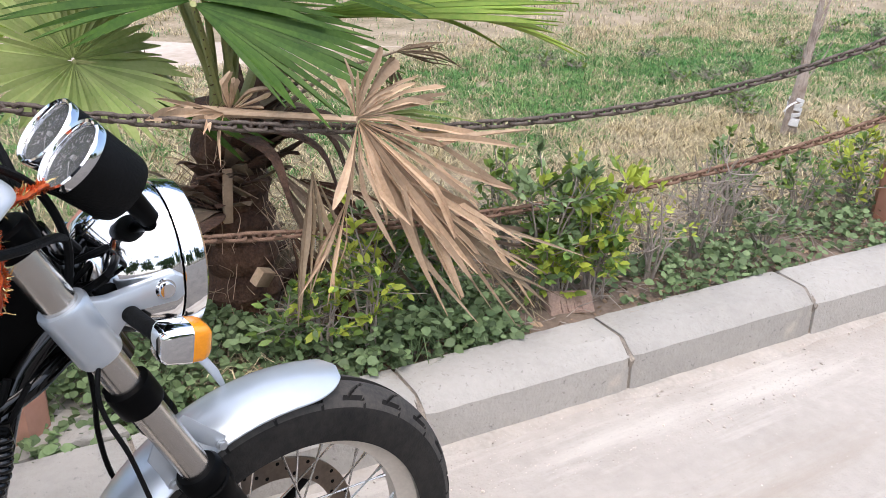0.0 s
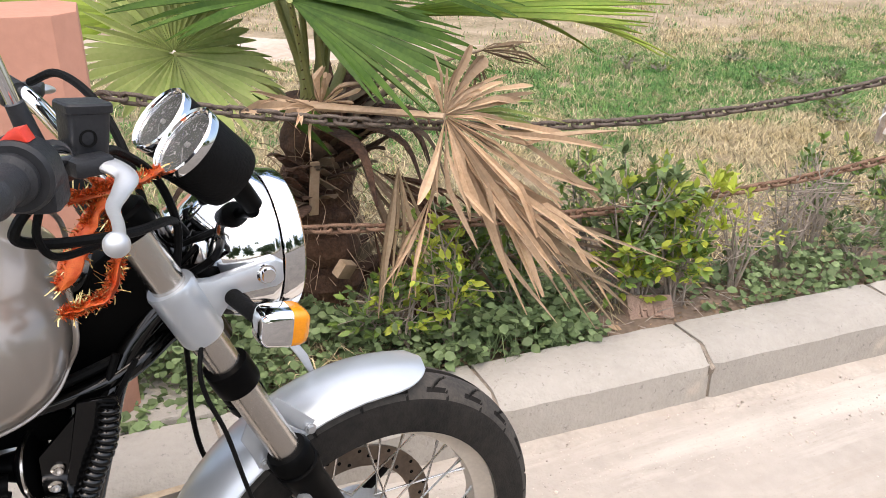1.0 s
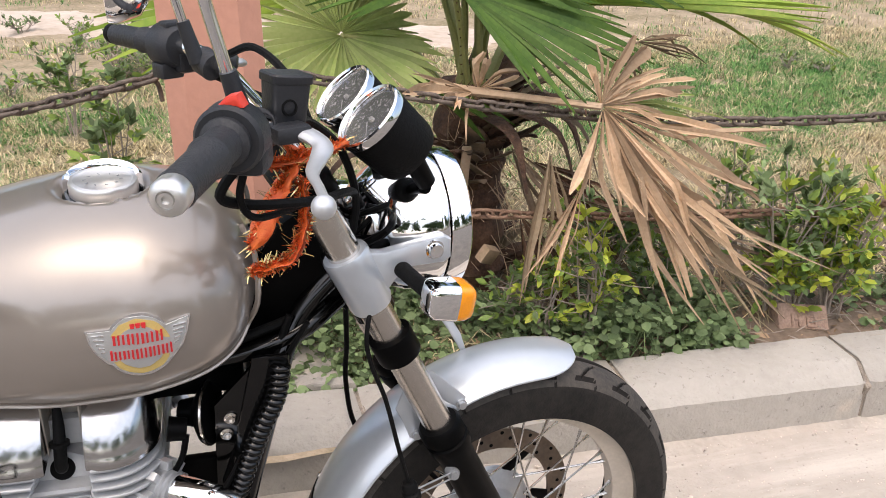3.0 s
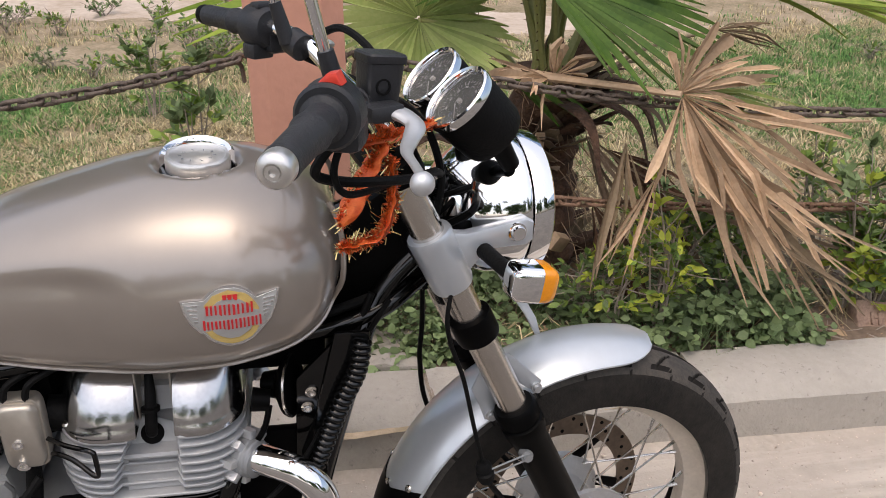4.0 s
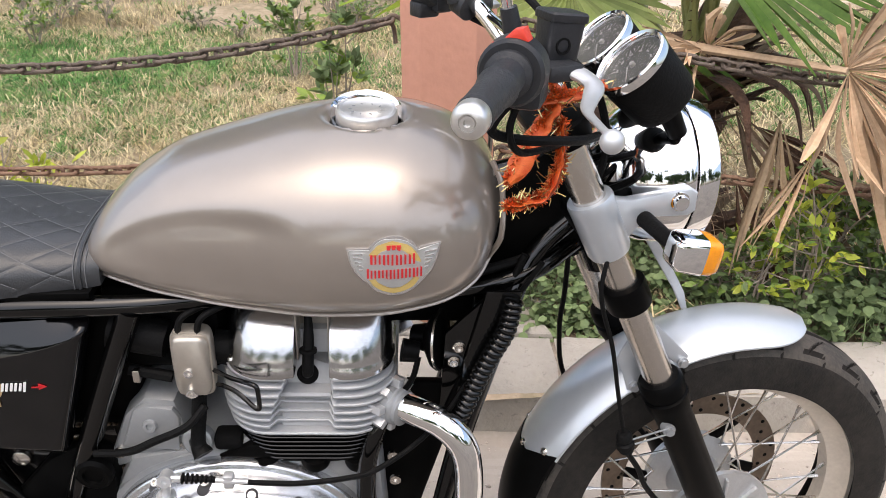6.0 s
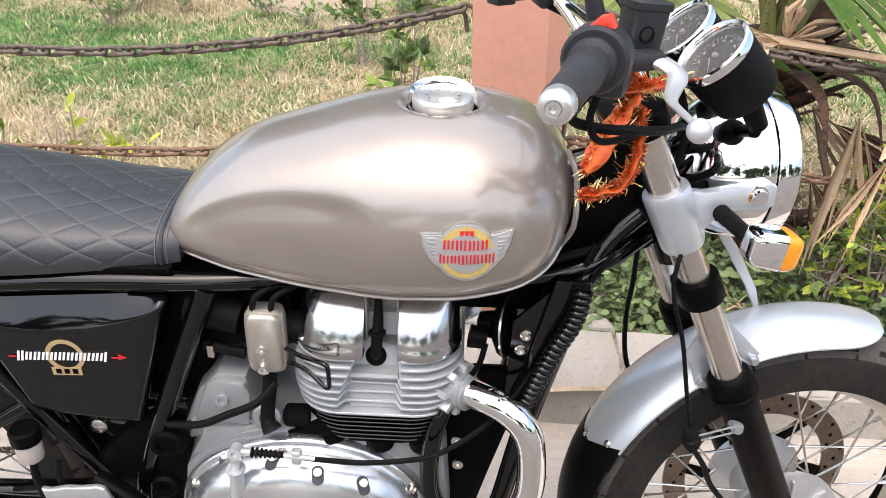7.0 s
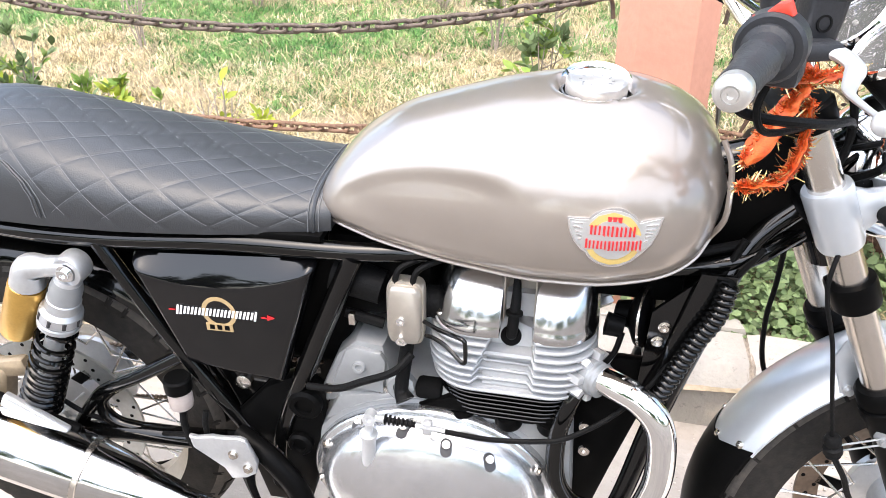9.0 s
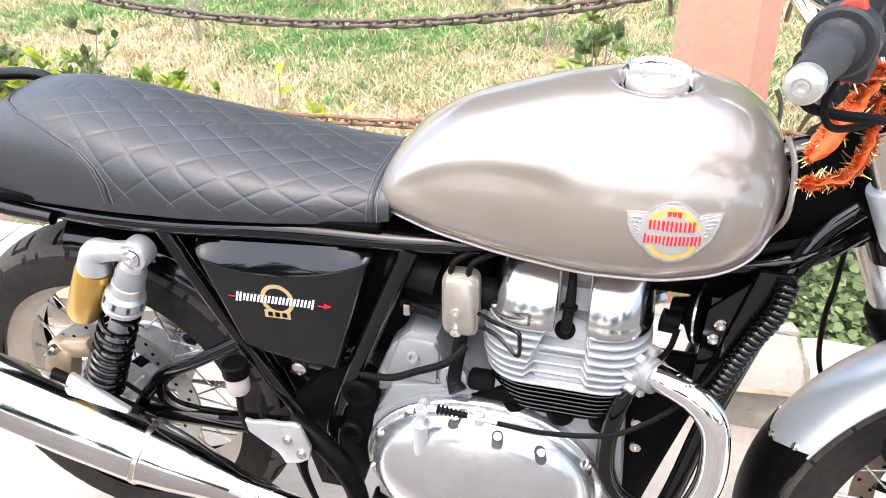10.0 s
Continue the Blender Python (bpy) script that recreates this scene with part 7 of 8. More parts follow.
# folded plate and plug between the covers
bm = bm_new()
box(bm, (0.789, -0.072, 0.705), (0.040, 0.003, 0.085), 0.001)
for xs in (0.7685, 0.8095):
    box(bm, (xs, -0.090, 0.706), (0.0025, 0.038, 0.080), 0.001)
bpart("valley_plate", bm, M_THROTTLE, head, "dull bronze plate between the rocker covers")
bm = bm_new()
box(bm, (0.789, 0.0, 0.700), (0.05, 0.13, 0.085), 0.004)
bpart("rocker_valley", bm, M_CASE, head)
# filled black disc painting the shade of the plug well; nothing is hollowed
bm = bm_new()
lathe(bm, (0.7800, -0.092, 0.637), (0.0, -0.90, 0.35), [(0, 0), (0.0142, 0), (0.0142, 0.0155), (0.0130, 0.0162), (0.0, 0.0162)], 26)
bpart("plug_well_shade", bm, M_HOLE_SHADE, head)
bm = bm_new()
tube(bm, [(0.7800, -0.100, 0.644), (0.7815, -0.116, 0.653), (0.783, -0.112, 0.680), (0.784, -0.104, 0.705), (0.782, -0.090, 0.735), (0.776, -0.075, 0.765)], [0.0065, 0.0075, 0.0075, 0.0065, 0.0042, 0.0042], 14)
lathe(bm, (0.783, -0.1115, 0.681), (0.02, 0.2, 1), [(0.006, 0), (0.0115, 0.001), (0.0115, 0.005), (0.006, 0.006)], 16)
bpart("plug_cap", bm, M_RUBBER, head)
bm = bm_new()
tube(bm, [(0.663, -0.122, 0.660), (0.690, -0.150, 0.670), (0.720, -0.176, 0.681), (0.7275, -0.180, 0.680), (0.7295, -0.181, 0.674), (0.7300, -0.181, 0.652), (0.7285, -0.181, 0.646), (0.722, -0.177, 0.646), (0.700, -0.158, 0.652), (0.680, -0.142, 0.650), (0.668, -0.13, 0.643)], 0.0030, 10)
bpart("wire_guard", bm, M_BLACK, head)
for x, y, z in ((0.686, -0.106, 0.668),):
    bm = bm_new()
    lathe(bm, (x, y, z - 0.008), (-0.2, -0.3, 1), [(0, 0), (0.006, 0), (0.006, 0.012), (0.0035, 0.014), (0, 0.014)], 14)
    bpart("head_stud", bm, M_STEEL, head)

# clutch cover
cover_c, cover_rx, cover_rz = (0.676, 0.371), 0.184, 0.139
COVER = ((1.0, -0.10), (1.0, -0.126), (0.992, -0.131), (0.972, -0.1335), (0.945, -0.1345), (0.930, -0.1370), (0.915, -0.1430), (0.885, -0.1535), (0.850, -0.1625), (0.815, -0.1690), (0.775, -0.1735), (0.735, -0.1772), (0.69, -0.1800), (0.62, -0.1842), (0.50, -0.1905), (0.36, -0.1940), (0.20, -0.1962), (0.05, -0.1970))


def cover_ring(s, y):
    return [(cover_c[0] + s * cover_rx * math.cos(a), y, cover_c[1] + s * cover_rz * math.sin(a)) for a in (2 * math.pi * k / 96 for k in range(96))]


def cover_at(x, z):
    """The place on the clutch cover's skin at x and z, and its normal."""
    def skin_y(u, w):
        s = math.hypot((u - cover_c[0]) / cover_rx, (w - cover_c[1]) / cover_rz)
        return float(np.interp(s, [q[0] for q in COVER[::-1]], [q[1] for q in COVER[::-1]]))
    e = 0.006
    n = Vector((-(skin_y(x + e, z) - skin_y(x - e, z)) / (2 * e), 1.0, -(skin_y(x, z + e) - skin_y(x, z - e)) / (2 * e)))
    return Vector((x, skin_y(x, z), z)), -n.normalized()


bm = bm_new()
skin(bm, [cover_ring(s, y) for s, y in COVER])
bmesh.ops.recalc_face_normals(bm, faces=bm.faces)
ring = [cover_ring(s, y) for s, y in ((1.07, -0.09), (1.07, -0.110), (1.05, -0.116), (0.98, -0.117))]
flange = bm_new()
skin(flange, ring)
bpart("cover_flange", flange, M_CASE, engine, sharp=50)
cover = bpart("clutch_cover", bm, M_BRUSHED, engine, "polished clutch cover with recessed bolts", 50)
for x, z in ((0.5675, 0.473), (0.6400, 0.4905), (0.7045, 0.4825), (0.7660, 0.4645), (0.8320, 0.4270), (0.5165, 0.418), (0.5075, 0.350), (0.535, 0.290), (0.600, 0.255), (0.69, 0.248), (0.775, 0.270), (0.83, 0.325)):
    p, n = cover_at(x, z)
    s_, u_ = ring_frame(n)
    m = Matrix((s_, u_, n)).transposed().to_4x4()
    m.translation = p
    # dark pad barely proud of the cover, coloured like the shade in a bolt recess
    bm = bm_new()
    prism(bm, [(0.0085 * math.cos(b), 0.0085 * math.sin(b) + (0.004 if math.sin(b) > 0 else -0.006)) for b in (2 * math.pi * k / 20 for k in range(20))], -0.004, 0.0006, 0.0004, "xyz", 1)
    bmesh.ops.transform(bm, matrix=m, verts=bm.verts)
    pocket = bpart("bolt_pocket_shade", bm, M_POCKET, cover)
    bm = bm_new()
    lathe(bm, p + u_ * 0.003, n, [(0, 0), (0.0064, 0), (0.0064, 0.0055), (0.0056, 0.0065), (0.0034, 0.0065), (0.0032, 0.003), (0, 0.003)], 16)
    bpart("bolt", bm, M_STEEL, pocket)
bm = bm_new()
for k in range(10):
    box(bm, (0.575 + 0.021 * k, -0.1915, 0.31), (0.015, 0.004, 0.018))
bpart("cover_marking", bm, M_CASE, cover)
# clutch arm and cable
bm = bm_new()
rod(bm, (0.592, -0.172, 0.435), (0.596, -0.180, 0.500), 0.0105, 0.0095, 18)
rod(bm, (0.596, -0.180, 0.500), (0.600, -0.182, 0.526), 0.006, seg=12)
lathe(bm, (0.596, -0.180, 0.494), (0.06, -0.06, 1), [(0.0095, 0), (0.013, 0.0), (0.013, 0.005), (0.0095, 0.005)], 18)
lathe(bm, (0.600, -0.182, 0.531), (0, -1, 0.2), [(0, -0.009), (0.009, -0.009), (0.009, 0.009), (0.004, 0.009), (0.004, 0.005), (0, 0.005)], 18)
rod(bm, (0.600, -0.182, 0.531), (0.620, -0.182, 0.531), 0.005, seg=10)
arm = bpart("clutch_arm", bm, M_LEVER, engine, "silver clutch release arm")
bm = bm_new()
lathe(bm, (0.620, -0.182, 0.531), (1, 0, -0.05), [(0.003, 0)] + [p for k in range(7) for p in ((0.004, 0.006 * k), (0.0078 - 0.0004 * k, 0.006 * k + 0.001), (0.0078 - 0.0004 * k, 0.006 * k + 0.003), (0.004, 0.006 * k + 0.004))] + [(0.003, 0.044)], 12)
bpart("cable_boot", bm, M_RUBBER, arm)
bm = bm_new()
box(bm, (0.680, -0.178, 0.524), (0.014, 0.014, 0.022), 0.003)
rod(bm, (0.664, -0.182, 0.528), (0.705, -0.181, 0.524), 0.0042, seg=10)
bpart("cable_stop", bm, M_LEVER, arm)
bm = bm_new()
tube(bm, [(0.66, -0.182, 0.528), (0.72, -0.181, 0.522), (0.77, -0.176, 0.516), (0.83, -0.167, 0.516), (0.87, -0.160, 0.524), (0.93, -0.130, 0.551), (0.98, -0.10, 0.60), (1.02, -0.08, 0.69), (1.08, -0.08, 0.80)], 0.0037, 8)
bpart("clutch_cable", bm, M_RUBBER, engine)

# throttle bodies, intake and hoses
for side in (-1, 1):
    bm = bm_new()
    rings = []
    for t, w, h in ((-0.104, 0.050, 0.098), (-0.122, 0.052, 0.100), (-0.1245, 0.050, 0.098), (-0.1245, 0.046, 0.092), (-0.131, 0.044, 0.090), (-0.1345, 0.038, 0.084)):
        rings.append([(0.638 + 0.5 * w * math.copysign(abs(math.cos(b)) ** 0.35, math.cos(b)), -side * t, 0.671 + 0.5 * h * math.copysign(abs(math.sin(b)) ** 0.35, math.sin(b))) for b in (2 * math.pi * q / 32 for q in range(32))])
    skin(bm, rings)
    bmesh.ops.recalc_face_normals(bm, faces=bm.faces)
    tb = bpart("throttle_cover", bm, M_THROTTLE, label="dull bronze-grey throttle body cover", sharp=50)
    for z in (0.664, 0.632):
        bm = bm_new()
        lathe(bm, (0.634, side * 0.132, z), (0, side, 0), [(0, 0), (0.009, 0), (0.009, 0.002), (0.006, 0.002), (0.006, 0.005), (0.003, 0.005), (0.003, 0.002), (0, 0.002)], 18)
        bpart("bolt", bm, M_CHROME, tb)
    bm = bm_new()
    rod(bm, (0.53, side * 0.085, 0.70), (0.60, side * 0.09, 0.685), 0.028, 0.024, 22)
    bpart("intake_rubber", bm, M_RUBBER, tb)
    bm = bm_new()
    rod(bm, (0.655, side * 0.085, 0.672), (0.70, side * 0.08, 0.66), 0.022, 0.024, 22)
    bpart("intake_rubber", bm, M_RUBBER, tb)
    for k, x in enumerate((0.624, 0.648)):
        bm = bm_new()
        tube(bm, [(x, side * 0.118, 0.708), (x + 0.002, side * 0.122, 0.728), (x + 0.012, side * 0.117, 0.742), (x + 0.05, side * 0.095, 0.752)], 0.0042, 8)
        bpart("hose", bm, M_RUBBER, tb)
    bm = bm_new()
    tube(bm, [(0.640, side * 0.115, 0.63), (0.636, side * 0.12, 0.59), (0.632, side * 0.13, 0.545), (0.64, side * 0.14, 0.532)], [0.009, 0.010, 0.010, 0.014], 12)
    tube(bm, [(0.648, side * 0.13, 0.608), (0.625, side * 0.145, 0.585), (0.58, side * 0.145, 0.56), (0.54, side * 0.138, 0.535), (0.49, side * 0.125, 0.52)], 0.0055, 8)
    bpart("hose", bm, M_RUBBER, tb)
    bm = bm_new()
    rod(bm, (0.545, side * 0.095, 0.640), (0.60, side * 0.095, 0.628), 0.008, seg=10)
    bpart("hose", bm, M_RUBBER, tb)
    bm = bm_new()
    box(bm, (0.556, side * 0.100, 0.635), (0.010, 0.012, 0.020), 0.002)
    bpart("hose_clip", bm, M_STEEL, tb)

# plain black blocks added inside the frame so that its gaps stay dark
bm = bm_new()
box(bm, (0.590, 0, 0.690), (0.15, 0.15, 0.13), 0.012)
bpart("intake_gap_fill", bm, M_SATIN, label="plain black block added to keep the gap behind the throttle bodies dark")
bm = bm_new()
box(bm, (0.935, 0, 0.725), (0.13, 0.09, 0.085), 0.008)
bpart("front_gap_fill", bm, M_SATIN)
bm = bm_new()
box(bm, (0.395, 0, 0.625), (0.30, 0.15, 0.20), 0.012)
bpart("panel_gap_fill", bm, M_SATIN, label="plain black block added to keep the gap behind the side panels dark")
# exhaust: header pipes, collars and silencers
for side in (-1, 1):
    bm = bm_new()
    tube(bm, [(0.872, side * 0.096, 0.601), (0.893, side * 0.113, 0.600), (0.921, side * 0.133, 0.603), (0.957, side * 0.148, 0.594), (0.984, side * 0.158, 0.566), (0.994, side * 0.163, 0.516), (0.992, side * 0.167, 0.460), (0.970, side * 0.171, 0.395), (0.92, side * 0.174, 0.330), (0.82, side * 0.179, 0.278), (0.66, side * 0.185, 0.252), (0.45, side * 0.188, 0.265), (0.30, side * 0.19, 0.30)], 0.0196, 28, 8)
    ex = bpart("exhaust_header", bm, M_CHROME, label="polished chrome exhaust header pipe", sharp=60)
    d = Vector((0.76, side * 0.62, 0.02)).normalized()
    cc = Vector((0.891, side * 0.112, 0.599))
    bm = bm_new()
    lathe(bm, cc, d, [(0.018, -0.022), (0.024, -0.022), (0.026, -0.012), (0.027, 0.008), (0.0255, 0.010), (0.0255, 0.015), (0.0235, 0.017), (0.0235, 0.022), (0.019, 0.023)], 30)
    col = bpart("exhaust_collar", bm, M_CASE, ex)
    s_, u_ = ring_frame(d)
    for k in range(8):
        a = 2 * math.pi * (k + 0.35) / 8
        n = math.cos(a) * s_ + math.sin(a) * u_
        bm = bm_new()
        prism(bm, [(-0.0058, -0.004), (0.0058, -0.004), (0.0050, 0.0130), (-0.0050, 0.0130)], -0.016, 0.009, 0.0016, "xyz")
        bmesh.ops.transform(bm, matrix=Matrix.Translation(cc + n * 0.024) @ Matrix((n.cross(d), n, d)).transposed().to_4x4(), verts=bm.verts)
        bpart("collar_fin", bm, M_LEVER, col)
    bm = bm_new()
    muf = Vector((0.33, side * 0.188, 0.283))
    md = Vector((-0.48, side * 0.01, 0.152)).normalized()
    lathe(bm, muf, md, [(0.0205, -0.02), (0.024, -0.02), (0.026, 0.0), (0.028, 0.045), (0.0285, 0.05), (0.030, 0.05), (0.047, 0.145), (0.052, 0.19), (0.0535, 0.196), (0.0535, 0.206), (0.0545, 0.21), (0.0565, 0.32), (0.056, 0.44), (0.050, 0.56), (0.043, 0.64), (0.040, 0.645), (0.034, 0.64), (0.03, 0.60)], 48)
    mu = bpart("silencer", bm, M_MUFFLER, label="long chrome tapered silencer", sharp=50)
    bm = bm_new()
    lathe(bm, muf, md, [(0.054, 0.195), (0.0560, 0.196), (0.0560, 0.204), (0.054, 0.206)], 48)
    bpart("silencer_band", bm, M_STEEL, mu)
    bm = bm_new()
    q = muf + md * 0.30
    box(bm, q + Vector((0, -side * 0.03, 0.05)), (0.16, 0.012, 0.02), 0.004, (0, 19, 0))
    bpart("silencer_bracket", bm, M_SATIN, mu)

# footrest bracket and rear brake parts
bm = bm_new()
prism(bm, [(0.314, 0.436), (0.326, 0.434), (0.350, 0.441), (0.370, 0.441), (0.394, 0.445), (0.404, 0.441), (0.419, 0.400), (0.414, 0.377), (0.398, 0.366), (0.374, 0.360), (0.364, 0.380), (0.340, 0.398), (0.318, 0.414)], -0.178, -0.168, 0.003)
fb = bpart("foot_bracket", bm, M_ALLOY, label="cast alloy footrest bracket")
for x, z in ((0.383, 0.413), (0.4035, 0.388)):
    bm = bm_new()
    lathe(bm, (x, -0.178, z), (0, -1, 0), [(0, 0), (0.008, 0), (0.008, 0.002), (0.0055, 0.002), (0.0055, 0.006), (0, 0.006)], 16)
    bpart("bolt", bm, M_STEEL, fb)
bm = bm_new()
tube(bm, [(0.395, -0.165, 0.372), (0.40, -0.17, 0.34), (0.415, -0.175, 0.30), (0.43, -0.18, 0.27)], [0.012, 0.007, 0.005, 0.005], 10)
bpart("brake_rod", bm, M_SATIN, fb)
bm = bm_new()
tube(bm, [(0.37, -0.13, 0.41), (0.43, -0.15, 0.385), (0.475, -0.16, 0.33), (0.49, -0.165, 0.27), (0.50, -0.18, 0.24)], 0.017, 12)
bpart("foot_hanger", bm, M_SATIN)
bm = bm_new()
lathe(bm, (0.296, -0.150, 0.470), (0, 0, 1), [(0, 0), (0.017, 0), (0.018, 0.004), (0.018, 0.030), (0.017, 0.032), (0, 0.032)], 24)
rr = bpart("rear_reservoir", bm, M_CUP, label="translucent brake fluid cup with black lid")
bm = bm_new()
lathe(bm, (0.296, -0.150, 0.502), (0, 0, 1), [(0, 0), (0.0205, 0), (0.021, 0.004), (0.021, 0.020), (0.018, 0.023), (0, 0.023)], 24)
bpart("reservoir_lid", bm, M_SATIN, rr)
bm = bm_new()
tube(bm, [(0.296, -0.15, 0.462), (0.295, -0.152, 0.43), (0.305, -0.158, 0.405), (0.32, -0.16, 0.39)], 0.0058, 10)
tube(bm, [(0.335, -0.16, 0.43), (0.338, -0.165, 0.455), (0.340, -0.16, 0.475)], 0.0045, 10)
bpart("brake_hose", bm, M_RUBBER, rr)

# swingarm, rear caliper, shock absorbers
for side in (-1, 1):
    bm = bm_new()
    tube(bm, [(-0.03, side * 0.105, 0.322), (0.06, side * 0.108, 0.335), (0.16, side * 0.110, 0.355), (0.28, side * 0.108, 0.36), (0.43, side * 0.10, 0.37)], 0.017, 14)
    tube(bm, [(0.080, side * 0.108, 0.362), (0.108, side * 0.108, 0.402), (0.138, side * 0.108, 0.436), (0.20, side * 0.108, 0.474), (0.26, side * 0.107, 0.513), (0.315, side * 0.105, 0.548)], 0.0115, 12)
    tube(bm, [(0.150, side * 0.108, 0.441), (0.129, side * 0.108, 0.418), (0.126, side * 0.108, 0.392), (0.146, side * 0.108, 0.370), (0.19, side * 0.109, 0.364)], 0.011, 12)
    sa = bpart("swingarm", bm, M_BLACK, label="gloss black tubular swingarm")
    bm = bm_new()
    box(bm, (0.02, side * 0.128, 0.355), (0.115, 0.020, 0.038), 0.005, (0, 24, 0))
    box(bm, (0.085, side * 0.128, 0.315), (0.04, 0.018, 0.03), 0.004, (0, 24, 0))
    bpart("axle_block", bm, M_ALLOY, sa)
    bm = bm_new()
    lathe(bm, (0.078, side * 0.128, 0.352), (0, side, 0), [(0, 0), (0.020, 0), (0.021, 0.014), (0.016, 0.020), (0.011, 0.020), (0.010, 0.022), (0, 0.022)], 26)
    bpart("shock_foot", bm, M_SATIN, sa)
    # shock absorber
    top, foot = Vector((0.160, side * 0.142, 0.690)), Vector((0.024, side * 0.142, 0.378))
    d = (foot - top).normalized()
    L_ = (foot - top).length
    bm = bm_new()
    lathe(bm, top, d, [(0, 0.02), (0.020, 0.022), (0.023, 0.035), (0.023, 0.075), (0.029, 0.080), (0.030, 0.098), (0.027, 0.104), (0.015, 0.108), (0.015, 0.25), (0.019, 0.26), (0.019, L_ - 0.03), (0.012, L_ - 0.005), (0, L_)], 32)
    sh = bpart("shock_absorber", bm, M_CASE, label="gas shock absorber with black spring and gold reservoir")
    bm = bm_new()
    lathe(bm, top, d, [(0, 0.012), (0.018, 0.016), (0.0215, 0.030), (0.0225, 0.056), (0.0245, 0.058), (0.0250, 0.074), (0.0305, 0.080), (0.0315, 0.092), (0.0295, 0.098), (0.0315, 0.101), (0.0310, 0.108), (0.018, 0.110)], 32)
    lathe(bm, top + Vector((0, side * -0.02, 0)), (0, side, 0), [(0, 0), (0.0225, 0), (0.0235, 0.004), (0.0235, 0.028), (0.0215, 0.032), (0.0145, 0.032), (0.014, 0.027), (0, 0.027)], 30)
    tube(bm, [top + Vector((0.0, 0, 0.006)), top + Vector((-0.035, 0, 0.0)), top + Vector((-0.066, 0, -0.006)), top + Vector((-0.077, 0, -0.035))], [0.015, 0.0155, 0.021, 0.0255], 20)
    tp = bpart("shock_head", bm, M_ALLOY, sh, "cast silver shock head")
    bm = bm_new()
    lathe(bm, top + Vector((0, side * 0.012, 0)), (0, side, 0), [(0, 0), (0.013, 0), (0.013, 0.003), (0.0085, 0.003), (0.0085, 0.009), (0.004, 0.009), (0.004, 0.005), (0, 0.005)], 22)
    bpart("bolt", bm, M_CHROME, tp)
    # raised dark rods that paint the shade of the collar's slots
    bm = bm_new()
    s_, u_ = ring_frame(d)
    for k in range(9):
        w = math.cos(2 * math.pi * k / 9) * s_ + math.sin(2 * math.pi * k / 9) * u_
        rod(bm, top + d * 0.082 + w * 0.0295, top + d * 0.093 + w * 0.0295, 0.0034, seg=8)
    bpart("collar_slot_shade", bm, M_POCKET, tp, "dark rods drawn for the shade in the preload collar's slots")
    bm = bm_new()
    lathe(bm, top + Vector((-0.077, 0, -0.035)), (-0.46, 0, -1), [(0, 0), (0.0265, 0), (0.0268, 0.004), (0.0268, 0.092), (0.024, 0.099), (0, 0.100)], 34)
    bpart("gas_reservoir", bm, M_GOLD, sh, "gold anodised gas reservoir")
    bm = bm_new()
    s_, u_ = ring_frame(d)
    turns = 11
    tube(bm, [top + d * (0.112 + 0.19 * (k / (turns * 10)) ** 0.72) + (0.0265 + 0.004 * k / (turns * 10)) * (math.cos(2 * math.pi * k / 10) * s_ + math.sin(2 * math.pi * k / 10) * u_) for k in range(turns * 10 + 1)], 0.0043, 8, 2)
    bpart("spring", bm, M_BLACK, sh, "black coil spring")
bm = bm_new()
box(bm, (-0.050, -0.112, 0.430), (0.050, 0.036, 0.085), 0.010, (0, 16, 0))
box(bm, (-0.010, -0.116, 0.468), (0.06, 0.022, 0.034), 0.008, (0, -14, 0))
cal = bpart("rear_caliper", bm, M_CALIPER, label="small bronze rear brake caliper")
bm = bm_new()
box(bm, (0.058, -0.176, 0.428), (0.112, 0.014, 0.026), 0.004, (0, 30, 0))
lathe(bm, (0.100, -0.176, 0.400), (0, -1, 0), [(0, 0), (0.012, 0), (0.012, 0.008), (0.007, 0.009), (0.007, 0.013), (0, 0.013)], 18)
bpart("caliper_bracket", bm, M_ALLOY, cal, "silver caliper bracket")
bm = bm_new()
lathe(bm, (-0.045, -0.130, 0.470), (0, -1, 0), [(0, 0), (0.009, 0), (0.009, 0.008), (0.005, 0.008), (0.005, 0.014), (0, 0.014)], 16)
bpart("bolt", bm, M_STEEL, cal)
bm = bm_new()
tube(bm, [(0.0, -0.13, 0.43), (0.05, -0.12, 0.42), (0.10, -0.115, 0.385), (0.2, -0.11, 0.36), (0.29, -0.14, 0.40)], 0.004, 8)
bpart("brake_hose", bm, M_RUBBER, cal)
bm = bm_new()
for k in range(44):
    box(bm, (0.02 + 0.0158 * 0.62 * k, 0.06, 0.385 + 0.0006 * k), (0.0085, 0.008, 0.0075), 0.002, (0, 0, 0), 1)
    box(bm, (0.02 + 0.0158 * 0.62 * k, 0.06, 0.262 + 0.0012 * k), (0.0085, 0.008, 0.0075), 0.002, (0, 0, 0), 1)
tagged(bpart("drive_chain", bm, M_DISC), "greasy drive chain", kind="stuff")

# rear fender under the seat, tail loop
bm = bm_new()
rings = []
for i in range(30):
    a = radians(10 + 88 * i / 29)
    ring = []
    for s, sh in ((1, 0.0), (-1, 0.004)):
        for j in range(13):
            k = s * (-1 + 2 * j / 12)
            r = 0.352 - sh - 0.040 * abs(k) ** 3
            ring.append((0.02 + r * math.cos(a), 0.076 * math.copysign(abs(k) ** 0.8, k), 0.325 + r * math.sin(a)))
    rings.append(ring)
skin(bm, rings)
bmesh.ops.recalc_face_normals(bm, faces=bm.faces)
bpart("rear_fender", bm, M_BLACK, label="black rear mudguard", sharp=50)
bm = bm_new()
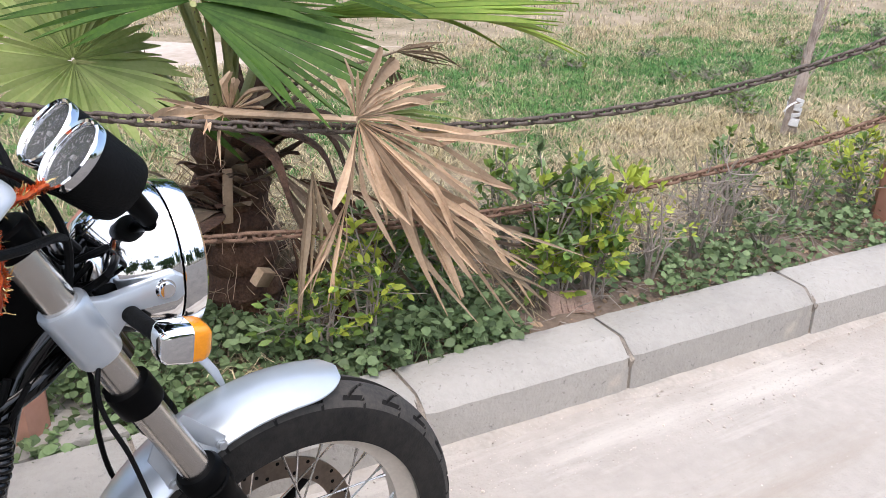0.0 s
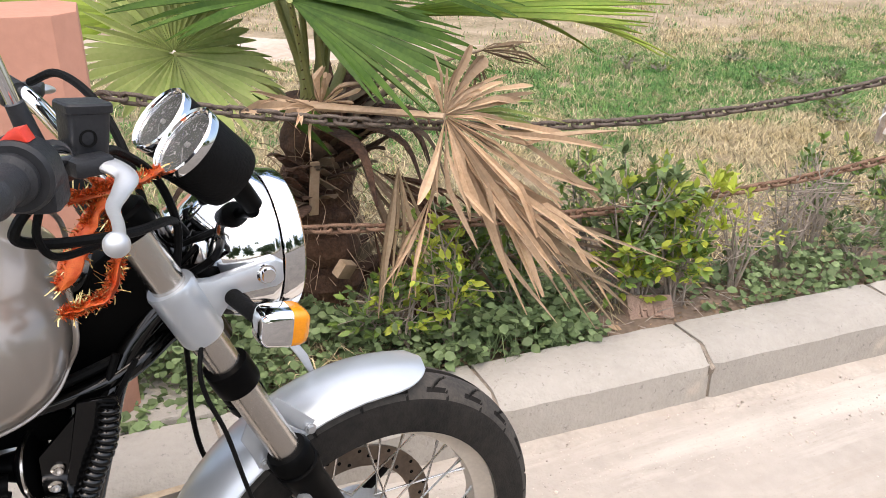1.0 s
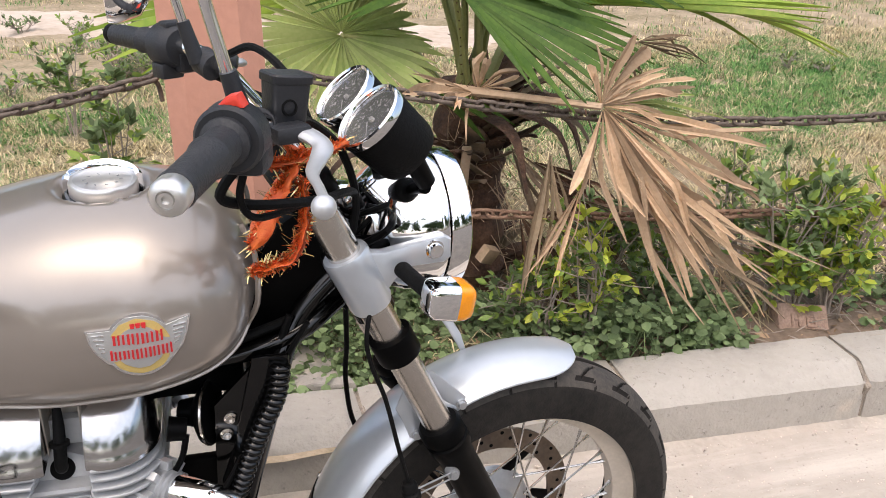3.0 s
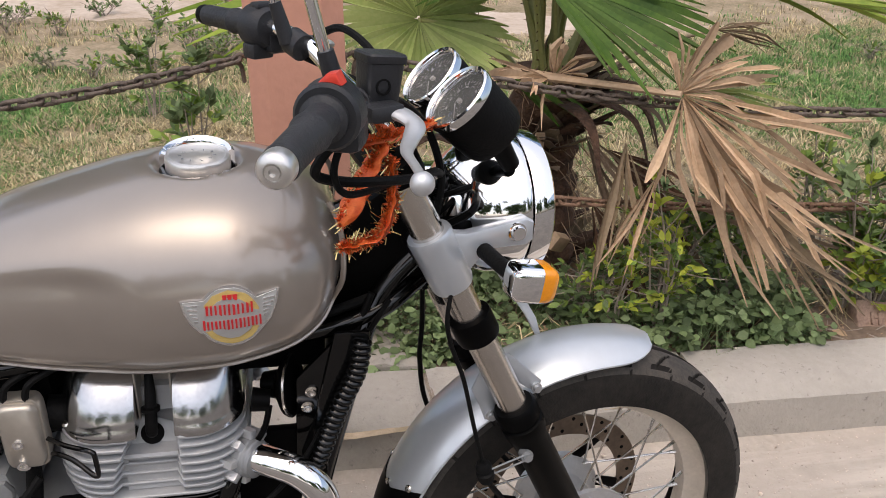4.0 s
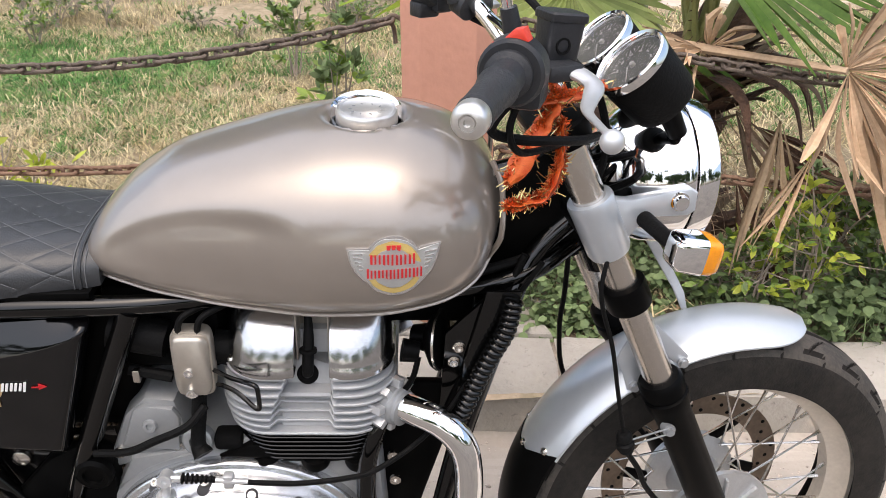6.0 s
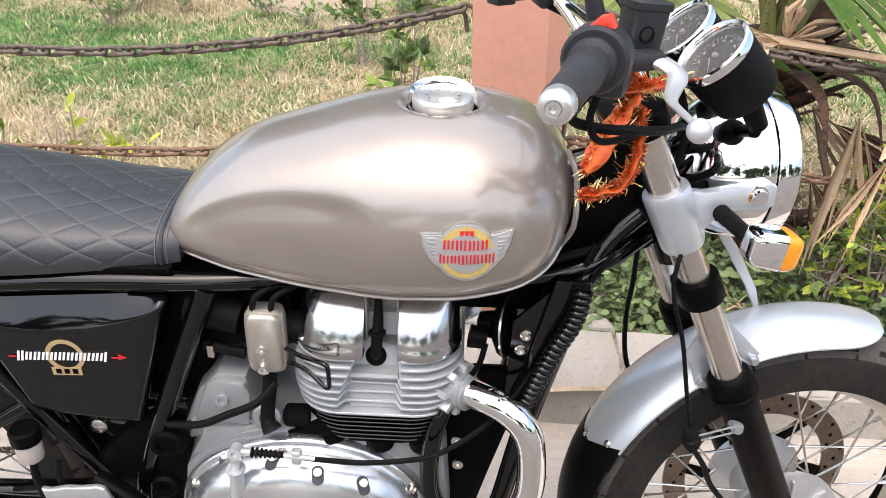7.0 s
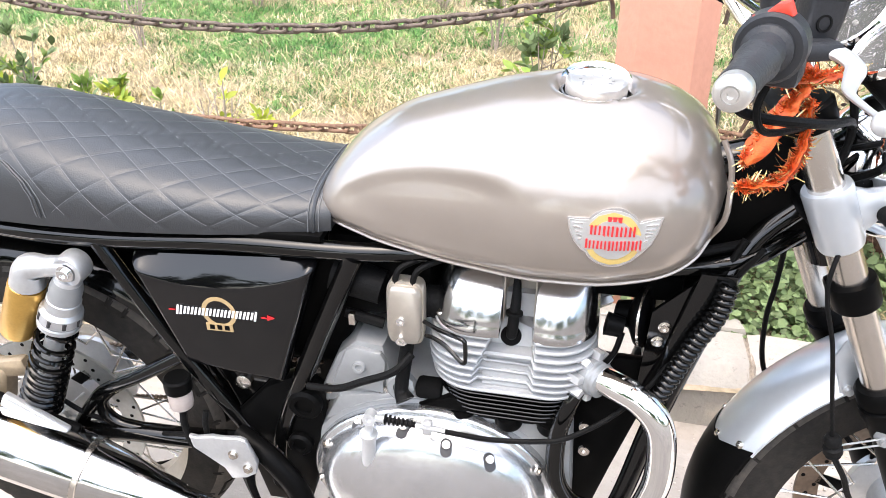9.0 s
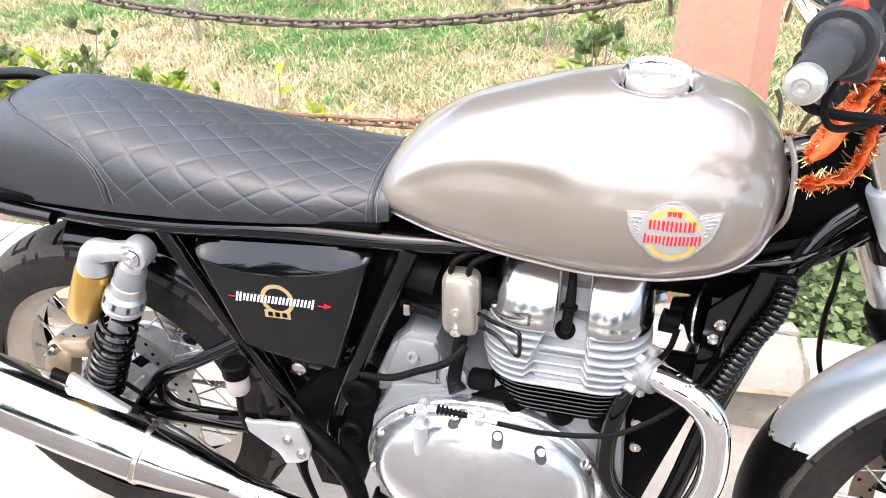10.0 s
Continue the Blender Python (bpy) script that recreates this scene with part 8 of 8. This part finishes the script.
tube(bm, [(0.02, -0.125, 0.722), (-0.08, -0.122, 0.728), (-0.20, -0.11, 0.745), (-0.26, -0.06, 0.76), (-0.27, 0.0, 0.765), (-0.26, 0.06, 0.76), (-0.20, 0.11, 0.745), (0.02, 0.125, 0.722)], 0.011, 12)
bpart("grab_rail", bm, M_BLACK, label="black tubular grab rail")
bm = bm_new()
tube(bm, [(-0.10, 0.125, 0.80), (-0.14, 0.11, 0.845), (-0.19, 0.06, 0.86), (-0.20, 0.0, 0.862)], 0.011, 12)
bpart("grab_handle", bm, M_BLACK)

# added dark backing that stops bright road showing through ahead of the crankcase
bm = bm_new()
prism(bm, [(0.872, 0.30), (0.915, 0.30), (0.940, 0.40), (0.972, 0.52), (0.975, 0.60), (0.91, 0.60), (0.872, 0.52)], -0.070, -0.055, 0.004)
bpart("gap_backing_plate", bm, M_SATIN, engine, "black backing plate added to darken the gap ahead of the crankcase")
# oil cooler with corrugated hose guard, horn, exposed cables
bm = bm_new()
box(bm, (1.008, 0, 0.655), (0.032, 0.176, 0.20), 0.006, (0, 19, 0))
oc = bpart("oil_cooler", bm, M_SATIN, label="black finned oil cooler on the frame")
bm = bm_new()
hose = smooth_path([(0.972, -0.098, 0.535), (0.985, -0.108, 0.577), (1.000, -0.110, 0.625), (1.017, -0.110, 0.671), (1.036, -0.110, 0.716), (1.044, -0.104, 0.760)], 20)
tube(bm, hose, [(0.0092, 0.0128, 0.0136, 0.0128)[k % 4] for k in range(len(hose))], 18, 1)
bpart("corrugated_hose", bm, M_BLACK, oc, "black corrugated hose", 50)
bm = bm_new()
prism(bm, [(0.970, 0.555), (0.998, 0.572), (1.012, 0.618), (1.038, 0.681), (1.056, 0.733), (1.054, 0.765), (1.010, 0.765), (0.985, 0.65)], -0.096, -0.089, 0.002)
bpart("cooler_guard", bm, M_BLACK, oc)
bm = bm_new()
lathe(bm, (0.948, -0.060, 0.668), (0.92, -0.28, 0.1), [(0, -0.035), (0.016, -0.032), (0.020, -0.012), (0.030, -0.006), (0.040, 0.0), (0.042, 0.004), (0.040, 0.008), (0.02, 0.010), (0, 0.010)], 32)
horn = bpart("horn", bm, M_SATIN, label="round black horn with bright rim")
bm = bm_new()
lathe(bm, (0.948, -0.060, 0.668), (0.92, -0.28, 0.1), [(0.040, 0.006), (0.0435, 0.006), (0.0435, 0.009), (0.040, 0.009)], 32, closed=True)
bpart("horn_rim", bm, M_STEEL, horn)
bm = bm_new()
rod(bm, (0.903, -0.092, 0.672), (0.925, -0.092, 0.668), 0.016, 0.014, 16)
tube(bm, [(0.925, -0.10, 0.666), (0.918, -0.11, 0.64), (0.905, -0.11, 0.615)], 0.004, 8)
bpart("sensor_lead", bm, M_SATIN, engine)
bm = bm_new()
rod(bm, (0.904, -0.11, 0.616), (0.90, -0.11, 0.594), 0.006, 0.0045, 10)
bpart("oxygen_sensor", bm, M_GOLD, engine)


def cable(pts, r=0.0036, name="cable", steer=False, mat=None):
    bm = bm_new()
    tube(bm, pts, r, 8)
    return bpart(name, bm, mat or M_RUBBER, steer=steer)


cable([(0.985, -0.225, 1.06), (0.962, -0.225, 1.035), (0.960, -0.22, 1.018), (0.99, -0.215, 1.008), (1.03, -0.205, 1.002), (1.07, -0.17, 0.99), (1.12, -0.10, 0.97), (1.15, -0.04, 0.93)], 0.0052, steer=True)
cable([(0.982, -0.225, 1.05), (0.975, -0.225, 1.02), (0.99, -0.215, 0.995), (1.04, -0.17, 0.985), (1.10, -0.09, 0.97)], 0.0038, steer=True)
cable([(1.046, -0.16, 1.07), (1.07, -0.12, 1.06), (1.11, -0.09, 1.02), (1.13, -0.085, 0.96), (1.125, -0.08, 0.90)], 0.0048, steer=True)
cable([(1.030, 0.16, 1.085), (1.06, 0.12, 1.10), (1.09, 0.06, 1.07), (1.11, 0.02, 1.0), (1.12, 0.0, 0.92)], 0.0052, steer=True)
cable([(1.00, 0.2, 1.06), (1.05, 0.15, 1.04), (1.08, 0.08, 1.03), (1.12, 0.03, 0.98)], 0.005, steer=True)
cable([(1.150, -0.105, 0.86), (1.128, -0.128, 0.80), (1.131, -0.132, 0.759), (1.150, -0.132, 0.702), (1.168, -0.130, 0.624), (1.184, -0.128, 0.560)], 0.0030, "speedometer_cable", True)
cable([(1.192, -0.126, 0.531), (1.200, -0.122, 0.515), (1.221, -0.115, 0.481), (1.242, -0.105, 0.437), (1.29, -0.085, 0.37)], 0.0042, "speedometer_cable", True)
bm = bm_new()
lathe(bm, (1.183, -0.128, 0.563), (0.25, 0.0, -1), [(0, 0), (0.008, 0.001), (0.011, 0.006), (0.011, 0.014), (0.008, 0.017), (0.0125, 0.020), (0.0125, 0.028), (0.008, 0.031), (0.010, 0.034), (0, 0.036)], 18)
bpart("cable_boot", bm, M_RUBBER, steer=True)
bm = bm_new()
rod(bm, (1.188, -0.128, 0.545), (1.245, -0.128, 0.560), 0.0014, seg=6)
rod(bm, (1.190, -0.128, 0.536), (1.245, -0.128, 0.550), 0.0014, seg=6)
lathe(bm, (1.250, -0.126, 0.556), (0, -1, 0), [(0, -0.01), (0.009, -0.01), (0.009, 0.002), (0.006, 0.002), (0.006, 0.007), (0, 0.007)], 14)
bpart("cable_guide", bm, M_CASE, steer=True)
for k in range(9):
    r = random.Random(k)
    p0 = Vector((1.12 + 0.01 * r.random(), -0.06 + 0.12 * r.random(), 0.86 + 0.03 * r.random()))
    p1 = Vector((1.19 + 0.02 * r.random(), -0.05 + 0.10 * r.random(), 0.90 + 0.05 * r.random()))
    mid = (p0 + p1) / 2 + Vector((0.0, -0.03 - 0.04 * r.random(), 0.03 * r.random()))
    cable([p0, mid, p1], 0.0035 + 0.002 * r.random(), "wiring", True, M_SATIN if k % 3 else M_RUBBER)
cable([(1.12, 0.10, 0.86), (1.155, 0.14, 0.74), (1.163, 0.15, 0.622), (1.161, 0.15, 0.545), (1.175, 0.148, 0.453), (1.22, 0.12, 0.38)], 0.0042, "brake_hose")
cable([(1.13, -0.03, 0.80), (1.02, -0.06, 0.78), (0.95, -0.07, 0.76)], 0.0065)
cable([(1.06, -0.06, 0.80), (1.02, -0.078, 0.70), (0.985, -0.09, 0.60), (0.97, -0.09, 0.54)], 0.005)
# gusset plates of the steering head
bm = bm_new()
prism(bm, [(0.98, 0.745), (1.06, 0.755), (1.165, 0.80), (1.10, 0.945), (1.05, 0.91), (1.0, 0.80)], -0.034, 0.034, 0.006)
bpart("head_gusset", bm, M_SATIN)
# flat bracket hanging from the lower yoke
bm = bm_new()
prism(bm, [(1.232, 0.800), (1.246, 0.800), (1.296, 0.735), (1.338, 0.664), (1.348, 0.632), (1.341, 0.629), (1.318, 0.672), (1.270, 0.746)], 0.056, 0.062, 0.002)
bpart("yoke_bracket", bm, M_LEVER, label="silver flat bracket hanging below the yoke", steer=True)
# centre stand
bm = bm_new()
for side in (-1, 1):
    tube(bm, [(0.50, side * 0.09, 0.24), (0.47, side * 0.12, 0.12), (0.455, side * 0.14, -0.012)], 0.014, 12)
rod(bm, (0.485, -0.11, 0.17), (0.485, 0.11, 0.17), 0.011, seg=12)
for side in (-1, 1):
    box(bm, (0.46, side * 0.145, -0.014), (0.07, 0.04, 0.012), 0.004)
bpart("centre_stand", bm, M_SATIN, label="black tubular centre stand on the road")

# tinsel garland tied round the handlebar
gar = empty("tinsel_garland", BIKE, "orange and gold tinsel garland tied round the handlebar", "garland")
r = random.Random(4)
paths = [[(1.114, -0.090, 1.0257), (1.081, -0.120, 1.0262), (1.052, -0.140, 1.0268), (1.026, -0.150, 1.027), (1.004, -0.150, 1.031)],
         [(1.044, -0.150, 1.0234), (1.030, -0.155, 1.005), (1.016, -0.160, 0.984), (1.004, -0.165, 0.963), (0.993, -0.165, 0.946)],
         [(1.050, -0.155, 1.006), (1.051, -0.160, 0.976), (1.047, -0.165, 0.953), (1.034, -0.166, 0.928), (1.010, -0.166, 0.919), (0.993, -0.166, 0.917)]]
for i, pts in enumerate(paths):
    bm = bm_new()
    tube(bm, pts, ([0.008, 0.011, 0.010, 0.009, 0.006], [0.009, 0.014, 0.017, 0.018, 0.010], [0.006, 0.009, 0.008, 0.009, 0.010, 0.006])[i], 12, 6, True, 0.35)
    for v in bm.verts:
        v.co += 0.0035 * Vector((noise.noise(v.co * 90), noise.noise(v.co * 90 + Vector((7, 0, 0))), noise.noise(v.co * 90 + Vector((0, 9, 0)))))
    part("ribbon", bm, M_TINSEL, gar, m=STEER)
    line = smooth_path(pts, 10)
    for name, mat, cnt, ln in (("tinsel", M_TINSEL, 1700, 0.009), ("gold_tinsel", M_TINSELGOLD, (110, 170, 190)[i], 0.019)):
        vs, fs = [], []
        for k in range(cnt):
            p = STEER @ line[r.randrange(len(line))]
            d = Vector((r.gauss(0, 1), r.gauss(0, 1), r.gauss(0, 1))).normalized() * ln * r.uniform(0.5, 1.2)
            w = d.cross(Vector((r.gauss(0, 1), r.gauss(0, 1), r.gauss(0, 1)))).normalized() * 0.0009
            b = len(vs)
            mid = p + d * 0.55 + w * r.uniform(-4, 4)
            vs += [p - w, p + w, mid + w, mid - w, p + d + w * 0.5, p + d - w * 0.5]
            fs += [(b, b + 1, b + 2, b + 3), (b + 3, b + 2, b + 4, b + 5)]
        from_arrays(name, [tuple(v) for v in vs], fs, mat, gar)
